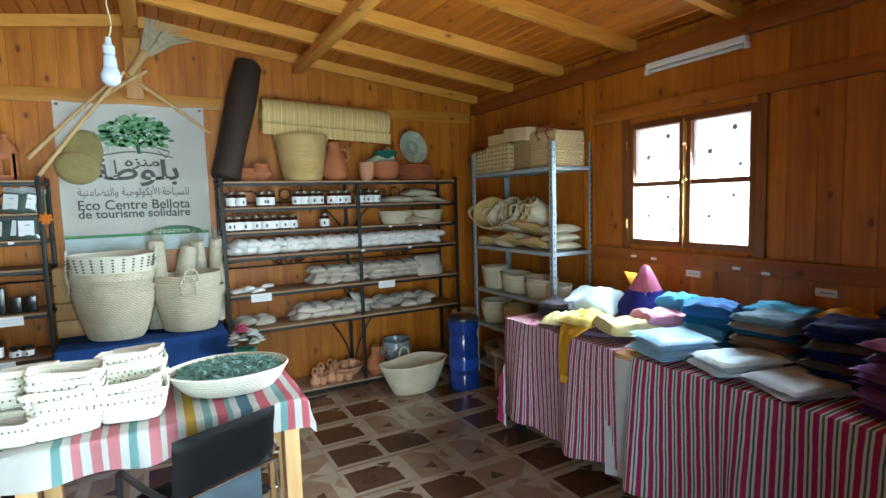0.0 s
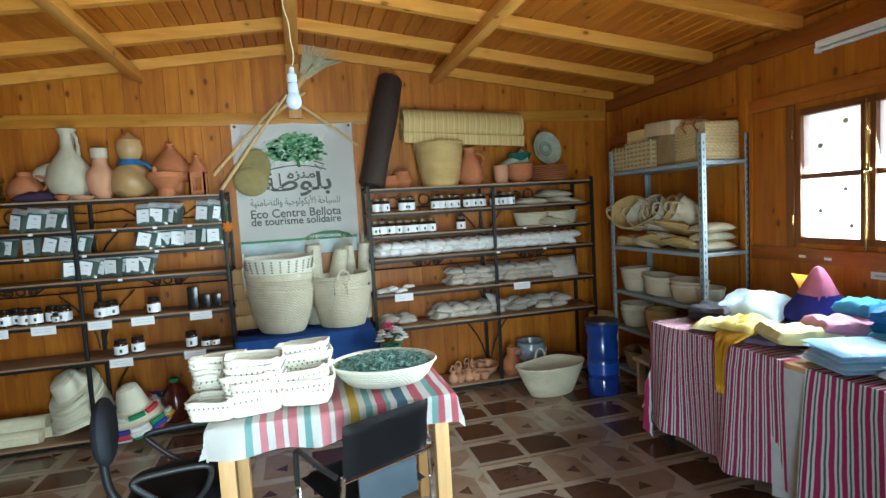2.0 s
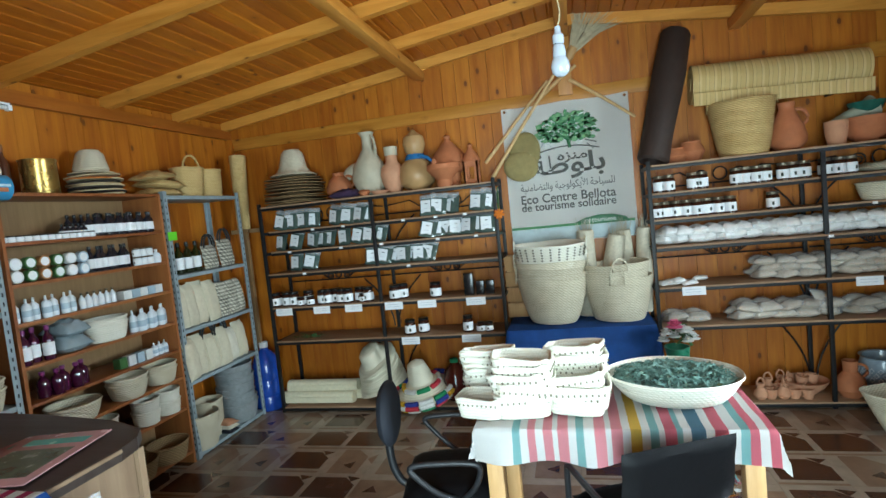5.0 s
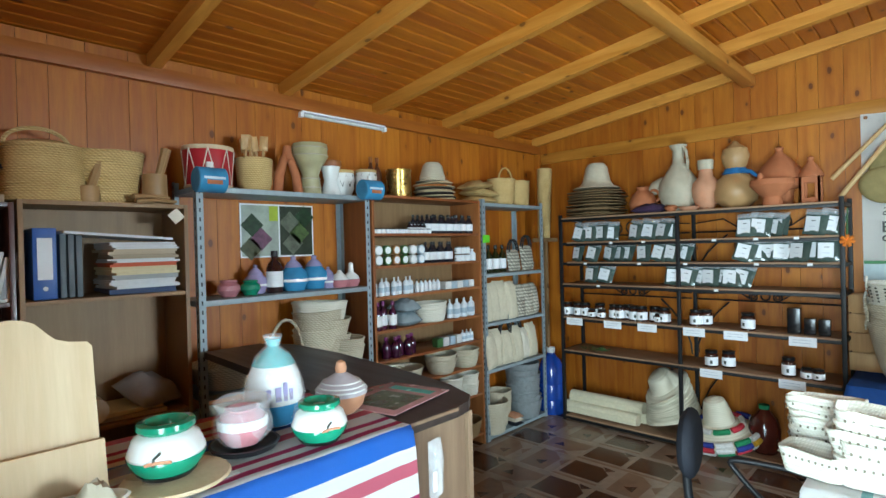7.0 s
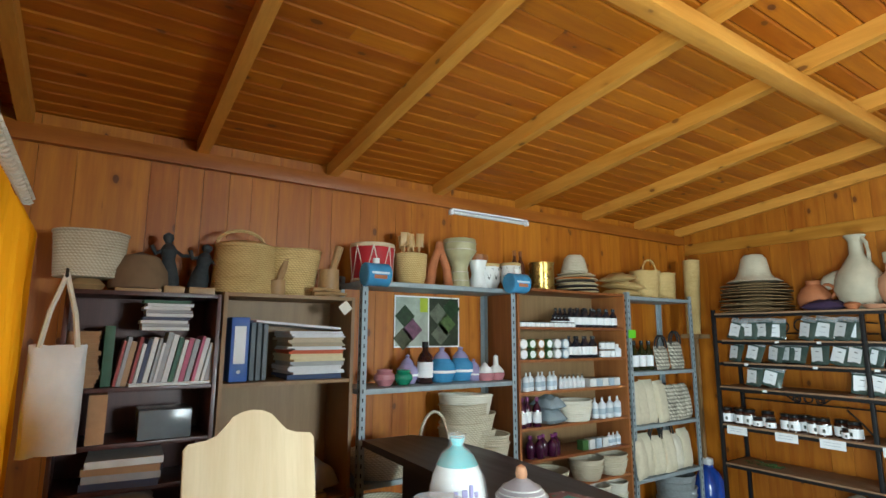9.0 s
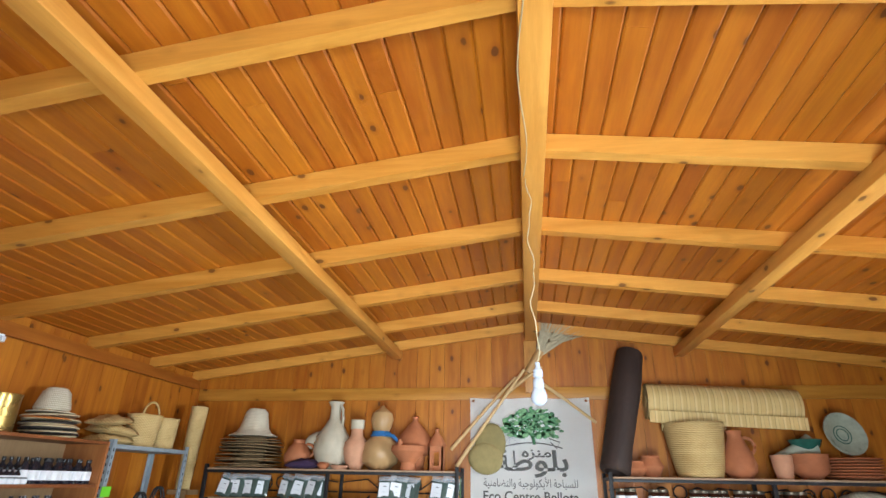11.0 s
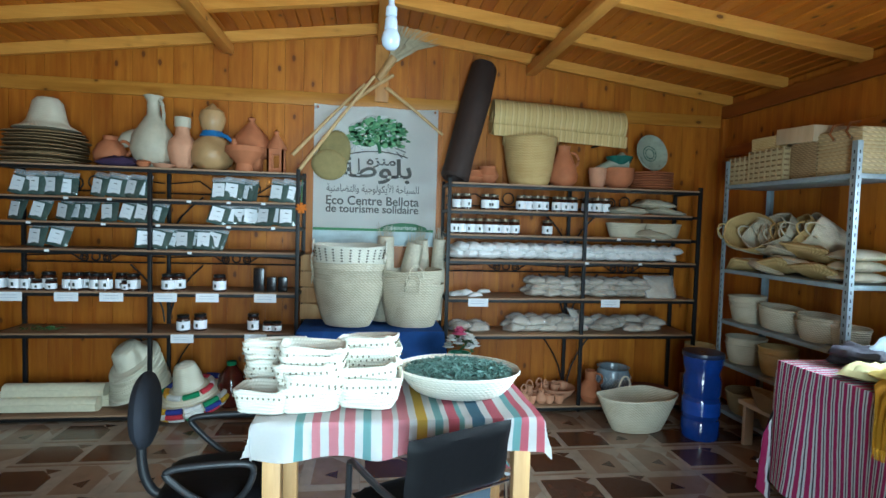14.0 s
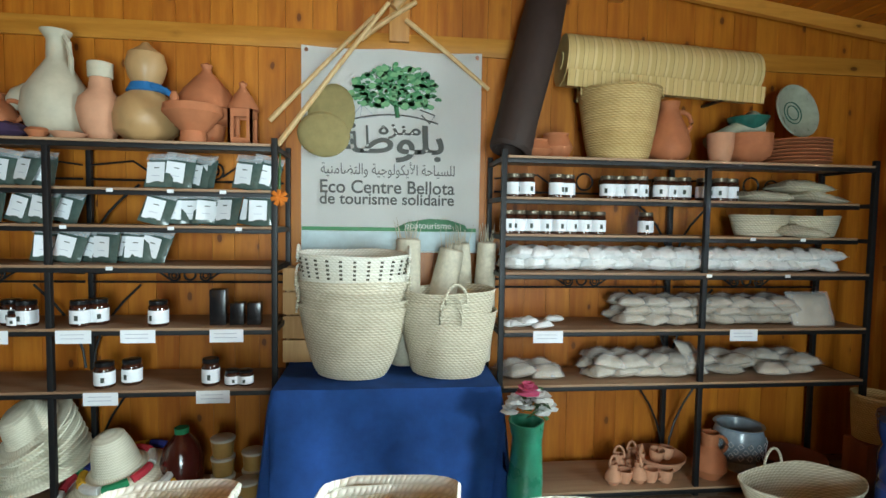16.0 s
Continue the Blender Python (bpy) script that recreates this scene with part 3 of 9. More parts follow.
bookcase("dark mahogany laminate bookcase crowded with books", 0.29, 0.925, 1.93, (1.50, 1.26, 1.07, 0.86, 0.45, 0.08), MAHOG, MAHOG)
bookcase("oak laminate bookcase with binder and paper piles", 0.935, 1.640, 1.945, (1.495, 0.885, 0.42, 0.08), OAK, OAK)
bookcase("reddish brown wooden cabinet of cosmetics and baskets", 2.865, 4.03, 2.07, (1.795, 1.565, 1.345, 1.105, 0.89, 0.68, 0.44, 0.10), CABWOOD, OAK)

# ---- table with the striped cloth in the middle ----
TX0, TX1, TY0, TY1, TZ = -1.13, 0.0, 2.83, 3.43, 0.79
tb = thing("wooden_table", "plain pine table under a striped cloth", "table", pose(0, 0, 0))
part("tabletop", boxes((TX0, TY0, TZ - 0.03, TX1, TY1, TZ - 0.002), bevel=0.004), LEGWOOD, tb)
for x in (TX0 + 0.06, TX1 - 0.06):
    for y in (TY0 + 0.06, TY1 - 0.06):
        part("leg", boxes((x - 0.035, y - 0.035, 0, x + 0.035, y + 0.035, TZ - 0.031), bevel=0.004), LEGWOOD, tb)
W_, R_, T_, Y_, D_ = (0.84, 0.84, 0.82), (0.70, 0.17, 0.22), (0.25, 0.50, 0.50), (0.72, 0.47, 0.07), (0.10, 0.22, 0.30)
P_ = (0.78, 0.30, 0.34)
TOWEL = stripes("striped_cloth", 0, 1.35, [(3, P_), (2, W_), (4, P_), (3, W_), (3, T_), (4, W_), (4, P_), (2, W_), (4, P_), (3, W_), (4, Y_), (3, W_), (3, T_), (2, W_), (4, R_), (2, T_), (3, W_), (5, D_), (3, W_), (4, R_), (4, W_),
                                            (3, T_), (3, R_), (3, W_), (3, R_), (12, W_), (22, W_), (3, T_), (3, W_), (3, P_), (3, W_)])


def drape(x0, y0, x1, y1, z, drops, material, name, label, category, wave=0.02, freq=9.0, flare=0.06, nx=44, ny=24, m=None):
    """A cloth laid over a top: flat above, hanging in soft folds past each edge. drops: -x, +x, -y, +y."""
    us = np.concatenate([np.linspace(-drops[0], 0, 7)[:-1] + x0, np.linspace(x0, x1, nx), x1 + np.linspace(0, drops[1], 7)[1:]]) if drops[0] + drops[1] > 0 else np.linspace(x0, x1, nx)
    vs_ = np.concatenate([np.linspace(-drops[2], 0, 9)[:-1] + y0, np.linspace(y0, y1, ny), y1 + np.linspace(0, drops[3], 7)[1:]])
    bm = bmesh.new()
    grid = []
    for v in vs_:
        row = []
        for u in us:
            ox = max(x0 - u, u - x1, 0.0)
            oy = max(y0 - v, v - y1, 0.0)
            drop = max(ox, oy) + 0.25 * min(ox, oy)
            sx_ = -1 if u < x0 else 1
            sy_ = -1 if v < y0 else 1
            fold = noise.noise(Vector((u * freq, v * freq, 3.0)))
            fold2 = math.sin(u * freq * 2.4 + 2 * noise.noise(Vector((u * 3, 0, 1)))) if oy > ox else math.sin(v * freq * 2.4 + 2 * noise.noise(Vector((v * 3, 0, 1))))
            x, y = min(max(u, x0), x1), min(max(v, y0), y1)
            if ox > 0:
                x += sx_ * (0.008 + flare * ox + wave * fold2 * ox * 2.0)
            if oy > 0:
                y += sy_ * (0.008 + flare * oy + wave * fold2 * oy * 2.0)
            zz = z - drop * (1.0 + 0.06 * fold) + (0.004 * fold if drop == 0 else 0.0) + 0.004
            row.append(bm.verts.new((x, y, zz)))
        grid.append(row)
    for a, b in zip(grid, grid[1:]):
        for i in range(len(a) - 1):
            bm.faces.new((a[i], a[i + 1], b[i + 1], b[i]))
    bmesh.ops.solidify(bm, geom=bm.faces[:], thickness=-0.003)
    return solid(name, bm, material, label, category, m, smooth=60)


drape(TX0 - 0.01, TY0 - 0.01, TX1 + 0.01, TY1 + 0.01, TZ, (0.10, 0.09, 0.14, 0.10), TOWEL, "tablecloth", "white cotton tablecloth with red, teal and yellow stripes", "tablecloth", wave=0.10, freq=7)

# ---- display table along the side wall ----
DX0, DX1, DY0, DY1, DZ = 1.61, 2.56, 0.85, 3.43, 0.845
dt = thing("trestle_table", "long table hidden under a striped hanging", "table", pose(0, 0, 0))
part("tabletop", boxes((DX0, DY0, DZ - 0.03, DX1, DY1, DZ - 0.002), bevel=0.004), LEGWOOD, dt)
for x in (DX0 + 0.06, DX1 - 0.06):
    for y in (DY0 + 0.06, (DY0 + DY1) / 2, DY1 - 0.06):
        part("leg", boxes((x - 0.025, y - 0.025, 0, x + 0.025, y + 0.025, DZ - 0.031), bevel=0.004), IRON, dt)
K_, C_, RR_, GG_ = (0.10, 0.06, 0.10), (0.90, 0.90, 0.92), (0.56, 0.03, 0.17), (0.07, 0.19, 0.21)
REDCLOTH = stripes("red_striped_cloth", 1, 0.050, [(2.8, RR_), (1.2, C_), (1.1, GG_), (1.2, C_)])
FINECLOTH = stripes("fine_striped_cloth", 1, 0.042, [(2.2, RR_), (1.0, C_), (0.7, K_), (1.0, C_)])
drape(DX0 - 0.005, 0.86, DX1, 2.30, DZ, (0.70, 0.0, 0.30, 0.0), REDCLOTH, "table_hanging", "dark red, cream and green striped woven table hanging", "tablecloth", wave=0.035, freq=5, flare=0.03, nx=12, ny=60)
drape(DX0 - 0.002, 2.42, DX1, 3.455, DZ, (0.70, 0.0, 0.0, 0.5), FINECLOTH, "table_hanging", "finely striped dark red and cream woven table hanging", "tablecloth", wave=0.035, freq=5, flare=0.03, nx=12, ny=50)
drape(DX0 + 0.004, 2.22, DX1 - 0.1, 2.50, DZ - 0.006, (0.72, 0.0, 0.0, 0.0), plain("white_cotton", (0.80, 0.84, 0.88), 0.9, 0, 0.15, 12, 0.3), "white_underlay", "white cloth showing between the striped hangings", "cloth", wave=0.03, freq=4, flare=0.024, nx=8, ny=10)

# ---- table with blue cloth under the banner ----
bt = thing("side_table", "low table hidden under a blue cloth", "table", pose(0, 0, 0))
part("tabletop", boxes((-1.22, 4.75, 0.71, -0.15, 5.30, 0.738)), LEGWOOD, bt)
for x in (-1.16, -0.21):
    for y in (4.80, 5.25):
        part("leg", boxes((x - 0.025, y - 0.025, 0, x + 0.025, y + 0.025, 0.709)), LEGWOOD, bt)
drape(-1.235, 4.735, -0.135, 5.31, 0.74, (0.55, 0.55, 0.70, 0.0), BLUECLOTH, "blue_cloth", "deep blue coarse cotton cloth hanging to the floor", "tablecloth", wave=0.05, freq=4, flare=0.02, nx=40, ny=16)

# ---- counter by the left wall ----
CZ = 1.17
ct = thing("counter", "L-shaped counter with dark worktop and wooden side", "counter", pose(0, 0, 0))
bm = bmesh.new()
plan = [(-2.40, 0.50), (-1.90, 0.50), (-1.90, 1.83), (-1.915, 1.90), (-1.96, 1.96), (-2.12, 2.02), (-2.48, 2.07), (-2.99, 2.11), (-3.40, 2.09), (-3.56, 1.98), (-3.57, 1.68), (-2.46, 1.63), (-2.40, 1.58)]
low = [bm.verts.new((x, y, CZ - 0.035)) for x, y in plan]
top = [bm.verts.new((x, y, CZ)) for x, y in plan]
bm.faces.new(low[::-1])
bm.faces.new(top)
for k in range(len(plan)):
    q = (k + 1) % len(plan)
    bm.faces.new((low[k], low[q], top[q], top[k]))
part("worktop", bm, DARKTOP, ct, "dark brown worn worktop", smooth=None)
part("edge_strip", boxes((-1.90, 0.5, CZ - 0.012, -1.896, 1.83, CZ - 0.002)), DESKSIDE, ct, "worn brown edge strip", smooth=None)
part("front_panel", boxes((-1.96, 0.54, 0, -1.935, 1.92, CZ - 0.036)), DESKSIDE, ct, smooth=None)
part("end_panel", boxes((-2.38, 1.895, 0, -1.962, 1.92, CZ - 0.036)), DESKSIDE, ct, smooth=None)
part("end_panel", boxes((-2.38, 0.54, 0, -1.962, 0.565, CZ - 0.036)), DESKSIDE, ct, smooth=None)
part("back_panel", boxes((-3.50, 1.895, 0, -2.382, 1.92, CZ - 0.036)), DARKTOP, ct, smooth=None)
part("corner_post", boxes((-1.934, 1.90, 0, -1.920, 1.922, CZ - 0.036)), DESKSIDE, ct, "worn corner strip", smooth=None)
B_ = (0.02, 0.16, 0.62)
M_ = (0.48, 0.03, 0.13)
COUNTERCLOTH = stripes("counter_cloth", -1, 0.3313, [(2.0, W_), (0.8, M_), (1.0, W_), (0.8, M_), (1.0, W_), (2.6, B_), (1.4, W_), (1.4, (0.62, 0.13, 0.19))])
# stripes run along the counter and down its front
bm = bmesh.new()
prof = [(-2.42 + 0.018 * k, CZ + 0.006) for k in range(31)] + [(-1.868, CZ - 0.01), (-1.860, CZ - 0.06), (-1.853, CZ - 0.15), (-1.846, CZ - 0.25), (-1.842, CZ - 0.35), (-1.838, CZ - 0.42)]
rows = []
for k, (x, z) in enumerate(prof):
    rows.append([bm.verts.new((x + 0.006 * noise.noise(Vector((x * 4, y * 5, z * 5))), y + 0.01 * noise.noise(Vector((x * 3, z * 3, 2))), z + 0.003 * noise.noise(Vector((x * 9, y * 9, 0))))) for y in np.linspace(0.53, 1.60, 30)])
for a, b in zip(rows, rows[1:]):
    for i in range(29):
        bm.faces.new((a[i], a[i + 1], b[i + 1], b[i]))
bmesh.ops.solidify(bm, geom=bm.faces[:], thickness=-0.003)
cloth = solid("counter_cloth", bm, COUNTERCLOTH, "white cloth with blue, red and crimson stripes on the counter", "tablecloth", smooth=60)

# ---- makers of small goods ----


def series(make, poses):
    """One thing built by make(pose), then copies of it at the other poses."""
    first = make(poses[0])
    return [first] + [copy_thing(first, p) for p in poses[1:]]


def basket_mesh(bm, rb, rt, h, n=36, sx=1.0, sy=1.0, coil=0.014, wall=0.006, wob=0.03, lean=0.0, seed=0.0, curve=0.5):
    """A coiled palm basket: ridged outer wall, rolled rim, hollow inside."""
    prof = [(0.001, 0.0), (rb * 0.6, 0.0), (rb, 0.002)]
    k = max(3, int(h / coil))
    for i in range(k):
        for s, b in ((0.15, 0.0), (0.5, 0.0035), (0.85, 0.0)):
            f = (i + s) / k
            prof.append((rb + (rt - rb) * (f ** curve if curve != 1 else f) + b, h * f))
    prof += [(rt + 0.007, h), (rt + 0.003, h + 0.008), (rt - wall, h + 0.004)]
    prof += [(rb + (rt - rb) * f ** curve - wall, h * f) for f in (0.8, 0.55, 0.3, 0.1)] + [(rb * 0.85, 0.012), (0.001, 0.010)]
    rings = []
    for r, z in prof:
        ring = []
        for i in range(n):
            a = 2 * math.pi * i / n
            kk = 1.0 + wob * (z / h) * noise.noise(Vector((math.cos(a) * 1.3 + seed, math.sin(a) * 1.3, seed * 3)))
            sag = wob * 0.8 * (z / h) ** 2 * h * noise.noise(Vector((math.cos(a) * 1.1, math.sin(a) * 1.1 + seed, 9.0)))
            ring.append(bm.verts.new((r * sx * kk * math.cos(a) + lean * z, r * sy * kk * math.sin(a), z + sag)))
        rings.append(ring)
    for a, b in zip(rings, rings[1:]):
        for i in range(n):
            bm.faces.new((a[i], a[(i + 1) % n], b[(i + 1) % n], b[i]))
    return bm


def basket(name, label, m, rb, rt, h, mat=None, sx=1.0, sy=1.0, grips=0, seed=0.0, group="", grip_h=0.09, wob=0.04, curve=0.6, category="basket"):
    b = thing(name, label, category, m, group)
    part("body", basket_mesh(bmesh.new(), rb, rt, h, sx=sx, sy=sy, seed=seed, wob=wob, curve=curve), mat or PALM, b)
    for g in range(grips):
        bm = bmesh.new()
        sgn = 1 if g == 0 else -1
        tube(bm, [(x, y + sgn * (rt * sy + 0.004), z) for x, y, z in arc((0, 0, h - 0.03), 0.055, -10, 190, 12, "xz", grip_h)], 0.007, 6)
        part("handle", bm, mat or PALM, b, "plaited handle loop")
    return b


JARLID = plain("black_lid", (0.015, 0.015, 0.016), 0.3, 0.4, 0.2)
GOLDLID = plain("gold_lid", (0.16, 0.13, 0.09), 0.35, 0.6, 0.15)
JAM = plain("dark_preserve", (0.045, 0.014, 0.008), 0.08, 0.0, 0.3, 25.0, 0.0, 0.7)
INK = plain("dark_print", (0.05, 0.06, 0.05), 0.7, 0, 0.1)
HERB = plain("dried_herb_in_film", (0.10, 0.15, 0.13), 0.14, 0.0, 0.45, 40.0, 0.5, 0.7, 0.5)
HERB2 = plain("pale_herb_in_film", (0.30, 0.27, 0.14), 0.16, 0.0, 0.4, 40.0, 0.5, 0.7, 0.3)
FLOUR = plain("white_bagged_flour", (0.86, 0.86, 0.85), 0.28, 0.0, 0.08, 22.0, 0.45, 0.6, 0.1)
GRAIN = plain("beige_couscous", (0.66, 0.55, 0.41), 0.6, 0.0, 0.25, 120.0, 0.3, 0.3, 0.25)
FILM = clear("clear_film", (0.90, 0.92, 0.95), 0.22, 0.08, 0.3)


def jar(m, r=0.039, h=0.108, fill=None, lid=None, label="small glass jar of preserve with white label", group="preserve jars"):
    j = thing("jar", label, "jar", m, group)
    part("glass_body", turned([(0.001, 0), (r * 0.92, 0), (r, 0.004), (r, h * 0.72), (r * 0.93, h * 0.80), (r * 0.84, h * 0.83)], 18), fill or JAM, j)
    part("lid", turned([(r * 0.90, h * 0.835), (r * 0.92, h * 0.85), (r * 0.92, h * 0.985), (r * 0.86, h), (0.001, h)], 18), lid or JARLID, j)
    lb = part("paper_label", turned([(r + 0.0009, h * 0.12), (r + 0.0012, h * 0.13), (r + 0.0012, h * 0.62), (r + 0.0009, h * 0.63)], 18), PAPER, j, "white paper label")
    part("emblem", boxes((-r * 0.10, -r - 0.0022, h * 0.24, r * 0.26, -r - 0.0002, h * 0.44)), INK, lb, "dark printed emblem", smooth=None)
    return j


def packet(m, w=0.150, h=0.168, fill=None, label="clear packet of dried herbs with white label"):
    """A flat packet standing on its lower edge, leaning back a little."""
    p = thing("herb_packet", label, "packet", m, "herb packets")
    up = pose(0, 0.0, h / 2 - 0.002, 80)
    part("film_bag", cushion(bmesh.new(), w, h, 0.022, 3, 0.3, 8, Matrix.Translation((0, 0.014, 0)) @ up), fill or HERB, p)
    c = part("label_card", boxes((-w * 0.40, -0.0145, h * 0.14, w * 0.22, -0.0125, h * 0.80)), PAPER, p, "white printed label", smooth=None)
    part("print_line", boxes((-w * 0.14, -0.0152, h * 0.60, w * 0.04, -0.0146, h * 0.63)), INK, c, smooth=None)
    part("print_line", boxes((-w * 0.22, -0.0152, h * 0.36, w * 0.06, -0.0146, h * 0.375)), GREYINK, c, smooth=None)
    part("film_fold", cushion(bmesh.new(), w * 1.02, 0.045, 0.012, 5, 0.6, 6, pose(0, 0.012, h * 0.98, 62)), FILM, p, "crimped clear film edge")
    return p


def bagged(m, w, d, h, fill, label, seed=1, film=True, group="bagged goods", name="bag_of_grain"):
    b = thing(name, label, "bag", m, group)
    part("grain", cushion(bmesh.new(), w * 0.9, d * 0.9, h * 0.9, seed, 0.4, 10), fill, b)
    if film:
        part("film", cushion(bmesh.new(), w, d, h, seed, 0.4, 10, Matrix.Translation((0, 0, 0.0005))), FILM, b, "creased clear plastic film")
    return b


def card(m, w=0.165, h=0.066, label="white price card taped to the shelf edge"):
    c = thing("price_card", label, "sign", m, "price cards")
    part("sheet", boxes((-w / 2, -0.0015, -h, w / 2, 0, 0)), PAPER, c, smooth=None)
    for k in (0.3, 0.6):
        part("print_line", boxes((-w * 0.36, -0.0021, -h * k - 0.003, w * 0.3, -0.0016, -h * k)), plain_ink(), c, smooth=None)
    return c


def plain_ink():
    return GREYINK


GREYINK = plain("faint_print", (0.45, 0.47, 0.55), 0.7, 0, 0.1)

# ---- left rack: herb packets, jars, hats ----


def lx(px):
    """Place along the left rack for marks read along its front."""
    return -3.44 + (px - 30) * 0.00431


def rx(px):
    return -0.08 + (px - 777) * 0.00529


R5 = random.Random(11)


def jit(a):
    return R5.uniform(-a, a)


spots = []
for z, xs in ((LZ[1], (55, 82, 110, 186, 212, 240, 392, 412, 492, 512)), (LZ[2], (52, 85, 202, 230, 258, 385, 470, 498, 511)), (LZ[3], (85, 262, 284, 330, 350, 366, 380))):
    for p in xs:
        spots.append(pose(lx(p), 5.13 + jit(0.015), z + 0.003, -6 + jit(5), 7 + jit(8), -8 + jit(22)))
series(packet, spots)
spots = []
for z, xs in ((LZ[1], (70, 97, 125, 226, 252, 430, 440)), (LZ[2], (120, 140, 160, 244, 272, 405, 425, 443)), (LZ[3], (110, 294, 302))):
    for p in xs:
        spots.append(pose(lx(p), 5.19 + jit(0.02), z + 0.004, -6 + jit(6), 9 + jit(10), -14 + jit(26)))
series(lambda m: packet(m, 0.150, 0.160, HERB, "dark clear packet of dried leaves"), spots)
packet(pose(lx(462), 5.2, LZ[2] + 0.001), 0.12, 0.13, HERB2, "clear packet of pale dried herb")

spots = []
for z, xs in ((LZ[4], (35, 52, 62, 78, 108, 145, 158, 172, 190, 205, 228, 250, 308, 322, 396)), (LZ[5], (334, 360))):
    for k, p in enumerate(xs):
        spots.append(pose(lx(p), 5.06 + (0.05 if k % 3 == 1 else 0) + jit(0.01), z + 0.001, 0, 0, jit(30)))
series(lambda m: jar(m, 0.048, 0.130), spots)
series(lambda m: jar(m, 0.038, 0.080, label="squat glass jar of preserve with white label"), [pose(lx(p), 5.05, z + 0.001, 0, 0, jit(20)) for z, p in ((LZ[4], 95), (LZ[4], 118), (LZ[4], 240), (LZ[5], 481), (LZ[5], 497))])
jar(pose(lx(455), 5.06, LZ[5] + 0.001), 0.044, 0.140, label="tall glass jar of preserve with white label")
GIFT = plain("black_glossy_box", (0.012, 0.011, 0.012), 0.2, 0, 0.2)
for p, w, h in ((464, 0.08, 0.185), (486, 0.07, 0.115), (506, 0.07, 0.115)):
    solid("gift_box", boxes((-w / 2, -w / 2, 0, w / 2, w / 2, h), bevel=0.004), GIFT, "glossy black gift box on the rack", "box", pose(lx(p), 5.08, LZ[4] + 0.001, 0, 0, 4), "black gift boxes")
series(card, [pose(lx(p), 4.981, z - 0.008, 0, 0, jit(1)) for z, p in ((LZ[4], 62), (LZ[4], 150), (LZ[4], 222), (LZ[4], 310), (LZ[4], 380), (LZ[4], 479), (LZ[5], 338), (LZ[5], 463))])
TAG = thing("price_tag", "small white paper shelf tag", "tag", pose(lx(140), 5.069, LZ[1] - 0.006), "small shelf tags")
part("sheet", boxes((-0.016, -0.001, -0.018, 0.016, 0.0, 0)), PAPER, TAG, smooth=None)
for z, y, xs in ((LZ[1], 5.069, (210, 342, 410, 470)), (LZ[2], 5.069, (80, 200, 290, 410, 488)), (LZ[3], 4.981, (120, 350))):
    for p in xs:
        copy_thing(TAG, pose(lx(p), y, z - 0.006))
for z, y, xs in ((RZ[2], 5.069, (1060, 1120)), (RZ[3], 4.981, (1000, 1090))):
    for p in xs:
        copy_thing(TAG, pose(rx(p), y, z - 0.006))
series(card, [pose(rx(p), 4.981, RZ[4] - 0.004, 0, 0, jit(2)) for p in (826, 1042)])
LEAF = plain("green_leaf", (0.05, 0.12, 0.035), 0.55, 0, 0.4, 30.0, 0.2, 0.3)
bm = bmesh.new()
for k in range(26):
    a = R5.uniform(0, 6.28)
    c = Vector((R5.uniform(-0.11, 0.11), R5.uniform(-0.05, 0.05), 0.004 + R5.uniform(0, 0.02)))
    tube(bm, [c, c + Vector((math.cos(a) * 0.03, math.sin(a) * 0.03, 0.006)), c + Vector((math.cos(a) * 0.06, math.sin(a) * 0.06, 0.0))], 0.004, 5, 0.001)
solid("herb_sprig", bm, LEAF, "loose green sprigs lying on the shelf", "herbs", pose(lx(95), 5.1, LZ[5] + 0.001))


def straw_hat(m, r, crown, h, mat, label, brim_drop=0.03, name="straw_hat", group="straw hats", seed=0):
    prof = [(r, 0.0), (r * 0.98, 0.006), (r * 0.7, brim_drop * 0.5), (crown * 1.12, brim_drop), (crown, brim_drop + h * 0.35), (crown * 0.86, brim_drop + h * 0.8), (crown * 0.6, brim_drop + h), (0.001, brim_drop + h * 1.02)]
    return solid(name, turned(prof, 36, wob=0.05), mat, label, "hat", m, group)


# stack of brown hats with a cream one on top
for k in range(10):
    straw_hat(pose(lx(95) + jit(0.012), 5.19 + jit(0.008), LZ[0] + 0.002 + 0.026 * k, jit(2), jit(2), jit(90)), 0.29 - 0.003 * k, 0.13, 0.02, PALM_B, "dark brown plaited straw hat in a stack", 0.012, group="stacked brown hats")
straw_hat(pose(lx(97), 5.19, LZ[0] + 0.265), 0.22, 0.115, 0.17, PALM, "cream straw hat on a hat stack", 0.07)

# pottery on the left rack's top
TOPY, TZ0 = 5.19, LZ[0] + 0.001
p = thing("clay_jug", "red clay jug with a loop handle", "jug", pose(lx(200), TOPY, TZ0))
part("body", turned([(0.001, 0), (0.075, 0), (0.115, 0.06), (0.12, 0.11), (0.085, 0.18), (0.05, 0.21), (0.05, 0.235), (0.056, 0.24), (0.045, 0.236), (0.04, 0.2)], 28), CLAY, p)
part("handle", tube(bmesh.new(), arc((0.09, 0, 0.15), 0.055, -100, 110, 12), 0.012, 8), CLAY, p)
solid("gourd_flask", turned([(0.001, 0), (0.04, 0.0), (0.062, 0.05), (0.055, 0.12), (0.035, 0.17), (0.03, 0.22), (0.001, 0.225)], 20), CLAY_G, "grey-green dried gourd leaning on a jug", "gourd", pose(lx(212), TOPY + 0.06, TZ0 + 0.20, 0, 58, 0))
p = thing("amphora", "tall cream and grey clay amphora", "jug", pose(lx(272), TOPY, TZ0))
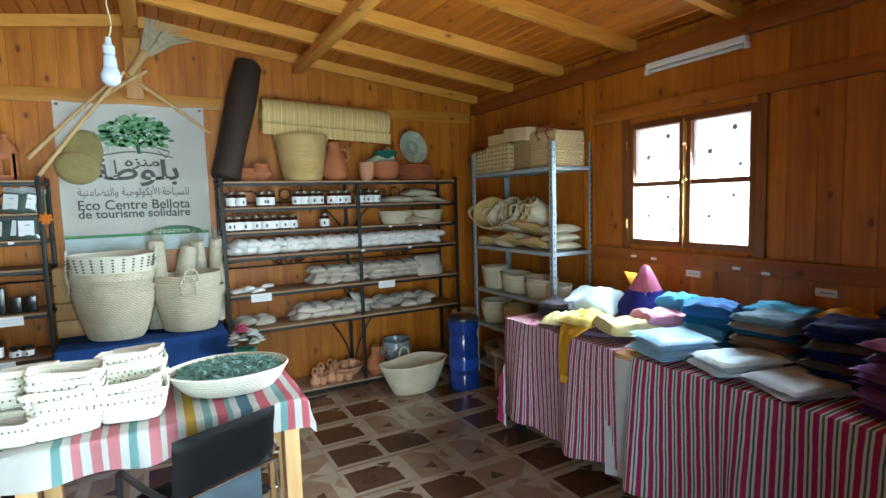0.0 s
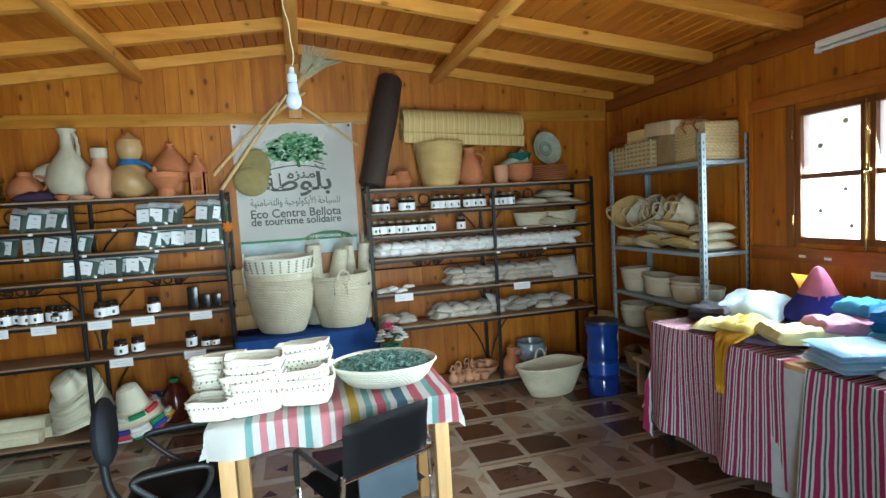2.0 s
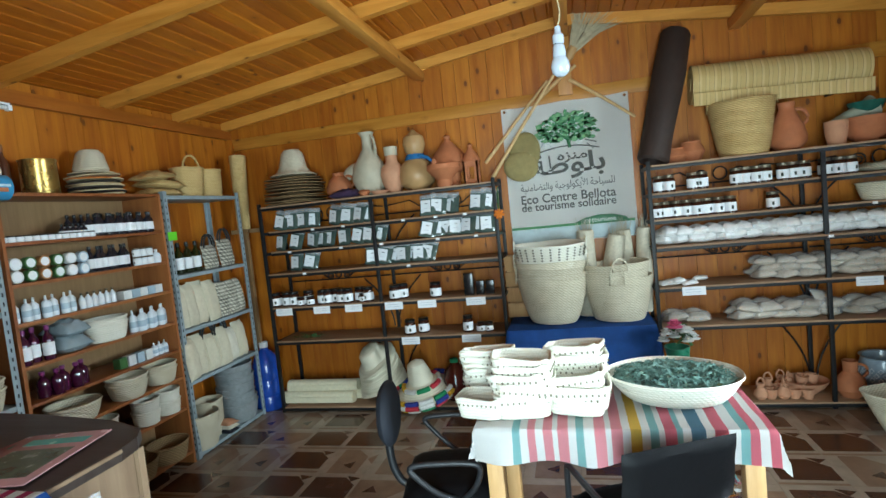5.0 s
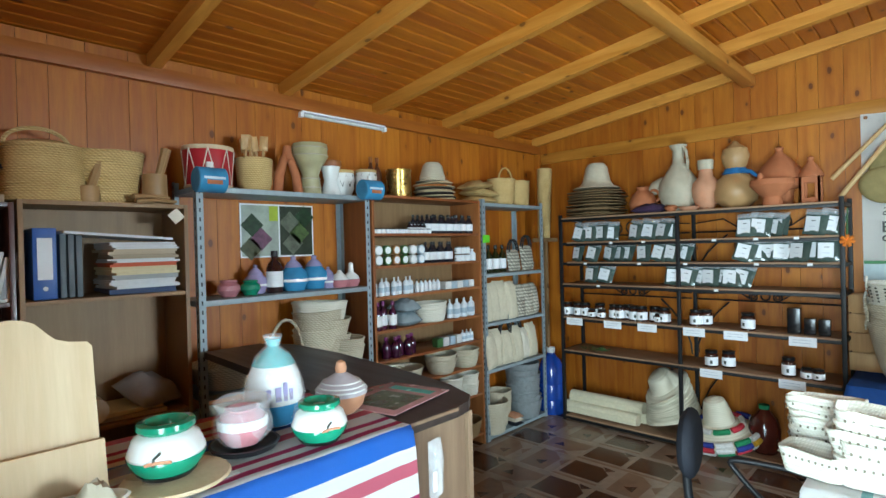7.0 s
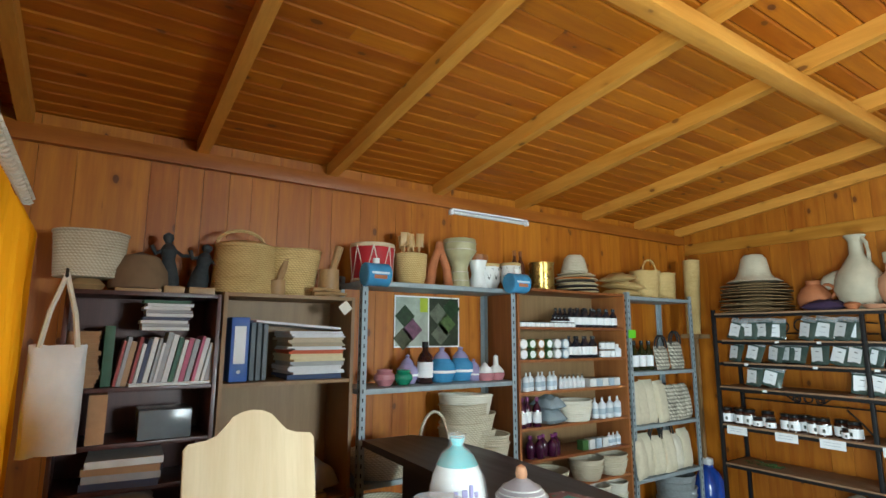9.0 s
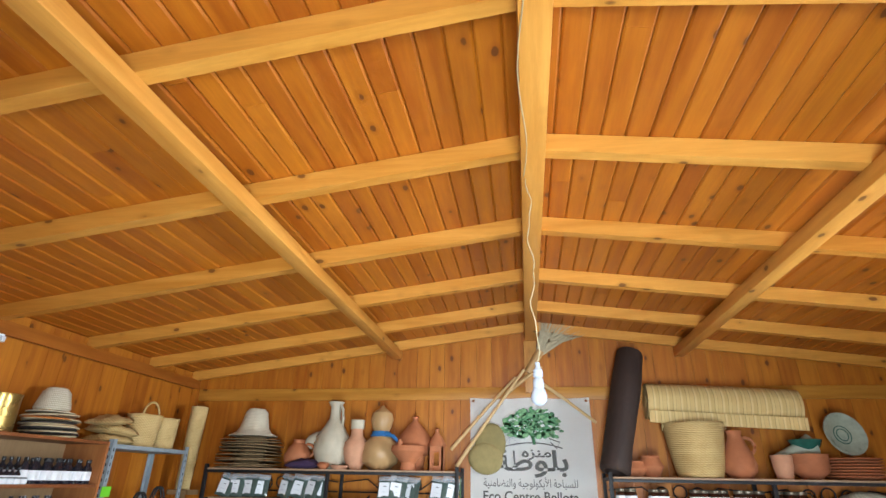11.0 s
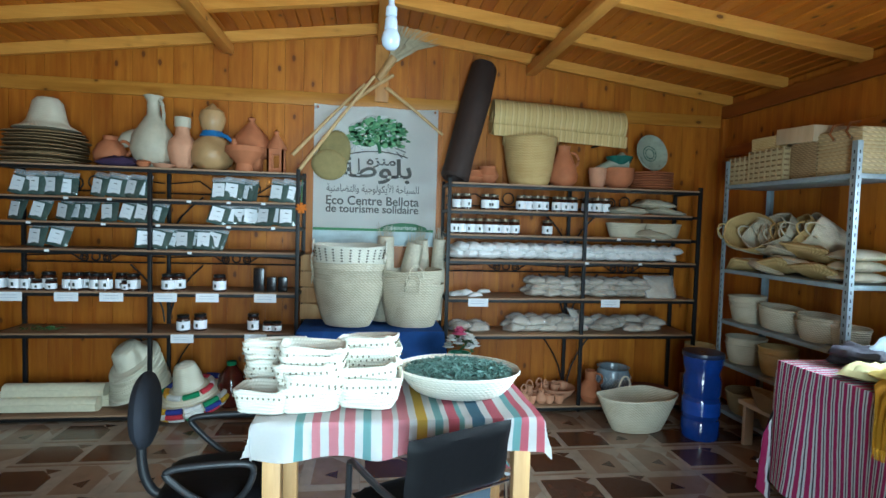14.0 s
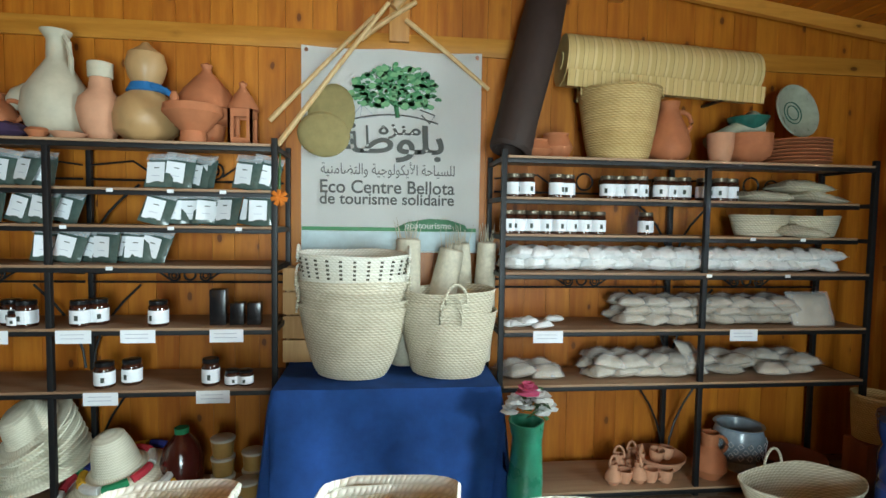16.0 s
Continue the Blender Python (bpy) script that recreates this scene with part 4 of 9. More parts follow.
part("body", turned([(0.001, 0), (0.08, 0), (0.13, 0.06), (0.165, 0.15), (0.15, 0.25), (0.085, 0.36), (0.048, 0.42), (0.045, 0.52), (0.068, 0.555), (0.072, 0.565), (0.055, 0.56), (0.03, 0.45)], 32, wob=0.02), CLAY_G, p)
part("handle", tube(bmesh.new(), [(0.05, -0.02, 0.54), (0.075, -0.03, 0.50), (0.085, -0.03, 0.42), (0.08, -0.02, 0.34)], 0.014, 8), CLAY_G, p)
p = thing("clay_jug", "small tan clay jug with side handle", "jug", pose(lx(324), TOPY - 0.03, TZ0))
part("body", turned([(0.001, 0), (0.05, 0), (0.09, 0.07), (0.115, 0.16), (0.10, 0.22), (0.055, 0.27), (0.048, 0.33), (0.052, 0.40), (0.042, 0.40), (0.04, 0.3)], 28, wob=0.03), CLAY_L, p)
part("handle", tube(bmesh.new(), arc((-0.105, 0, 0.19), 0.045, 60, 300, 12), 0.011, 8), CLAY_G, p)
part("neck_band", turned([(0.056, 0.33), (0.058, 0.335), (0.060, 0.405), (0.056, 0.408)], 24), CLAY_G, p, "pale clay neck band")
p = thing("gourd", "large tan double gourd with a blue ribbon", "gourd", pose(lx(373), TOPY, TZ0))
part("body", turned([(0.001, 0), (0.08, 0.002), (0.15, 0.06), (0.165, 0.14), (0.14, 0.22), (0.075, 0.275), (0.06, 0.30), (0.085, 0.35), (0.10, 0.41), (0.085, 0.47), (0.03, 0.51), (0.015, 0.53), (0.001, 0.535)], 32, wob=0.03), plain("gourd_skin", (0.50, 0.30, 0.13), 0.42, 0, 0.25, 6.0), p)
bm = turned([(0.075, 0.265), (0.092, 0.275), (0.080, 0.30), (0.074, 0.315), (0.062, 0.31)], 28, wob=0.1)
tube(bm, [(0.06, -0.06, 0.29), (0.13, -0.08, 0.27), (0.18, -0.09, 0.22), (0.20, -0.09, 0.19)], 0.020, 6, 0.006)
part("ribbon", bm, plain("blue_ribbon", (0.02, 0.16, 0.40), 0.7), p, "blue cloth ribbon")
p = thing("tagine", "large unglazed red clay tagine with lid", "tagine", pose(lx(440), TOPY + 0.05, TZ0))
part("dish", turned([(0.001, 0.12), (0.10, 0.12), (0.16, 0.15), (0.185, 0.19), (0.175, 0.195), (0.15, 0.17)], 32), CLAY, p)
part("stand", turned([(0.001, 0), (0.09, 0), (0.085, 0.05), (0.095, 0.119)], 28), CLAY, p)
part("lid", turned([(0.178, 0.197), (0.172, 0.22), (0.12, 0.30), (0.06, 0.37), (0.028, 0.40), (0.022, 0.42), (0.032, 0.44), (0.001, 0.455)], 32), CLAY, p)
p = thing("brazier", "round red clay brazier bowl", "bowl", pose(lx(436), TOPY - 0.11, TZ0))
part("body", turned([(0.001, 0), (0.065, 0), (0.06, 0.06), (0.10, 0.10), (0.145, 0.15), (0.14, 0.19), (0.12, 0.195), (0.11, 0.17)], 30), CLAY, p)
part("knob", turned([(0.001, 0), (0.02, 0), (0.022, 0.02), (0.012, 0.045), (0.001, 0.05)], 14, at=(-0.05, -0.11, 0.19)), CLAY, p)
p = thing("clay_lantern", "small red clay house lantern with arched openings", "lantern", pose(lx(489), TOPY - 0.04, TZ0))
bm = bmesh.new()
for a in (0, 90, 180, 270):
    mm = pose(0, 0, 0, 0, 0, a)
    for x0, x1 in ((-0.062, -0.032), (0.032, 0.062)):
        box(bm, x0, -0.062, 0.0, x1, -0.048, 0.19, mm)
    box(bm, -0.032, -0.0615, 0.0, 0.032, -0.0485, 0.04, mm)
    box(bm, -0.032, -0.0615, 0.15, 0.032, -0.0485, 0.19, mm)
part("body", bm, CLAY, p)
part("roof", turned([(0.082, 0.19), (0.078, 0.205), (0.05, 0.26), (0.02, 0.30), (0.016, 0.315), (0.022, 0.33), (0.001, 0.345)], 20), CLAY, p)
solid("clay_dish", turned([(0.001, 0), (0.05, 0), (0.085, 0.03), (0.08, 0.032), (0.05, 0.012), (0.001, 0.010)], 24), CLAY_L, "small shallow terracotta dish", "dish", pose(lx(300), TOPY - 0.13, TZ0))
solid("clay_dish", turned([(0.001, 0), (0.03, 0), (0.055, 0.035), (0.04, 0.05), (0.001, 0.055)], 20), CLAY, "small terracotta pot lid", "lid", pose(lx(268), TOPY - 0.14, TZ0))
solid("folded_cloth", cushion(bmesh.new(), 0.28, 0.16, 0.07, 8, 0.5), plain("purple_green_cloth", (0.06, 0.03, 0.08), 0.85, 0, 0.5, 9.0, 0.3), "dark patterned cloth folded among the pottery", "cloth", pose(lx(225), TOPY - 0.12, TZ0))

# lowest shelf of the left rack
MATROLL = plain("cream_roll", (0.72, 0.66, 0.47), 0.8, 0, 0.18, 30, 0.3)
for x, y, z, r in ((lx(105), 5.10, LZ[6] + 0.055, 0.055), (lx(118), 5.21, LZ[6] + 0.055, 0.055), (lx(112), 5.155, LZ[6] + 0.15, 0.052)):
    p = thing("rolled_mat", "rolled cream palm mat on the lowest shelf", "mat", pose(x, y, z, 0, 90, 0), "rolled mats")
    part("roll", turned([(0.001, -0.36), (r, -0.36), (r, 0.36), (0.001, 0.36)], 22, wob=0.06), MATROLL, p)
    part("flap", boxes((-r * 0.2, -r - 0.006, -0.36, r * 0.75, -r * 0.85, 0.36)), MATROLL, p)
SUNHAT = weave("sun_hat_weave", (0.60, 0.56, 0.42), (0.82, 0.79, 0.64), 0.012, 70)
for k in range(11):
    straw_hat(pose(lx(252) - 0.004 * k, 5.19 - 0.003 * k, LZ[6] + 0.12 + 0.026 * k, 10 + 1.0 * k + jit(2), -14 - 2.0 * k + jit(2), jit(20)), 0.235 - 0.003 * k, 0.12, 0.06 + 0.004 * k, SUNHAT, "wide pale sun hat in a leaning stack", 0.045, group="leaning sun hats")
POM = [plain("wool_" + n, c, 0.95, 0, 0.3, 40, 0.5) for n, c in (("red", (0.60, 0.04, 0.06)), ("blue", (0.03, 0.05, 0.30)), ("green", (0.02, 0.25, 0.10)), ("yellow", (0.75, 0.42, 0.03)), ("white", (0.80, 0.80, 0.76)), ("pink", (0.7, 0.12, 0.25)))]
p = thing("woven_hat", "conical straw hat trimmed with bright wool", "hat", pose(lx(346), 5.13, LZ[6] + 0.05, 12, -8, 0) @ Matrix.Scale(1.12, 4))
part("straw", turned([(0.24, 0.03), (0.235, 0.045), (0.16, 0.10), (0.105, 0.13), (0.088, 0.22), (0.068, 0.285), (0.03, 0.305), (0.001, 0.308)], 36), SUNHAT, p)
part("brim", turned([(0.001, 0.0), (0.20, 0.0), (0.25, 0.025), (0.255, 0.05), (0.235, 0.032), (0.20, 0.02)], 36), SUNHAT, p)
k = 0
for ring, (rr, zz) in enumerate(((0.246, 0.066), (0.258, 0.036), (0.235, 0.006), (0.150, 0.112))):
    nseg = 13 if ring < 3 else 8
    for i in range(nseg):
        a0, a1 = 360 * i / nseg, 360 * (i + 0.86) / nseg
        part("wool_trim", tube(bmesh.new(), arc((0, 0, zz), rr, a0, a1, 5, "xy"), 0.020, 7), POM[(0, 4, 1, 3, 4, 2, 0, 4, 3, 1, 4, 2, 4)[(i + 4 * ring) % 13]], p)
p = thing("carboy", "dark red glass carboy in a woven net", "bottle", pose(lx(412), 5.16, LZ[6] + 0.001))
part("body", turned([(0.001, 0), (0.08, 0), (0.105, 0.03), (0.11, 0.18), (0.09, 0.26), (0.05, 0.31), (0.035, 0.33)], 28), plain("red_brown_glass", (0.10, 0.018, 0.012), 0.12, 0, 0.5, 12, 0.4, 0.7), p)
part("stopper", turned([(0.001, 0.33), (0.037, 0.33), (0.037, 0.36), (0.001, 0.362)], 18), POM[2], p, "green cloth stopper")


def tub(m):
    t_ = thing("plastic_tub", "small clear plastic tub of ochre powder", "tub", m, "plastic tubs")
    part("body", turned([(0.001, 0), (0.052, 0), (0.060, 0.085), (0.056, 0.085)], 22), plain_ochre, t_)
    part("lid", turned([(0.063, 0.086), (0.064, 0.098), (0.058, 0.102), (0.001, 0.101)], 22), WHITE_F, t_)
    return t_


plain_ochre = plain("ochre_powder", (0.42, 0.25, 0.075), 0.35, 0, 0.3)
WHITE_F = plain("frosted_lid", (0.55, 0.53, 0.45), 0.35)
series(tub, [pose(lx(463), 5.14, LZ[6] + 0.001 + 0.104 * k) for k in range(3)] + [pose(lx(497), 5.20, LZ[6] + 0.001 + 0.104 * k) for k in range(2)] + [pose(lx(497), 5.07, LZ[6] + 0.001)])

# ---- right rack ----
spots, spots2 = [], []
for z, xs in ((RZ[1], (795, 808, 840, 853, 898, 910, 922, 934, 957, 970, 982, 1010, 1024, 1038)), (RZ[2], (788, 800, 815, 830, 844, 858, 872, 888, 942))):
    for k, p_ in enumerate(xs):
        spots.append(pose(rx(p_) + jit(0.006), 5.135 + jit(0.02), z + 0.001, 0, 0, jit(40)))
series(lambda m: jar(m, 0.044, 0.130, lid=GOLDLID, label="glass jar of preserve with gold lid"), spots)
for z, xs in ((RZ[1], (803, 915, 928, 963, 1030)), (RZ[2], (806, 837, 865))):
    for p_ in xs:
        spots2.append(pose(rx(p_) + 0.01, 5.22 + jit(0.02), z + 0.001, 0, 0, jit(40)))
series(lambda m: jar(m, 0.044, 0.130, label="glass jar of preserve with black lid"), spots2)


def soft_basket(m, seed=0, mat=None):
    """A flattened palm shoulder basket with two cord handles."""
    b = thing("palm_bag", "flattened palm leaf bag with cord handles", "bag", m, "flattened palm bags")
    part("body", cushion(bmesh.new(), 0.34, 0.22, 0.065, seed, 0.5, 12), mat or PALM, b)
    for s in (-1, 1):
        part("handle", tube(bmesh.new(), arc((0.04, s * 0.03, 0.045), 0.11, -60, 60, 10, "xy", 0.05), 0.006, 6), mat or PALM, b)
    return b


for p_, z, t_ in ((1082, RZ[1], 0), (1150, RZ[1], 1), (1130, RZ[1] + 0.06, 2)):
    soft_basket(pose(rx(p_), 5.19, z + 0.002, jit(6), jit(8), jit(30)), t_)
for p_, z, s in ((1082, RZ[2], 3), (1145, RZ[2], 4)):
    basket("palm_bowl", "shallow pale palm bowl on the rack", pose(rx(p_), 5.18, z + 0.001), 0.125, 0.165, 0.12, PALM, 1.05, 0.75, 0, s)
soft_basket(pose(rx(1118), 5.12, RZ[2] + 0.002, 4, 4, 10), 7)


def flour_bags(x0, x1, z, layers, w, h, fill, label, film, y=5.12, per=0.105, keep=1.0):
    first = None
    for lay in range(layers):
        x = x0 + (0.04 if lay % 2 else 0.0)
        while x < x1:
            for yy in (y, y + 0.13):
                if R5.random() > keep:
                    continue
                mm = pose(x + jit(0.012), yy + jit(0.012), z + 0.001 + lay * h * 0.72 + abs(jit(0.004)), jit(8) - 6, jit(12), jit(34))
                if first is None:
                    first = bagged(mm, w, 0.17, h, fill, label, 4, film)
                else:
                    copy_thing(first, mm)
            x += per


flour_bags(rx(796), rx(1172), RZ[3], 2, 0.155, 0.078, FLOUR, "white plastic bag of flour on the rack", False)
bagged(pose(rx(800), 5.10, RZ[4] + 0.001, 0, 0, 10), 0.16, 0.12, 0.045, FLOUR, "small white plastic bag of flour", 6, False)
for k in range(4):
    bagged(pose(rx(792 + 16 * k), 5.09 + jit(0.03), RZ[4] + 0.001 + 0.02 * (k % 2), jit(8), jit(8), jit(40)), 0.13, 0.10, 0.04, FLOUR, "small white plastic bag of flour", 7 + k, False)
flour_bags(rx(928), rx(1112), RZ[4], 3, 0.165, 0.066, GRAIN, "clear plastic bag of beige couscous", True, per=0.13)
flour_bags(rx(805), rx(840), RZ[5], 1, 0.19, 0.075, GRAIN, "clear plastic bag of beige couscous", True, per=0.15)
flour_bags(rx(895), rx(1020), RZ[5], 2, 0.19, 0.075, GRAIN, "clear plastic bag of beige couscous", True, per=0.14)
flour_bags(rx(1040), rx(1150), RZ[5], 2, 0.19, 0.070, GRAIN, "clear plastic bag of beige couscous", True, per=0.15, keep=0.8)
bagged(pose(rx(1138), 5.12, RZ[4] + 0.07, 70, 0, 4), 0.30, 0.24, 0.07, GRAIN, "large clear plastic bag of couscous standing up", 9)
bagged(pose(rx(1000), 5.16, RZ[5] + 0.10, 50, 10, 30), 0.2, 0.2, 0.05, GRAIN, "crumpled clear plastic bag of grain", 12)
# top of the right rack
TY, TZ1 = 5.19, RZ[0] + 0.001
p = thing("rolled_rug", "dark brown rolled rug leaning on the wall", "rug", look((-0.03, 5.08, 1.955), (0.25, 5.31, 2.97)))
part("roll", lathe(bmesh.new(), [(0.001, -1.04), (0.10, -1.04), (0.112, -1.02), (0.122, -0.7), (0.116, -0.2), (0.118, 0.0), (0.10, 0.02), (0.08, 0.015), (0.07, -0.05)], 30, wob=0.12), plain("dark_leather", (0.040, 0.022, 0.016), 0.75, 0, 0.4, 12, 0.35), p)
p = thing("rolled_mat", "large rolled straw blind above the rack", "mat", pose(0.89, 5.265, 2.475, 0, 93.2, -2))
REED = stripes("reed_blind", 2, 0.105, [(5, (0.58, 0.41, 0.15)), (0.5, (0.24, 0.15, 0.05)), (4, (0.66, 0.49, 0.20)), (0.4, (0.34, 0.22, 0.07)), (6, (0.62, 0.44, 0.17)), (0.5, (0.28, 0.18, 0.06)), (3, (0.70, 0.53, 0.24))], 0.6)
part("roll", turned([(0.05, -0.58), (0.148, -0.58), (0.152, 0.0), (0.148, 0.58), (0.05, 0.58)], 30, wob=0.03), REED, p)
part("inner_roll", turned([(0.02, -0.585), (0.048, -0.585), (0.048, 0.585), (0.02, 0.585)], 20), REED, p)
part("flap", boxes((0.09, -0.165, -0.58, 0.185, -0.148, 0.58)), REED, p)
for x in (0.45, 1.29):
    solid("bracket", boxes((x, 5.20, 2.30, x + 0.02, 5.438, 2.315)), IRON, "thin iron bracket carrying the blind", "bracket", group="blind brackets")
basket("palm_basket", "tall golden palm basket with handles", pose(rx(912), TY, TZ1, 0, 0, 80), 0.155, 0.225, 0.40, PALM_Y, grips=2, group="", grip_h=0.08, wob=0.05)
p = thing("clay_jug", "smooth red clay pitcher with loop handle", "jug", pose(rx(967), TY - 0.03, TZ1))
part("body", turned([(0.001, 0), (0.07, 0), (0.118, 0.05), (0.125, 0.10), (0.10, 0.19), (0.06, 0.28), (0.05, 0.31), (0.058, 0.35), (0.048, 0.35), (0.04, 0.28)], 30), CLAY, p)
part("handle", tube(bmesh.new(), arc((0.075, 0, 0.235), 0.062, -80, 110, 12), 0.013, 8), CLAY, p)
for px, r, h in ((820, 0.12, 0.12), (845, 0.10, 0.16)):
    solid("clay_pot", turned([(0.001, 0), (r * 0.6, 0), (r, h * 0.5), (r * 0.7, h * 0.92), (r * 0.75, h), (r * 0.6, h * 0.95)], 26), CLAY, "round red clay pot behind the rug", "pot", pose(rx(px), TY + 0.06, TZ1))
solid("clay_cup", turned([(0.001, 0), (0.055, 0), (0.07, 0.08), (0.075, 0.17), (0.068, 0.17), (0.06, 0.05)], 24), CLAY_L, "straight unglazed terracotta beaker", "cup", pose(rx(1022), TY - 0.08, TZ1))
for k in range(4):
    solid("clay_bowl", turned([(0.001, 0), (0.06, 0), (0.125, 0.055), (0.14, 0.11), (0.133, 0.11), (0.115, 0.06), (0.05, 0.012)], 30), CLAY, "red clay bowl in nested stack", "bowl", pose(rx(1064), TY, TZ1 + 0.024 * k), "nested clay bowls")
for k in range(7):
    solid("clay_plate", turned([(0.001, 0), (0.11, 0), (0.195, 0.022), (0.192, 0.028), (0.11, 0.010), (0.001, 0.008)], 32), CLAY, "flat red clay plate in a stack", "plate", pose(rx(1122), TY, TZ1 + 0.021 * k), "stacked clay plates")
GREENGLZ = plain("green_glaze", (0.03, 0.16, 0.12), 0.2, 0, 0.5, 14, 0.05, 0.6)
CREAMGLZ = plain("pale_green_glaze", (0.42, 0.47, 0.36), 0.3, 0, 0.35, 18, 0.05, 0.5)
solid("clay_horn", turned([(0.001, 0), (0.035, 0.0), (0.045, 0.08), (0.06, 0.24), (0.085, 0.33), (0.078, 0.33), (0.05, 0.24)], 24), [CREAMGLZ], "pale green horn-shaped vase lying on bowls", "vase", pose(rx(1018), TY + 0.02, TZ1 + 0.13, 0, 68, 0))
solid("glazed_bowl", turned([(0.001, 0), (0.05, 0), (0.10, 0.05), (0.12, 0.10), (0.113, 0.10), (0.09, 0.05), (0.04, 0.012)], 28), GREENGLZ, "dark green glazed clay bowl", "bowl", pose(rx(1068), TY + 0.03, TZ1 + 0.19))
p = thing("wall_plate", "round pale green ribbed dish standing on edge", "plate", pose(rx(1120), TY + 0.03, TZ1 + 0.325, 78, 0, 12))
part("dish", turned([(0.001, 0.0), (0.07, 0.0), (0.13, 0.03), (0.165, 0.045), (0.163, 0.056), (0.125, 0.042), (0.07, 0.014), (0.001, 0.012)], 36), CREAMGLZ, p)
for r in (0.045, 0.068):
    part("painted_ring", tube(bmesh.new(), arc((0, 0, 0.017 + (0.0 if r < 0.08 else (r - 0.07) * 0.5)), r, 0, 360, 28, "xy"), 0.003, 5), GREENGLZ, p)
# lowest shelf of the right rack: little jugs and cups
def mini_jug(m):
    j = thing("mini_jug", "little terracotta jug with loop handle", "jug", m, "little jugs")
    part("body", turned([(0.001, 0), (0.028, 0), (0.05, 0.03), (0.046, 0.06), (0.022, 0.09), (0.026, 0.12), (0.02, 0.12), (0.016, 0.09)], 20), CLAY_L, j)
    part("handle", tube(bmesh.new(), arc((0.0, 0.0, 0.11), 0.03, -10, 190, 10, "xz", 0.055), 0.007, 6), CLAY_L, j)
    return j


def mini_cup(m):
    j = thing("clay_cup", "small terracotta cup with ear handle", "cup", m, "little cups")
    part("body", turned([(0.001, 0), (0.028, 0), (0.04, 0.03), (0.044, 0.075), (0.039, 0.075), (0.032, 0.02), (0.001, 0.012)], 20), CLAY_L, j)
    part("handle", tube(bmesh.new(), arc((0.042, 0, 0.042), 0.022, -90, 90, 8), 0.006, 6), CLAY_L, j)
    return j


series(mini_jug, [pose(rx(a), 5.02 + b, RZ[6] + 0.001, 0, 0, c) for a, b, c in ((908, 0.04, 20), (925, 0.16, -30), (938, 0.05, 80), (945, 0.22, 10), (952, 0.17, 50))])
series(mini_cup, [pose(rx(a), 5.02 + b, RZ[6] + 0.001, 0, 0, c) for a, b, c in ((922, 0.05, 20), (952, 0.05, -30), (968, 0.04, 80), (960, 0.12, 140), (938, 0.13, 10))])
solid("clay_bowl", turned([(0.001, 0), (0.07, 0), (0.12, 0.04), (0.155, 0.10), (0.148, 0.102), (0.11, 0.045), (0.001, 0.012)], 30), CLAY_L, "wide terracotta bowl holding cups", "bowl", pose(rx(975), 5.20, RZ[6] + 0.001))
series(mini_cup, [pose(rx(968), 5.18, RZ[6] + 0.07, 10, 0, 30), pose(rx(982), 5.20, RZ[6] + 0.07, 0, -10, 200)])
p = thing("clay_jug", "red clay pitcher on the lowest shelf", "jug", pose(rx(1024), 5.10, RZ[6] + 0.001))
part("body", turned([(0.001, 0), (0.06, 0), (0.10, 0.06), (0.09, 0.13), (0.045, 0.19), (0.05, 0.27), (0.043, 0.27), (0.035, 0.19)], 26), CLAY, p)
part("handle", tube(bmesh.new(), arc((0.06, 0, 0.19), 0.05, -80, 100, 10), 0.01, 6), CLAY, p)
p = thing("glazed_pot", "blue and white patterned glazed pot", "pot", pose(rx(1072), 5.20, RZ[6] + 0.001))
part("body", turned([(0.001, 0), (0.09, 0), (0.105, 0.03), (0.10, 0.06), (0.145, 0.12), (0.15, 0.20), (0.13, 0.26), (0.145, 0.275), (0.125, 0.27), (0.11, 0.2)], 34), plain("blue_grey_glaze", (0.30, 0.38, 0.44), 0.2, 0, 0.3, 30, 0.05, 0.6), p)
for row_ in range(3):
    for i in range(18):
        a = 360 * (i + 0.5 * (row_ % 2)) / 18
        rr_ = 0.148 + 0.003 * row_
        z_ = 0.115 + 0.035 * row_
        mm = pose(0, 0, 0, 0, 0, a)
        bm = bmesh.new()
        tube(bm, [mm @ Vector((rr_, dx, z_ + dz)) for dx, dz in ((0, 0.018), (0.016, 0), (0, -0.018), (-0.016, 0), (0, 0.018))], 0.0022, 4)
        part("scale_motif", bm, WHITE, p)
for k in range(3):
    solid("clay_plate", turned([(0.001, 0), (0.11, 0), (0.19, 0.022), (0.187, 0.028), (0.11, 0.010), (0.001, 0.008)], 32), plain("dark_clay", (0.20, 0.055, 0.03), 0.7), "dark red clay plate in a low stack", "plate", pose(rx(1140), 5.19, RZ[6] + 0.001 + 0.022 * k), "dark clay plates")

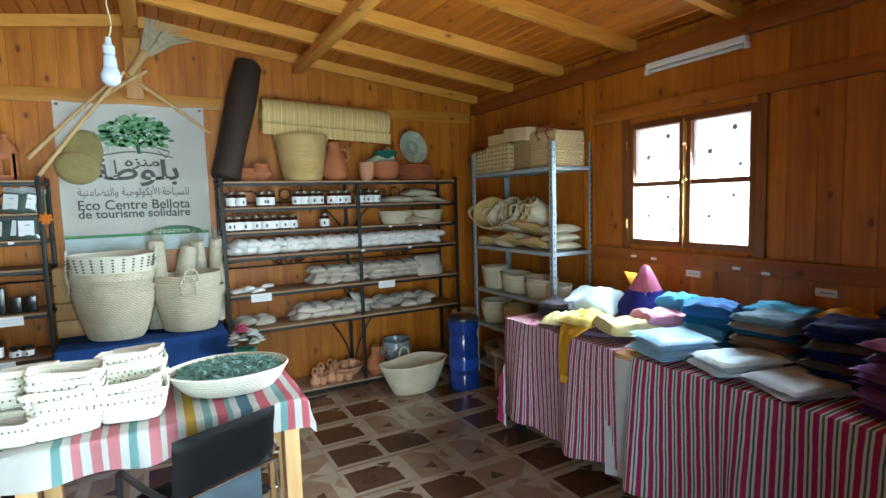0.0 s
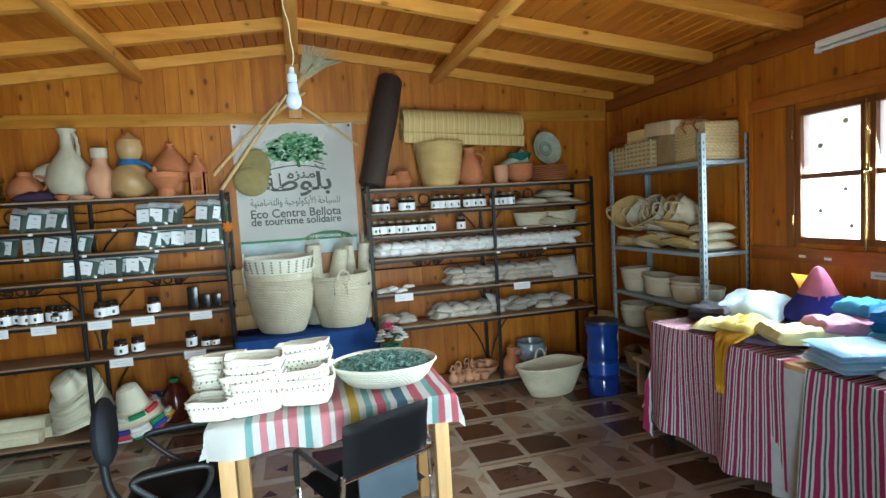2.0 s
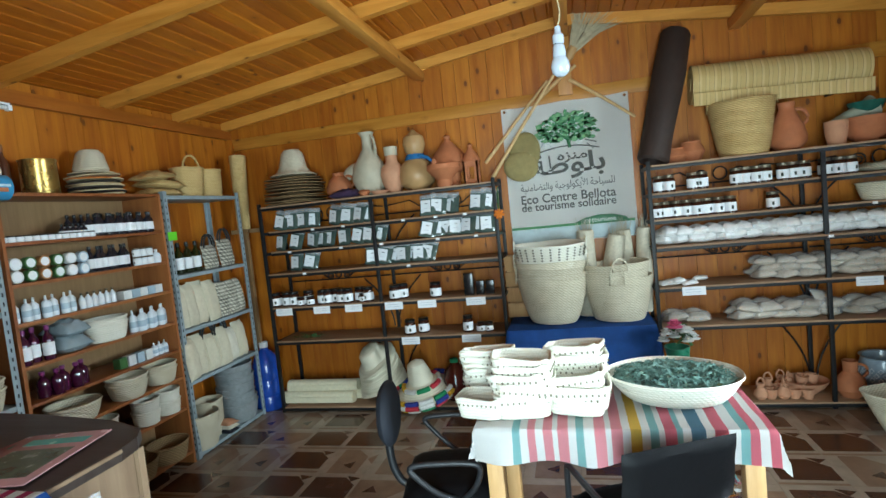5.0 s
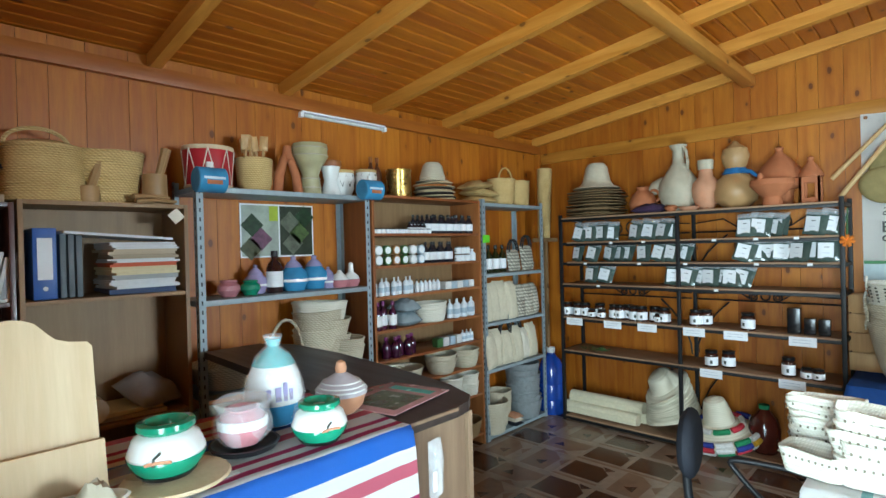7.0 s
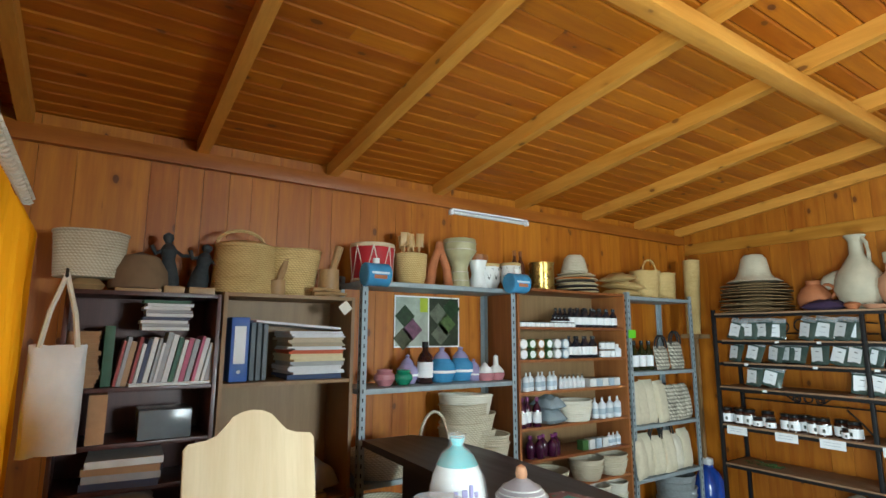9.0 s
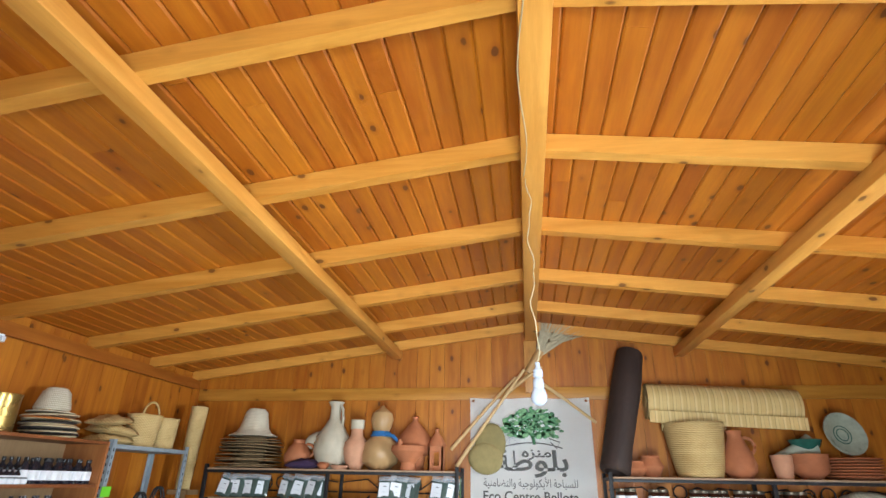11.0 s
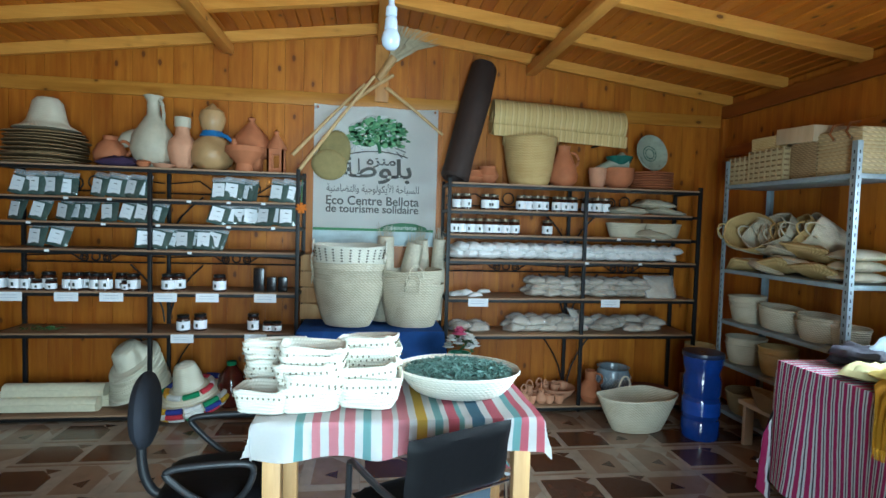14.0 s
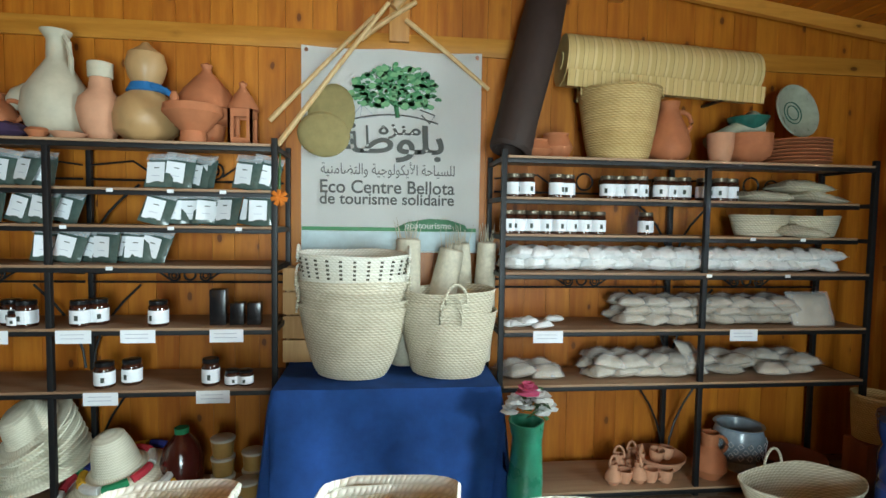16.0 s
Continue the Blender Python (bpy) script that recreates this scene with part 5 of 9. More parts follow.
# ---- blue table: basket stacks, bundles, flower vase ----
for k in range(6):
    bk = basket("palm_basket", "tall pale palm basket in a nested stack", pose(-0.875 + jit(0.006), 4.98, 0.748 + 0.042 * k + (0.06 if k == 5 else 0.0), jit(2.5), jit(2.5), 90 + jit(6)), 0.16, 0.285 - 0.004 * (k % 3), 0.36, PALM_W if k > 3 else PALM, 0.82, 1.0, grips=2, seed=k, group="nested tall baskets", grip_h=0.07)
# no holes are cut: dark blocks paint the shade inside the openwork
bm = bmesh.new()
for k in range(5):
    for i in range(26):
        a = 2 * math.pi * i / 26
        f_ = (0.25 + 0.021 * k) / 0.36
        rr_ = 0.16 + 0.125 * f_ ** 0.6 + 0.003
        box(bm, -0.007, -0.003, 0.0, 0.007, 0.003, 0.010, Matrix.Translation((rr_ * math.cos(a) * 0.82, rr_ * math.sin(a), 0.25 + 0.021 * k)) @ Matrix.Rotation(a + math.pi / 2, 4, "Z"))
tagged(part("openwork", bm, plain("basket_shadow_gap", (0.10, 0.09, 0.06), 0.9), bk, "dark openwork slots", smooth=None), kind="stuff")
for k in range(3):
    basket("palm_basket", "round beige palm basket in a nested stack", pose(-0.37 + jit(0.006), 5.00, 0.748 + 0.05 * k, jit(2), jit(2), jit(8)), 0.18, 0.25, 0.34, PALM, 1.0, 0.85, grips=2, seed=10 + k, group="nested round baskets", grip_h=0.085)
STRAW = plain("straw_bundle", (0.66, 0.60, 0.46), 0.85, 0, 0.3, 40, 0.4)
for x, y, h, r, tilt in ((-0.60, 5.17, 0.75, 0.082, 2), (-0.45, 5.20, 0.70, 0.085, 11), (-0.25, 5.24, 0.72, 0.068, -2), (-0.145, 5.22, 0.73, 0.064, 2)):
    p = thing("palm_bundle", "sheaf of palm leaf wrapped in matting", "bundle", pose(x, y, 0.75, 0, tilt, 0), "palm leaf sheaves")
    part("wrapping", turned([(0.001, 0), (r * 0.9, 0), (r, h * 0.4), (r * 0.85, h * 0.93), (r * 0.7, h * 0.94), (0.001, h * 0.9)], 18, wob=0.15), STRAW, p)
    bm = bmesh.new()
    for i in range(16):
        a = R5.uniform(0, 6.28)
        q = R5.uniform(0, r * 0.7)
        tube(bm, [(q * math.cos(a), q * math.sin(a), h * 0.9), (1.5 * q * math.cos(a) + jit(0.02), 1.5 * q * math.sin(a), h * 1.0 + R5.uniform(0, 0.07))], 0.003, 4, 0.001)
    tagged(part("leaf_tuft", bm, STRAW, p), kind="stuff")
p = thing("flower_vase", "green-wrapped vase of pink and white cloth flowers", "vase", pose(-0.02, 4.66, 0.0))
part("wrapping", turned([(0.001, 0.02), (0.08, 0.02), (0.085, 0.3), (0.07, 0.5), (0.09, 0.60), (0.08, 0.6), (0.06, 0.5)], 22, wob=0.2), plain("green_ribbon_wrap", (0.03, 0.30, 0.17), 0.3, 0, 0.4, 8, 0.4, 0.6), p)
part("base", turned([(0.001, 0), (0.10, 0), (0.10, 0.019), (0.001, 0.0195)], 20), BLACKPL, p)
for i in range(11):
    c = Vector((R5.uniform(-0.10, 0.12), R5.uniform(-0.08, 0.02), 0.64 + R5.uniform(0, 0.09)))
    big = i == 0
    if big:
        c = Vector((-0.02, -0.08, 0.76))
    bm = bmesh.new()
    for ring in range(3):
        for q in range(6):
            a = q * 60 + ring * 25
            mm = Matrix.Translation(c) @ pose(0, 0, 0, 25 * ring, 0, a)
            cushion(bm, (0.034 - 0.006 * ring) * (1.7 if big else 1.3), 0.036 * (1.7 if big else 1.3), 0.008, q, 0.6, 4, mm @ Matrix.Translation((0, 0.024 if big else 0.018, 0.006 * ring)))
    part("flower", bm, POM[5] if big else POM[4], p, "pink cloth rose" if big else "white cloth bloom")
bm = bmesh.new()
for i in range(14):
    a = R5.uniform(0, 6.28)
    mm = Matrix.Translation((0.04 + jit(0.07), -0.02 + jit(0.04), 0.66 + jit(0.05))) @ pose(0, 0, 0, R5.uniform(20, 80), 0, math.degrees(a))
    cushion(bm, 0.035, 0.075, 0.004, i, 0.2, 4, mm @ Matrix.Translation((0, 0.03, 0)))
tagged(part("foliage", bm, LEAF, p), kind="stuff")

cr = thing("wooden_crate", "pale plank crate standing behind the palm baskets", "crate", pose(-0.97, 5.30, 0.75))
for z_ in (0.0, 0.135, 0.27, 0.405):
    part("slat", boxes((-0.30, -0.09, z_, 0.30, -0.075, z_ + 0.125), bevel=0.003), LEGWOOD, cr)
for x in (-0.285, 0.27):
    part("corner_post", boxes((x, -0.074, 0.0, x + 0.02, -0.05, 0.53), bevel=0.003), LEGWOOD, cr)
part("back_board", boxes((-0.30, 0.05, 0.0, 0.30, 0.065, 0.53), bevel=0.003), LEGWOOD, cr)
part("base_board", boxes((-0.29, -0.0495, 0.0, 0.29, 0.049, 0.02)), LEGWOOD, cr, smooth=None)

# ---- banner ----
bn = thing("banner", "white vinyl banner with green tree and dark lettering", "banner", pose(-0.67, 5.405, 1.36))
BV = plain("banner_vinyl", (0.90, 0.91, 0.87), 0.5, 0, 0.05, 4.0, 0.05, 0.4, 0)
bm = bmesh.new()
gw, gh = 1.06, 1.20
grid = [[bm.verts.new((-gw / 2 + gw * i / 16, 0.007 * noise.noise(Vector((i * 0.4, j * 0.3, 4))) - 0.004, gh * j / 16 - (0.012 * math.sin(math.pi * (i % 8) / 8) if j == 16 else 0))) for i in range(17)] for j in range(17)]
for a, b in zip(grid, grid[1:]):
    for i in range(16):
        bm.faces.new((a[i], a[i + 1], b[i + 1], b[i]))
bmesh.ops.solidify(bm, geom=bm.faces[:], thickness=0.002)
part("sheet", bm, BV, bn)
PRINTY = -0.017
TREEG = [plain("print_green_" + n, c, 0.6, 0, 0.15) for n, c in (("dark", (0.035, 0.15, 0.06)), ("mid", (0.07, 0.25, 0.10)), ("light", (0.16, 0.36, 0.16)))]
for mi, cnt in ((1, 130), (0, 95), (2, 45)):
    bm = bmesh.new()
    n_ = 0
    while n_ < cnt:
        u, v = R5.uniform(-1, 1), R5.uniform(-0.35, 1)
        if u * u + (v * 1.02) ** 2 * (1 if v > 0 else 3) > 1.0 + jit(0.12):
            continue
        cx, cz, s = 0.02 + u * 0.262, 0.925 + v * 0.185, R5.uniform(0.010, 0.026)
        bm.faces.new([bm.verts.new((cx + s * R5.uniform(0.7, 1.4) * math.cos(a), PRINTY - 0.0006 * mi, cz + s * R5.uniform(0.5, 1.0) * math.sin(a))) for a in (0, 0.9, 1.8, 2.7, 3.6, 4.5, 5.4)])
        n_ += 1
    tagged(part("tree_print", bm, TREEG[mi], bn, smooth=None), kind="stuff")
bm = bmesh.new()
for pts, r in (([(0.03, 0.80), (0.02, 0.86), (0.03, 0.93)], 0.016), ([(0.02, 0.86), (-0.06, 0.93)], 0.008), ([(0.025, 0.87), (0.10, 0.93)], 0.008)):
    tube(bm, [(x, PRINTY + 0.010, z) for x, z in pts], r, 6)
part("trunk_print", bm, TREEG[0], bn)
DKINK = plain("charcoal_print", (0.075, 0.075, 0.065), 0.6, 0, 0.1)
part("hill_print", tube(bmesh.new(), [(x, PRINTY + 0.002, 0.77 + 0.045 * (1 - (x / 0.27) ** 2)) for x in np.linspace(-0.27, 0.27, 14)], 0.0045, 5), DKINK, bn)
part("tent_print", tube(bmesh.new(), [(x, PRINTY + 0.002, z) for x, z in ((-0.25, 0.78), (-0.18, 0.87), (-0.10, 0.80), (-0.19, 0.79), (-0.18, 0.87))], 0.003, 4), GREYINK, bn)
part("well_print", tube(bmesh.new(), [(x, PRINTY + 0.002, z) for x, z in ((0.16, 0.85), (0.25, 0.82), (0.22, 0.77), (0.17, 0.82))], 0.004, 4), DKINK, bn)


def lettering(text, size, m, material, parent, width=0.0, bold=0.0, name="lettering"):
    cu = bpy.data.curves.new(name, "FONT")
    cu.body, cu.size, cu.align_x, cu.extrude = text, size, "CENTER", 0.0006
    cu.offset = bold
    tmp = new(name, cu)
    bpy.context.view_layer.update()
    me = bpy.data.meshes.new_from_object(tmp.evaluated_get(bpy.context.evaluated_depsgraph_get()))
    bpy.data.objects.remove(tmp)
    me.materials.clear()
    me.materials.append(material)
    ob = new(name, me)
    ob.parent = parent
    xs = [v.co.x for v in me.vertices]
    ob.matrix_basis = m @ Matrix.Diagonal((width / (max(xs) - min(xs)) if width else 1.0, 1, 1, 1))
    return ob


# the words of the emblem and its subtitle, in joined letter forms
lettering("\ufe94\ufec3\ufeee\ufee0\ufe91", 0.225, pose(-0.005, PRINTY, 0.592, 90), DKINK, bn, 0.63, 0.004)
lettering("\ufee9\ufeb0\ufee8\ufee3", 0.105, pose(0.045, PRINTY, 0.70, 90), DKINK, bn, 0.25, 0.002)
lettering("\ufe94\ufef4\ufee8\ufee3\ufe8e\ufec0\ufe98\ufedf\ufe8d\ufeed \ufe94\ufef4\ufe9f\ufeee\ufedf\ufeee\ufedc\ufef3\ufef7\ufe8d \ufe94\ufea3\ufe8e\ufef4\ufeb4\ufee0\ufedf", 0.088, pose(-0.02, PRINTY, 0.462, 90), DKINK, bn, 0.79)
lettering("Eco Centre Bellota", 0.108, pose(-0.025, PRINTY, 0.352, 90), DKINK, bn, 0.795, 0.0012)
lettering("de tourisme solidaire", 0.094, pose(-0.025, PRINTY, 0.286, 90), DKINK, bn, 0.795, 0.0012)
part("green_rule", boxes((-gw / 2 + 0.005, PRINTY - 0.001, 0.128, gw / 2 - 0.02, PRINTY, 0.150)), TREEG[1], bn, smooth=None)
part("pale_foot", boxes((-gw / 2 + 0.005, PRINTY, 0.01, gw / 2 - 0.02, PRINTY + 0.001, 0.126)), plain("pale_blue_print", (0.55, 0.68, 0.70), 0.5), bn, smooth=None)
bm = bmesh.new()
pts = [(0.02, 0.148), (0.10, 0.185), (0.22, 0.205), (0.34, 0.200), (0.44, 0.17), (0.47, 0.13), (0.3, 0.132), (0.12, 0.135)]
bm.faces.new([bm.verts.new((x, PRINTY - 0.003, z)) for x, z in pts])
part("leaf_print", bm, TREEG[0], bn, smooth=None)
lettering("ecotourisme", 0.055, pose(0.22, PRINTY - 0.0045, 0.146, 90), CREAMGLZ, bn)
for x in (-gw / 2 + 0.03, gw / 2 - 0.03):
    part("eyelet", turned([(0.006, 0), (0.012, 0), (0.012, 0.002), (0.006, 0.002)], 14, m=pose(x, -0.012, gh - 0.03, 90)), CHROME, bn)

# poles crossed over the banner, broom, pod, cap
for a, b, r, nm in (((-1.32, 5.33, 1.97), (-0.70, 5.34, 2.80), 0.017, "stick"), ((-1.37, 5.36, 2.11), (-0.78, 5.38, 2.74), 0.016, "stick"), ((-0.60, 5.37, 2.72), (-0.10, 5.37, 2.34), 0.016, "stick"), ((-0.86, 5.37, 2.60), (-0.54, 5.38, 2.83), 0.02, "stick")):
    solid("stick", tube(bmesh.new(), [a, ((a[0] + b[0]) / 2, (a[1] + b[1]) / 2, (a[2] + b[2]) / 2 + 0.008), b], r, 8, r * 0.75), STICK, "peeled wooden pole hung across the banner", "pole", group="crossed poles")
p = thing("palm_broom", "dried palm fan broom on the gable wall", "broom", pose(-0.67, 5.36, 2.78, 0, 34, 0))
part("stick", tube(bmesh.new(), [(0, 0, 0), (0, 0, 0.23)], 0.030, 10, 0.040), STICK, p)
for i in range(260):
    a = R5.uniform(-0.55, 0.55)
    L = R5.uniform(0.26, 0.44)
    if i == 0:
        bm = bmesh.new()
    tube(bm, [(a * 0.05, jit(0.02), 0.20), (math.sin(a) * L * 0.55, jit(0.025), 0.22 + math.cos(a) * L * 0.55), (math.sin(a * 1.15) * L + jit(0.01), jit(0.03), 0.22 + math.cos(a * 1.15) * L)], 0.005, 4, 0.001)
part("palm_fan", bm, plain("grey_straw", (0.55, 0.47, 0.31), 0.9, 0, 0.3, 30), p)
p = thing("bread_cover", "round olive woven bread cover hung on the wall", "cap", pose(-1.06, 5.36, 2.06, 0, 10, 0))
part("upper", turned([(0.001, -0.5), (0.55, -0.46), (0.85, -0.32), (0.97, -0.12), (1.0, 0.05), (0.95, 0.26), (0.80, 0.42), (0.5, 0.49), (0.001, 0.5)], 28, m=pose(0.02, 0, 0.10, 90) @ Matrix.Diagonal((0.135, 0.18, 0.06, 1.0))), plain("olive_felt", (0.30, 0.24, 0.095), 0.9, 0, 0.3, 20, 0.4), p)
part("lower", turned([(0.001, -0.5), (0.55, -0.46), (0.85, -0.32), (0.97, -0.12), (1.0, 0.05), (0.95, 0.26), (0.80, 0.42), (0.5, 0.49), (0.001, 0.5)], 28, m=pose(0, -0.02, -0.02, 90) @ Matrix.Diagonal((0.15, 0.13, 0.07, 1.0))), plain("olive_felt_light", (0.34, 0.27, 0.11), 0.9, 0, 0.3, 20, 0.4), p)
p = thing("flower_garland", "orange cloth flower hanging on the rack post", "flower", pose(-1.24, 4.965, 1.68))
for i in range(7):
    part("petal", cushion(bmesh.new(), 0.022, 0.045, 0.008, i, 0.3, 5, pose(0, 0, -0.02, 90, 0, 0) @ pose(0, 0, 0, 0, 0, i * 51) @ Matrix.Translation((0, 0.02, 0))), plain("orange_petal", (0.62, 0.16, 0.01), 0.8) if i == 0 else bpy.data.materials["orange_petal"], p)
part("stem", tube(bmesh.new(), [(0, 0.0, 0.02), (0.005, 0.0, 0.2)], 0.008, 6, 0.004), LEAF, p)
# bulb on its wavy cable
BX, BY = -0.655, 2.46
p = thing("bulb", "white bulb hanging from a wavy cream cable", "lamp", pose(BX, BY, 2.11))
part("globe", turned([(0.001, 0), (0.014, 0.002), (0.026, 0.013), (0.030, 0.030), (0.027, 0.047), (0.020, 0.061)], 24), plain("opal_glass", (0.40, 0.44, 0.50), 0.15, 0, 0.05, 10, 0, 0.6), p)
part("collar", turned([(0.021, 0.061), (0.0205, 0.072), (0.019, 0.094), (0.014, 0.10)], 20), bpy.data.materials["opal_glass"], p)
part("socket", turned([(0.011, 0.10), (0.018, 0.104), (0.018, 0.128), (0.010, 0.138), (0.009, 0.156), (0.001, 0.16)], 18), bpy.data.materials["opal_glass"], p)
bm = bmesh.new()
tube(bm, [(0.010 * math.sin(k * 0.42) + 0.004 * math.sin(k * 0.95), 0.008 * math.cos(k * 0.35), 0.156 + k * 0.02015) for k in range(41)], 0.0022, 6)
tube(bm, [(0.015 * math.sin(k * 0.8) - 0.015, -0.02 - k * 0.11, 0.962 + 0.004 * math.sin(k * 1.3)) for k in range(20)], 0.0022, 6)
part("cable", bm, plain("cream_cable", (0.52, 0.42, 0.24), 0.5), p)
for nm, x, y0, y1, z, sg in (("tube_light", XL - 0.007, 2.53, 3.27, 2.655, 1), ("tube_light", XR + 0.011, 2.33, 3.055, 2.60, -1)):
    p = thing(nm, "white fluorescent batten under the wall plate", "lamp", pose(x + sg * 0.03, (y0 + y1) / 2, z))
    L = (y1 - y0) / 2
    part("batten", boxes((-0.022, -L, -0.012, 0.018, L, 0.03), bevel=0.003), WHITE, p)
    part("tube", tube(bmesh.new(), [(0.0, -L + 0.02, -0.028), (0.0, L - 0.02, -0.028)], 0.013, 10), plain("opal_tube", (0.82, 0.84, 0.84), 0.25) if sg > 0 else bpy.data.materials["opal_tube"], p)
    for s in (-1, 1):
        part("end_cap", boxes((-0.018, s * L - 0.012, -0.045, 0.018, s * L + 0.012, -0.011), bevel=0.002), WHITE, p)

# ---- left wall: steel shelving, cabinet, bookcases ----
LXF = -3.80


def ly(px):
    """Place along the left wall for marks read along its shelves."""
    return 1.69 + (px - 605) * 0.00418 if px < 868 else 2.80 + (px - 872) * (0.0058 + max(0, px - 1000) * 0.0000035)


GLZ_G = plain("emerald_glaze", (0.01, 0.27, 0.15), 0.15, 0, 0.25, 12, 0.03, 0.7)
GLZ_P = plain("pink_glaze", (0.62, 0.25, 0.28), 0.2, 0, 0.3, 12, 0.03, 0.6)
GLZ_W = plain("white_glaze", (0.80, 0.82, 0.80), 0.2, 0, 0.08, 12, 0.03, 0.6)
GLZ_B = plain("sky_blue_glaze", (0.06, 0.33, 0.60), 0.18, 0, 0.4, 9, 0.03, 0.6)
GLZ_V = plain("violet_glaze", (0.42, 0.38, 0.62), 0.2, 0, 0.4, 9, 0.03, 0.6)
ZG = 2.052
p = thing("hand_drum", "red hand drum laced with pale cord", "drum", pose(LXF, ly(637), ZG) @ Matrix.Scale(0.82, 4))
part("shell", turned([(0.001, 0), (0.15, 0), (0.155, 0.02), (0.165, 0.27), (0.16, 0.285), (0.001, 0.285)], 30), plain("red_drum", (0.50, 0.025, 0.035), 0.45), p)
part("skin", turned([(0.166, 0.262), (0.17, 0.27), (0.168, 0.291), (0.001, 0.292)], 30), PALE, p)
part("lower_hoop", turned([(0.154, 0.004), (0.16, 0.008), (0.16, 0.022), (0.155, 0.026)], 30), PALE, p)
for i in range(16):
    a, b = radians(i * 22.5), radians(i * 22.5 + 22.5)
    top, bot = (a, b) if i % 2 else (b, a)
    part("lacing", tube(bmesh.new(), [(0.169 * math.cos(top), 0.169 * math.sin(top), 0.268), (0.159 * math.cos((top + bot) / 2), 0.159 * math.sin((top + bot) / 2), 0.14), (0.158 * math.cos(bot), 0.158 * math.sin(bot), 0.015)], 0.004, 5), LINEN, p)
p = thing("utensil_pot", "wooden pot full of carved spoons", "pot", pose(LXF, ly(703), ZG))
part("pot", turned([(0.001, 0), (0.085, 0), (0.10, 0.05), (0.11, 0.20), (0.10, 0.205), (0.085, 0.06)], 24), PALM_Y, p)
for i in range(7):
    a = i * 51
    mm = pose(0.04 * math.cos(radians(a)), 0.05 * math.sin(radians(a)), 0.06, jit(10), jit(12), a)
    bm = tube(bmesh.new(), [mm @ Vector((0, 0, 0)), mm @ Vector((0, 0, 0.2))], 0.008, 6)
    cushion(bm, 0.05, 0.09, 0.018, i, 0.1, 6, mm @ pose(0, 0.005, 0.24, 90), 2.0)
    part("spoon", bm, STICK, p)
p = thing("clay_arch", "red clay candle arch ornament", "ornament", pose(LXF, ly(757), ZG))
part("leg", tube(bmesh.new(), [(0, -0.075, 0), (0, -0.06, 0.12), (0, -0.02, 0.23), (0, 0.0, 0.27)], 0.034, 10, 0.022), CLAY, p)
part("leg", tube(bmesh.new(), [(0, 0.075, 0), (0, 0.06, 0.12), (0, 0.02, 0.23), (0, 0.0, 0.27)], 0.034, 10, 0.022), CLAY, p)
part("spout", turned([(0.035, 0.22), (0.03, 0.28), (0.022, 0.31), (0.001, 0.31)], 16), CLAY, p)
p = thing("clay_darbuka", "pale glazed goblet drum with painted squares", "drum", pose(LXF, ly(797), ZG))
part("shell", turned([(0.001, 0), (0.07, 0), (0.072, 0.02), (0.055, 0.14), (0.075, 0.19), (0.115, 0.25), (0.115, 0.33), (0.11, 0.34), (0.001, 0.34)], 28), plain("olive_cream_glaze", (0.50, 0.46, 0.26), 0.35, 0, 0.3, 10), p)
for z_ in (0.05, 0.11, 0.26, 0.31):
    r_ = {0.05: 0.0705, 0.11: 0.062, 0.26: 0.1165, 0.31: 0.1165}[z_]
    part("painted_band", tube(bmesh.new(), arc((0, 0, z_), r_, 0, 360, 26, "xy"), 0.004, 5), CLAY_G, p)
p = thing("painted_vase", "white waisted vase with brown rim", "vase", pose(LXF, ly(835), ZG))
part("body", turned([(0.001, 0), (0.065, 0), (0.068, 0.02), (0.045, 0.11), (0.06, 0.18), (0.07, 0.22), (0.062, 0.22), (0.04, 0.11)], 26), GLZ_W, p)
part("rim", turned([(0.0705, 0.205), (0.075, 0.215), (0.072, 0.245), (0.055, 0.245)], 26), CABWOOD, p)


def bongo(m):
    d = thing("painted_drum", "small white drum painted with dark net", "drum", m, "small painted drums")
    part("body", turned([(0.001, 0), (0.05, 0), (0.075, 0.06), (0.08, 0.13), (0.072, 0.18), (0.001, 0.182)], 24), GLZ_W, d)
    part("hoop", turned([(0.073, 0.165), (0.078, 0.17), (0.077, 0.185), (0.071, 0.188)], 24), PALM_Y, d)
    for i in range(9):
        part("net_line", tube(bmesh.new(), [pose(0, 0, 0, 0, 0, i * 40) @ Vector((0.0775 * math.cos(q), 0.0775 * math.sin(q), z_)) for q, z_ in ((0, 0.07), (0.35, 0.155), (0.7, 0.07))], 0.0025, 4), INK, d)
    return d


series(bongo, [pose(LXF, 2.755, ZG), pose(LXF, 2.955, 2.073)])


def blue_tin(m):
    d = thing("blue_tin", "small blue tin painted with a boat", "tin", m, "painted blue tins")
    part("body", turned([(0.001, -0.075), (0.062, -0.075), (0.068, -0.07), (0.068, 0.07), (0.062, 0.075), (0.001, 0.075)], 24, m=pose(0, 0, 0, 90)), GLZ_B, d)
    part("painted_boat", boxes((0.066, -0.04, -0.028, 0.0695, 0.04, -0.006), bevel=0.002), CLAY, d)
    part("pale_band", boxes((0.064, -0.055, -0.001, 0.0690, 0.055, 0.012)), plain_sky, d, smooth=None)
    part("neck", turned([(0.02, 0.06), (0.02, 0.095), (0.001, 0.096)], 16), GLZ_W, d)
    return d


plain_sky = plain("pale_sky_paint", (0.55, 0.75, 0.85), 0.3)
series(blue_tin, [pose(-3.555, 1.73, 2.075), pose(-3.555, 2.80, 2.085)])
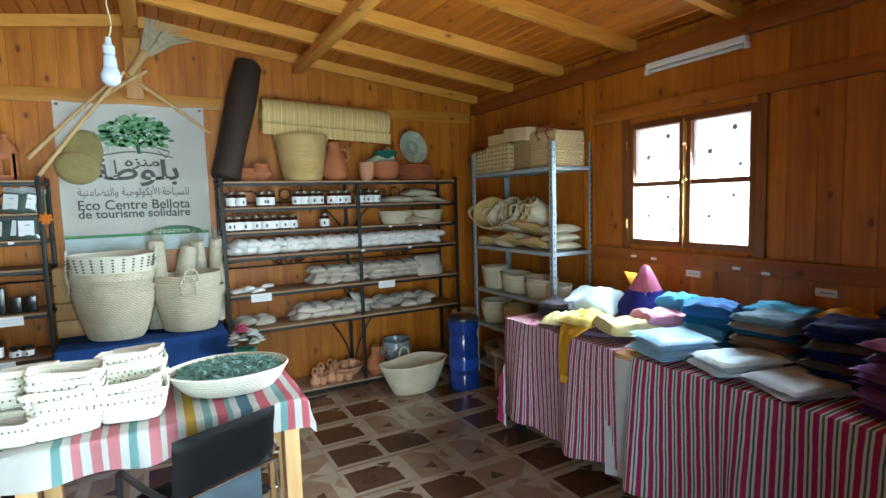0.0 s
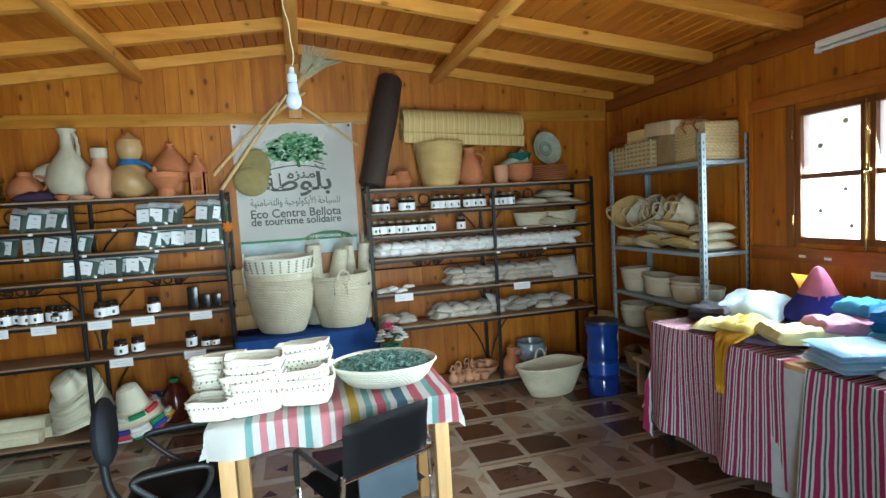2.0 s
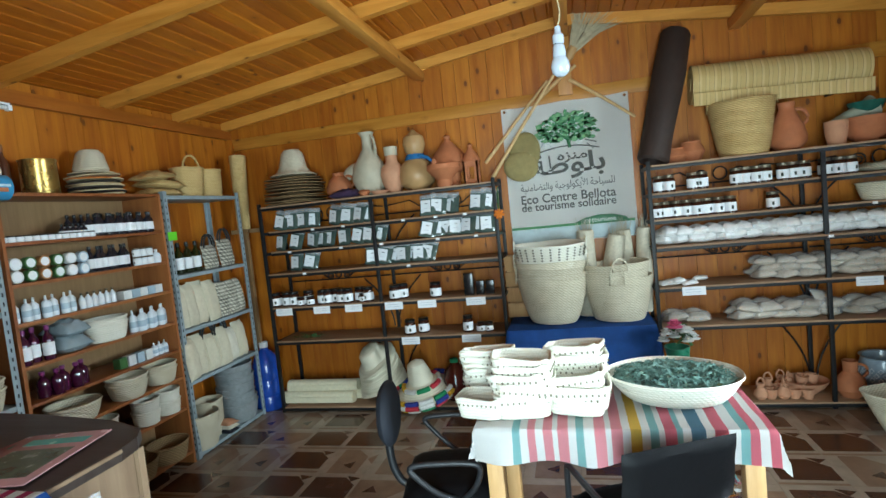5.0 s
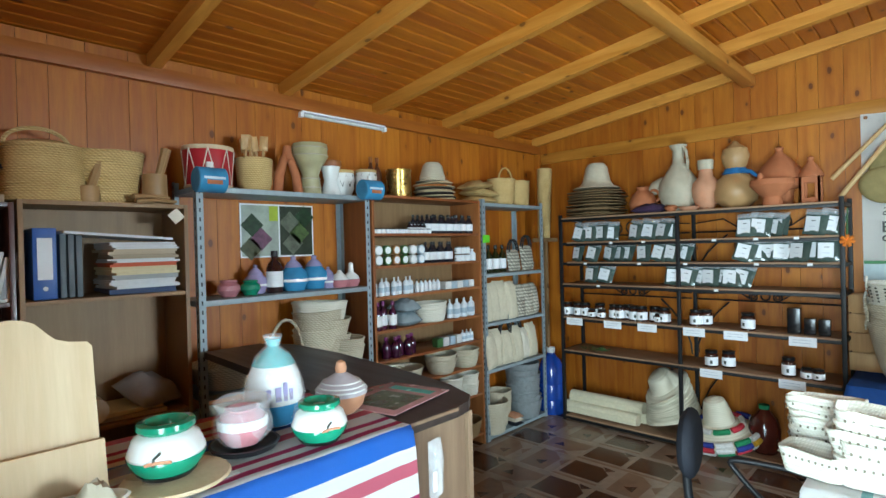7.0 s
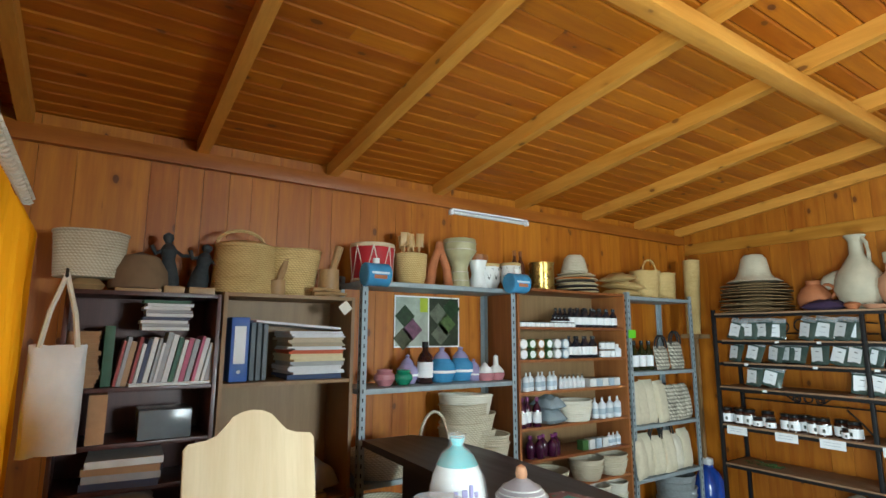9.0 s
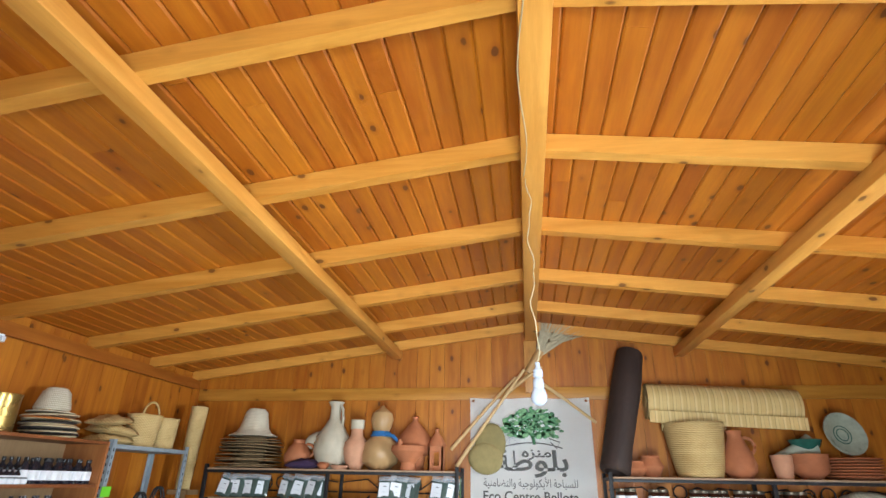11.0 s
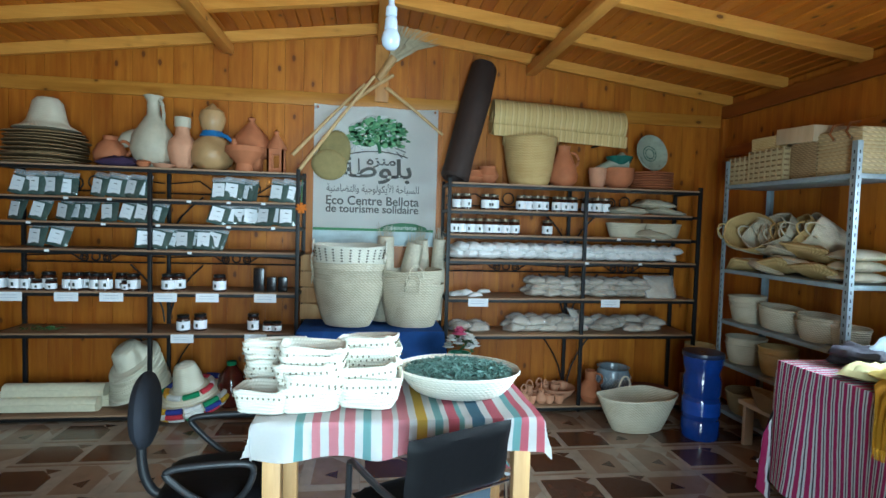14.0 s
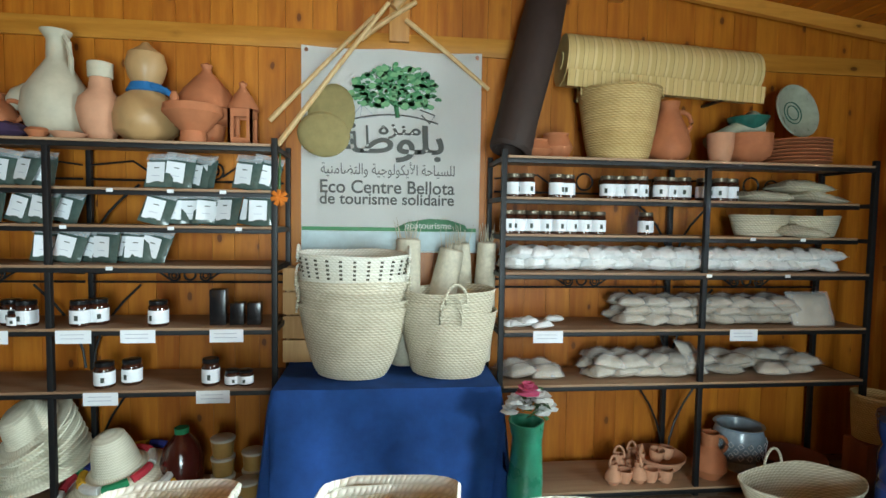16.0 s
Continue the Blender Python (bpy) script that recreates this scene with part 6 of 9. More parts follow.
solid("hook", boxes((-3.618, 1.726, 2.06, -3.60, 1.734, 2.09), (-3.618, 2.796, 2.06, -3.60, 2.804, 2.09)), STEEL, "thin hooks holding the blue tins", "hook")
# poster
p = thing("poster", "photo poster pinned to the pine wall", "poster", pose(XL + 0.004, 2.08, 1.65))
part("sheet", boxes((0, 0, 0, 0.0025, 0.53, 0.35)), PAPER, p, smooth=None)
part("dark_page", boxes((0.0026, 0.275, 0.01, 0.0034, 0.52, 0.34)), plain("dark_photo", (0.035, 0.05, 0.025), 0.35, 0, 0.6, 25), p, smooth=None)
part("pale_page", boxes((0.0026, 0.01, 0.01, 0.0034, 0.265, 0.34)), plain("pale_photo", (0.45, 0.50, 0.42), 0.35, 0, 0.4, 14), p, smooth=None)
for y_, z_, c in ((0.08, 0.21, 0), (0.14, 0.12, 1), (0.07, 0.06, 2), (0.35, 0.23, 3), (0.42, 0.16, 4), (0.37, 0.09, 3), (0.46, 0.27, 0)):
    part("photo", boxes((0.0035, -0.055, -0.055, 0.0045, 0.055, 0.055)), plain("poster_photo_%s" % "abcdefghi"[int(y_ * 17)], ((0.02, 0.06, 0.02), (0.24, 0.10, 0.17), (0.10, 0.11, 0.05), (0.18, 0.20, 0.14), (0.12, 0.2, 0.06))[c], 0.35, 0, 0.7, 30), p, smooth=None, at=pose(0, y_, z_, 45))
part("accent", boxes((0.0035, 0.20, 0.24, 0.0045, 0.262, 0.338)), plain("lime_print", (0.45, 0.55, 0.04), 0.4), p, smooth=None)
# middle steel shelf: pots and bottles
ZM = 1.432


def glazed_pot(m, mat, r=0.07, label="small round glazed clay pot"):
    d = thing("glazed_pot", label, "pot", m, "small glazed pots")
    part("body", turned([(0.001, 0), (r * 0.6, 0), (r, r * 0.6), (r * 0.95, r * 1.0), (r * 0.6, r * 1.3)], 24), mat, d)
    part("rim", turned([(r * 0.55, r * 1.28), (r * 0.75, r * 1.32), (r * 0.72, r * 1.48), (r * 0.5, r * 1.5), (r * 0.45, r * 1.3)], 24), mat, d)
    return d


glazed_pot(pose(LXF + 0.05, 1.90, ZM), GLZ_P, 0.065, "small pink and black glazed pot")
glazed_pot(pose(LXF + 0.05, 2.03, ZM), GLZ_G, 0.060, "small green and black glazed pot")
SYRUP = plain("dark_bottle_glass", (0.035, 0.012, 0.012), 0.08, 0, 0.3, 20, 0, 0.7)


def bottle(m, r, h, mat, label, group, lab=True, cap=None, name="bottle"):
    d = thing(name, label, "bottle", m, group)
    part("body", turned([(0.001, 0), (r * 0.95, 0), (r, 0.004), (r, h * 0.58), (r * 0.8, h * 0.68), (r * 0.36, h * 0.78), (r * 0.34, h * 0.88)], 16), mat, d)
    part("cap", turned([(r * 0.42, h * 0.86), (r * 0.44, h * 0.88), (r * 0.42, h), (0.001, h)], 14), cap or JARLID, d)
    if lab:
        part("paper_label", turned([(r + 0.0008, h * 0.14), (r + 0.0010, h * 0.15), (r + 0.0010, h * 0.50), (r + 0.0008, h * 0.51)], 16), PAPER, d, "white paper label")
    return d


bottle(pose(LXF + 0.03, 2.20, ZM), 0.05, 0.26, SYRUP, "dark brown syrup bottle with white label", "")
for y, r, mt in ((2.10, 0.075, GLZ_V), (2.35, 0.095, GLZ_B), (2.52, 0.095, GLZ_B), (2.60, 0.06, GLZ_V)):
    d = thing("painted_jar", "blue and violet painted pottery jar with lid", "jar", pose(LXF + jit(0.04), y, ZM), "painted pottery jars")
    part("body", turned([(0.001, 0), (r * 0.7, 0), (r, r * 0.7), (r * 0.9, r * 1.2), (r * 0.5, r * 1.6)], 26), mt, d)
    part("lid", turned([(r * 0.62, r * 1.58), (r * 0.4, r * 1.9), (r * 0.16, r * 2.1), (r * 0.2, r * 2.3), (0.001, r * 2.4)], 20), GLZ_V, d)
    part("painted_band", turned([(r * 1.005, r * 0.62), (r * 1.012, r * 0.66), (r * 1.01, r * 0.76), (r * 1.0, r * 0.8)], 26), GLZ_W, d)
for y in (2.66, 2.755):
    d = thing("incense_burner", "small striped clay tagine cruet", "tagine", pose(LXF + 0.06, y, ZM), "small clay tagines")
    part("dish", turned([(0.001, 0), (0.045, 0), (0.06, 0.03), (0.062, 0.05), (0.05, 0.05)], 22), GLZ_P, d)
    part("lid", turned([(0.06, 0.052), (0.05, 0.075), (0.02, 0.10), (0.016, 0.16 if y > 2.7 else 0.11), (0.001, 0.17 if y > 2.7 else 0.12)], 20), GLZ_W, d)
# low steel shelf: big pale baskets, basket with hoop handle
basket("palm_basket", "wide pale openwork palm basket", pose(-3.76, 1.90, 0.921), 0.15, 0.23, 0.13, PALM, 0.85, 1.0, seed=3, wob=0.06)
for k in range(5):
    basket("palm_basket", "round pale palm basket in a nested stack", pose(-3.77 + jit(0.008), 2.52 + jit(0.008), 0.921 + 0.055 * k, jit(3), jit(3), jit(40)), 0.13, 0.19, 0.20, PALM_W if k > 3 else PALM, 0.85, 1.0, seed=20 + k, group="nested pale baskets")
for k in range(2):
    basket("palm_basket", "round pale palm basket beside a stack", pose(-3.68, 2.66, 0.921 + 0.05 * k), 0.085, 0.12, 0.12, PALM, seed=28 + k, group="nested pale baskets")
d = basket("palm_basket", "small pale palm basket with hoop handle", pose(-3.72, 2.24, 0.921), 0.09, 0.125, 0.11, PALM, seed=31)
part("hoop_handle", tube(bmesh.new(), [(0, 0.115 * math.cos(radians(a)), 0.10 + 0.24 * math.sin(radians(a))) for a in range(0, 181, 15)], 0.010, 6), PALM, d)
for k in range(4):
    basket("palm_basket", "dark grey nested tub on the lower shelf", pose(-3.76, 1.88, 0.351 + 0.06 * k), 0.16, 0.21, 0.24, PALM, 0.85, 1.0, seed=35 + k, group="low shelf baskets")

# cabinet shelves
CZS = (1.796, 1.566, 1.346, 1.106, 0.891, 0.681, 0.441, 0.101)
COSW, COSB = plain("white_tube", (0.74, 0.80, 0.84), 0.3, 0, 0.08), plain("amber_vial", (0.015, 0.018, 0.028), 0.1, 0, 0.3, 20, 0, 0.7)
PURP, CAPP = plain("purple_liquid", (0.055, 0.006, 0.030), 0.1, 0, 0.3, 20, 0, 0.7), plain("purple_cap", (0.22, 0.03, 0.16), 0.35)
CX = -3.70


def vial_jar(m):
    return jar(m, 0.021, 0.036, COSW, JARLID, "tiny white cosmetic jar with dark lid", "tiny cosmetic jars")


series(vial_jar, [pose(CX + 0.03, 2.90 + 0.046 * k, CZS[0]) for k in range(13)])
series(lambda m: bottle(m, 0.018, 0.09, COSB, "small dark glass dropper vial", "small dropper vials"), [pose(CX, 3.28 + 0.038 * k, CZS[0]) for k in range(5)])
series(lambda m: bottle(m, 0.024, 0.15, COSB, "dark oil vial with white label", "dark oil vials"), [pose(CX + 0.02 * (k % 2), 3.47 + 0.042 * k, CZS[0]) for k in range(13)] + [pose(CX - 0.09, 3.40 + 0.05 * k, CZS[0]) for k in range(11)])
SOAPS = [plain("soap_box_" + n, c, 0.4) for n, c in (("white", (0.78, 0.80, 0.78)), ("green", (0.06, 0.16, 0.05)), ("orange", (0.45, 0.22, 0.08)), ("paleblue", (0.45, 0.58, 0.68)))]
for k in range(6):
    for lv in range(2):
        d = thing("soap_tin", "round soap tin standing on its edge", "tin", pose(CX + 0.04, 2.93 + 0.083 * k, CZS[1] + 0.036 + 0.072 * lv, 0, 90, 0), "soap tins")
        part("tin", turned([(0.001, -0.02), (0.034, -0.02), (0.035, -0.017), (0.035, 0.017), (0.034, 0.02), (0.001, 0.02)], 18), SOAPS[(0, 1, 2, 1, 0, 3)[k]], d)
        part("paper_label", turned([(0.001, 0.0202), (0.026, 0.0202), (0.026, 0.0206), (0.001, 0.0208)], 16), PAPER, d)
series(lambda m: bottle(m, 0.026, 0.165, COSB, "dark oil bottle with pale blue label", "dark oil bottles"), [pose(CX + 0.02 * (k % 2), 3.44 + 0.046 * k, CZS[1]) for k in range(7)])
series(lambda m: jar(m, 0.026, 0.06, COSW, GOLDLID, "small white cream jar with gold lid", "cream jars"), [pose(CX + 0.03, 3.78 + 0.058 * (k % 3), CZS[1] + 0.062 * (k // 3)) for k in range(6)])
series(lambda m: bottle(m, 0.030, 0.10, COSW, "stout white plastic cream pot", "white cream pots", True, WHITE), [pose(CX + 0.03, 3.96, CZS[1])])


def tube_pack(m, r=0.026, h=0.135, label="white lotion tube with pale blue print"):
    d = thing("lotion_tube", label, "bottle", m, "lotion tubes")
    part("body", turned([(0.001, 0), (r * 0.9, 0), (r, 0.01), (r * 0.96, h * 0.62), (r * 0.6, h * 0.72), (r * 0.28, h * 0.76), (r * 0.22, h * 0.95), (0.001, h * 0.96)], 14), COSW, d)
    part("print_band", turned([(r * 1.01, h * 0.2), (r * 1.015, h * 0.22), (r * 1.0, h * 0.45), (r * 0.99, h * 0.46)], 14), SOAPS[3], d)
    return d


series(tube_pack, [pose(CX + 0.02 * (k % 2), 2.92 + 0.058 * k, CZS[2]) for k in range(7)])
series(lambda m: bottle(m, 0.018, 0.10, COSW, "small white dropper with gold cap", "white droppers", True, GOLDLID), [pose(CX, 3.34 + 0.046 * k, CZS[2]) for k in range(6)])
for k in range(5):
    solid("soap_box", boxes((-0.035, -0.033, 0, 0.035, 0.033, 0.06), bevel=0.002), SOAPS[3] if k % 2 else SOAPS[0], "small pale blue and white soap carton", "box", pose(CX, 3.66 + 0.07 * k, CZS[2], 0, 0, jit(4)), "soap cartons")
series(lambda m: bottle(m, 0.030, 0.20, PURP, "purple syrup bottle with white label", "purple bottles", True, CAPP), [pose(CX + 0.03, 2.925, CZS[3]), pose(CX, 3.0, CZS[3]), pose(CX + 0.04, 3.055, CZS[3])])
d = thing("wrapped_parcel", "grey-blue parcel wrapped in plastic", "parcel", pose(CX, 3.20, CZS[3]))
part("body", cushion(bmesh.new(), 0.20, 0.20, 0.11, 5, 0.4), plain("grey_wrap", (0.30, 0.38, 0.42), 0.25, 0, 0.3, 8, 0.4, 0.6), d)
part("upper_body", cushion(bmesh.new(), 0.19, 0.19, 0.09, 8, 0.5, m=pose(0, 0, 0.10, 0, 4, 10)), bpy.data.materials["grey_wrap"], d)
for k in range(2):
    basket("palm_basket", "small white palm basket on the cabinet shelf", pose(CX, 3.48, CZS[3] + 0.035 * k), 0.095, 0.12, 0.11, PALM_W, 0.9, 1.2, seed=40 + k, group="cabinet baskets")
series(lambda m: tube_pack(m, 0.028, 0.16, "white spray bottle with pale print"), [pose(CX + 0.03 * (k % 2), 3.70 + 0.045 * k, CZS[3]) for k in range(7)])
series(lambda m: bottle(m, 0.034, 0.15, PURP, "squat purple glass syrup bottle", "squat purple bottles", False, CAPP), [pose(CX + 0.03 * (k % 2), 3.02 + 0.062 * k, CZS[4]) for k in range(5)])
for k in range(4):
    solid("soap_box", boxes((-0.03, -0.03, 0, 0.03, 0.03, 0.07), bevel=0.002), SOAPS[(1, 0, 3, 0)[k]], "small carton on the cabinet shelf", "box", pose(CX, 3.55 + 0.075 * k, CZS[4]), "soap cartons")
series(lambda m: tube_pack(m, 0.025, 0.10, "short white plastic lotion tube"), [pose(CX, 3.85 + 0.05 * k, CZS[4]) for k in range(3)])
for y, r, k in ((3.18, 0.15, 0), (3.58, 0.13, 1), (3.58, 0.13, 2), (3.87, 0.12, 3), (3.87, 0.12, 4)):
    basket("palm_bowl", "grey-green palm bowl on the cabinet shelf", pose(CX, y, CZS[5] + 0.035 * (k in (2, 4))), r * 0.7, r, 0.11, PALM, 0.95, 1.0, seed=50 + k, group="cabinet bowls")
for y, k in ((3.70, 0), (3.70, 1), (3.90, 2), (3.90, 3), (3.35, 4), (3.35, 5)):
    basket("palm_basket", "small pale palm basket low in the cabinet", pose(CX, y, CZS[6] + 0.075 * (k % 2)), 0.075, 0.09, 0.10, PALM_W, seed=60 + k, group="low cabinet baskets")
for y in (3.2, 3.55, 3.85):
    basket("palm_bowl", "brown wicker bowl at the cabinet's foot", pose(CX, y, CZS[7]), 0.11, 0.15, 0.13, PALM_B, 0.9, 1.0, seed=70 + y, group="brown bowls")
# on top of the cabinet
for y in (3.04, 3.10):
    bottle(pose(-3.85, y, 2.073), 0.033, 0.30, plain("brown_bottle", (0.10, 0.03, 0.012), 0.3) if y < 3.05 else bpy.data.materials["brown_bottle"], "tall dark brown wooden bottle", "tall brown bottles", False, CABWOOD)
d = thing("brass_canister", "hammered brass canister with dark frame", "canister", pose(LXF, 3.27, 2.073))
part("body", turned([(0.001, 0), (0.095, 0), (0.098, 0.01), (0.095, 0.20), (0.10, 0.215), (0.09, 0.215)], 28), plain("brass", (0.62, 0.40, 0.12), 0.28, 0.9, 0.35, 9, 0.4), d)
solid("photo_frame", boxes((-0.012, -0.09, 0, 0.012, 0.09, 0.22), bevel=0.003), CABWOOD, "dark wooden frame behind the canister", "frame", pose(-3.92, 3.40, 2.073, 0, -10, 0))
FANM = [plain("fan_straw", (0.62, 0.50, 0.30), 0.85), plain("fan_dark", (0.045, 0.035, 0.03), 0.85), plain("fan_orange", (0.62, 0.22, 0.05), 0.85)]
for k in range(10):
    solid("woven_disc", turned([(0.001, 0), (0.16 + 0.004 * (k % 3), 0.0), (0.165, 0.007), (0.15, 0.013), (0.001, 0.012)], 30, wob=0.06), FANM[(0, 1, 0, 1, 0, 0, 1, 0, 2, 0)[k]], "flat woven straw disc in a stack", "mat", pose(LXF + jit(0.02), 3.66 + jit(0.02), 2.073 + 0.014 * k, jit(3), jit(3), jit(90)), "stacked woven discs")
straw_hat(pose(LXF, 3.64, 2.22), 0.14, 0.095, 0.13, PALM, "cream straw hat on woven discs", 0.03)
# second steel unit, top and shelves
soft_basket(pose(-3.80, 4.20, 2.062, 0, 0, 90), 3, PALM_Y)
soft_basket(pose(-3.80, 4.24, 2.13, 0, 4, 80), 5, PALM_Y)
soft_basket(pose(-3.80, 4.18, 2.195, 0, -6, 100), 6, PALM_Y)
d = basket("palm_basket", "upright golden palm basket with handle", pose(-3.80, 4.56, 2.062), 0.10, 0.14, 0.24, PALM_Y, 0.9, 1.0, seed=80)
part("hoop_handle", tube(bmesh.new(), [(0.05, 0.10 * math.cos(radians(a)), 0.23 + 0.12 * math.sin(radians(a))) for a in range(0, 181, 15)], 0.009, 6), PALM_Y, d)
basket("palm_basket", "straight golden plaited palm basket", pose(-3.80, 4.83, 2.062), 0.10, 0.115, 0.24, PALM_Y, 0.9, 1.0, seed=81)
solid("reed_sheaf", tube(bmesh.new(), [(0, 0, 0), (0.01, 0.02, 0.7)], 0.06, 12, 0.075), PALM_Y, "upright bundle of golden reeds", "bundle", pose(-3.72, 5.14, 1.75))
solid("ledge", boxes((-3.80, 5.05, 1.71, -3.62, 5.24, 1.748)), OAK, "small wooden ledge between the shelves", "shelf")
solid("prop", boxes((-3.73, 5.12, 0, -3.69, 5.16, 1.709)), OAK, "thin wooden prop under the ledge", "post")
OIL = plain("olive_oil_glass", (0.020, 0.024, 0.006), 0.08, 0, 0.3, 20, 0, 0.7)
series(lambda m: bottle(m, 0.036, 0.25, OIL, "dark glass olive oil bottle", "olive oil bottles", True), [pose(-3.72, 4.14 + 0.10 * k, 1.442) for k in range(4)])
solid("green_tag", boxes((-0.002, -0.045, -0.03, 0.002, 0.045, 0.035)), plain("neon_green", (0.16, 0.72, 0.03), 0.5), "neon green paper tag on the steel post", "tag", pose(-3.618, 4.09, 1.745))


def tote(m, w, h, mat, label, straps=True, t=0.06):
    d = thing("cloth_bag", label, "bag", m, "cloth tote bags")
    part("body", cushion(bmesh.new(), h, w, t, R5.randint(0, 50), 0.25, 8, pose(0, 0, h / 2, 0, 82, 0), 4.0), mat, d)
    if straps:
        for s in (-1, 1):
            part("strap", tube(bmesh.new(), [(0.02 + s * 0.012, 0.07 * math.cos(radians(a)), h * 0.92 + 0.11 * math.sin(radians(a))) for a in range(0, 181, 20)], 0.008, 5), INKB, d, "dark strap")
    return d


INKB = plain("black_strap", (0.03, 0.03, 0.03), 0.8)
CANVAS = plain("cream_canvas", (0.66, 0.60, 0.45), 0.9, 0, 0.15, 40, 0.25)
DOTTED = weave("checked_canvas", (0.05, 0.045, 0.04), (0.72, 0.68, 0.55), 0.03, 14, 0.9)
tote(pose(-3.70, 4.55, 1.442), 0.17, 0.20, DOTTED, "cream tote with dark pattern and straps")
tote(pose(-3.70, 4.76, 1.442), 0.18, 0.24, DOTTED, "patterned tote bag with black straps")
for y, h in ((4.11, 0.31), (4.21, 0.34), (4.32, 0.35), (4.43, 0.34)):
    tote(pose(-3.68 + jit(0.03), y + 0.02, 1.017, 0, 0, jit(12)), 0.15, h, CANVAS, "plain cream canvas bag standing on the shelf", False)
for y in (4.60, 4.72, 4.84):
    tote(pose(-3.68 + jit(0.02), y, 1.017, 0, 0, jit(12)), 0.13, 0.30, DOTTED, "cream canvas bag with dark check", False)
for y, h in ((4.12, 0.32), (4.25, 0.33), (4.38, 0.30), (4.52, 0.33), (4.66, 0.29), (4.80, 0.32)):
    tote(pose(-3.68 + jit(0.03), y, 0.612, 0, 0, jit(12)), 0.15, h, CANVAS if y != 4.66 else LINEN, "plain cream canvas bag on the lower shelf", y in (4.38, 4.52), 0.07)
basket("palm_basket", "grey-brown palm basket on the bottom shelf", pose(-3.70, 4.20, 0.042), 0.12, 0.16, 0.27, PALM, 0.9, 1.0, seed=90)
basket("palm_basket", "pale palm basket leaning on the bottom shelf", pose(-3.78, 4.42, 0.042, 0, 0, 0), 0.10, 0.12, 0.30, PALM, 0.9, 1.0, seed=91)
GREYST = plain("grey_plaited_tub", (0.26, 0.29, 0.30), 0.6, 0, 0.3, 30, 0.4)
for k in range(8):
    basket("plaited_tub", "blue-grey plaited tub in a tall stack", pose(-3.74 + jit(0.01), 4.74 + jit(0.01), 0.042 + 0.05 * k, jit(3), jit(3), jit(30)), 0.13, 0.165, 0.16, GREYST, 0.95, 1.0, seed=92 + k, group="stacked grey tubs")
for k in range(3):
    solid("folded_cloth", cushion(bmesh.new(), 0.16, 0.12, 0.04, k, 0.4), [NAVYCLOTH, LINEN, CLAY_L][k], "folded cloth on the bottom shelf", "cloth", pose(-3.66, 4.47, 0.042 + 0.034 * k, 0, 0, jit(20)))
BLUEBAG = plain("blue_plastic_bag", (0.015, 0.075, 0.42), 0.2, 0, 0.4, 7, 0.5, 0.7)
d = thing("water_bottle", "big blue plastic water bottle in the corner", "bottle", pose(-3.66, 5.12, 0.0))
part("body", turned([(0.001, 0), (0.12, 0), (0.13, 0.02), (0.13, 0.12), (0.122, 0.14), (0.13, 0.16), (0.13, 0.28), (0.122, 0.30), (0.13, 0.32), (0.13, 0.44), (0.09, 0.53), (0.04, 0.58), (0.04, 0.62)], 26), BLUEBAG, d)
part("cap", turned([(0.042, 0.60), (0.044, 0.61), (0.042, 0.65), (0.001, 0.612)], 18), WHITE, d)

# ---- oak bookcase contents ----
d = thing("ring_binder", "blue lever-arch binder with white spine label", "binder", pose(-3.83, 1.035, 1.497))
part("cover", boxes((-0.13, -0.045, 0, 0.15, 0.045, 0.325), bevel=0.004), plain("blue_card", (0.012, 0.085, 0.36), 0.4), d)
part("spine_label", boxes((0.1502, -0.028, 0.09, 0.1515, 0.028, 0.28)), PAPER, d, smooth=None)
part("finger_hole", turned([(0.001, 0), (0.010, 0), (0.010, 0.0015), (0.001, 0.0016)], 14, m=pose(0.1502, 0, 0.05, 0, 90, 0)), PAPER, d)
for k in range(3):
    solid("file_folder", boxes((-0.14, -0.012, 0, 0.12, 0.012, 0.30), bevel=0.002), plain("grey_file_%s" % "abc"[k], (0.10, 0.12, 0.13), 0.5), "grey cardboard file standing in the bookcase", "folder", pose(-3.84, 1.11 + 0.032 * k, 1.497, 0, 0, 0), "grey files")
PCOL = ((0.70, 0.72, 0.74), (0.70, 0.72, 0.74), (0.55, 0.45, 0.32), (0.42, 0.35, 0.25), (0.72, 0.74, 0.76), (0.62, 0.13, 0.06), (0.70, 0.60, 0.35), (0.72, 0.64, 0.40), (0.40, 0.42, 0.43), (0.72, 0.74, 0.76), (0.72, 0.74, 0.76), (0.05, 0.08, 0.16))
PM = [plain("paper_pile_%s" % "abcdefghijkl"[i], c, 0.75, 0, 0.15, 30) for i, c in enumerate(PCOL)]
z = 1.497
for k in range(22):
    h = R5.uniform(0.006, 0.016)
    solid("paper_sheaf", boxes((-0.15, -0.15, 0, 0.15, 0.15, h), bevel=0.001), PM[11 - (k * 12 // 22)], "sheaf of papers in a tall pile", "paper", pose(-3.81 + jit(0.012), 1.44 + jit(0.012), z, 0, 0, jit(5)), "paper pile", smooth=None)
    z += h + 0.0005
solid("paper_sheaf", boxes((-0.14, -0.24, 0, 0.14, 0.24, 0.012)), PM[0], "long white folder laid over files and papers", "paper", pose(-3.80, 1.33, 1.78, -4, 0, 4), smooth=None)
for k, (y, z_, w) in enumerate(((1.10, 0.887, 0.26), (1.38, 0.887, 0.30), (1.36, 0.910, 0.28))):
    solid("paper_sheaf", boxes((-0.13, -w / 2, 0, 0.13, w / 2, 0.02)), PM[k * 3], "papers lying on the low shelf", "paper", pose(-3.79, y, z_, 0, 0, jit(8)), "low shelf papers", smooth=None)
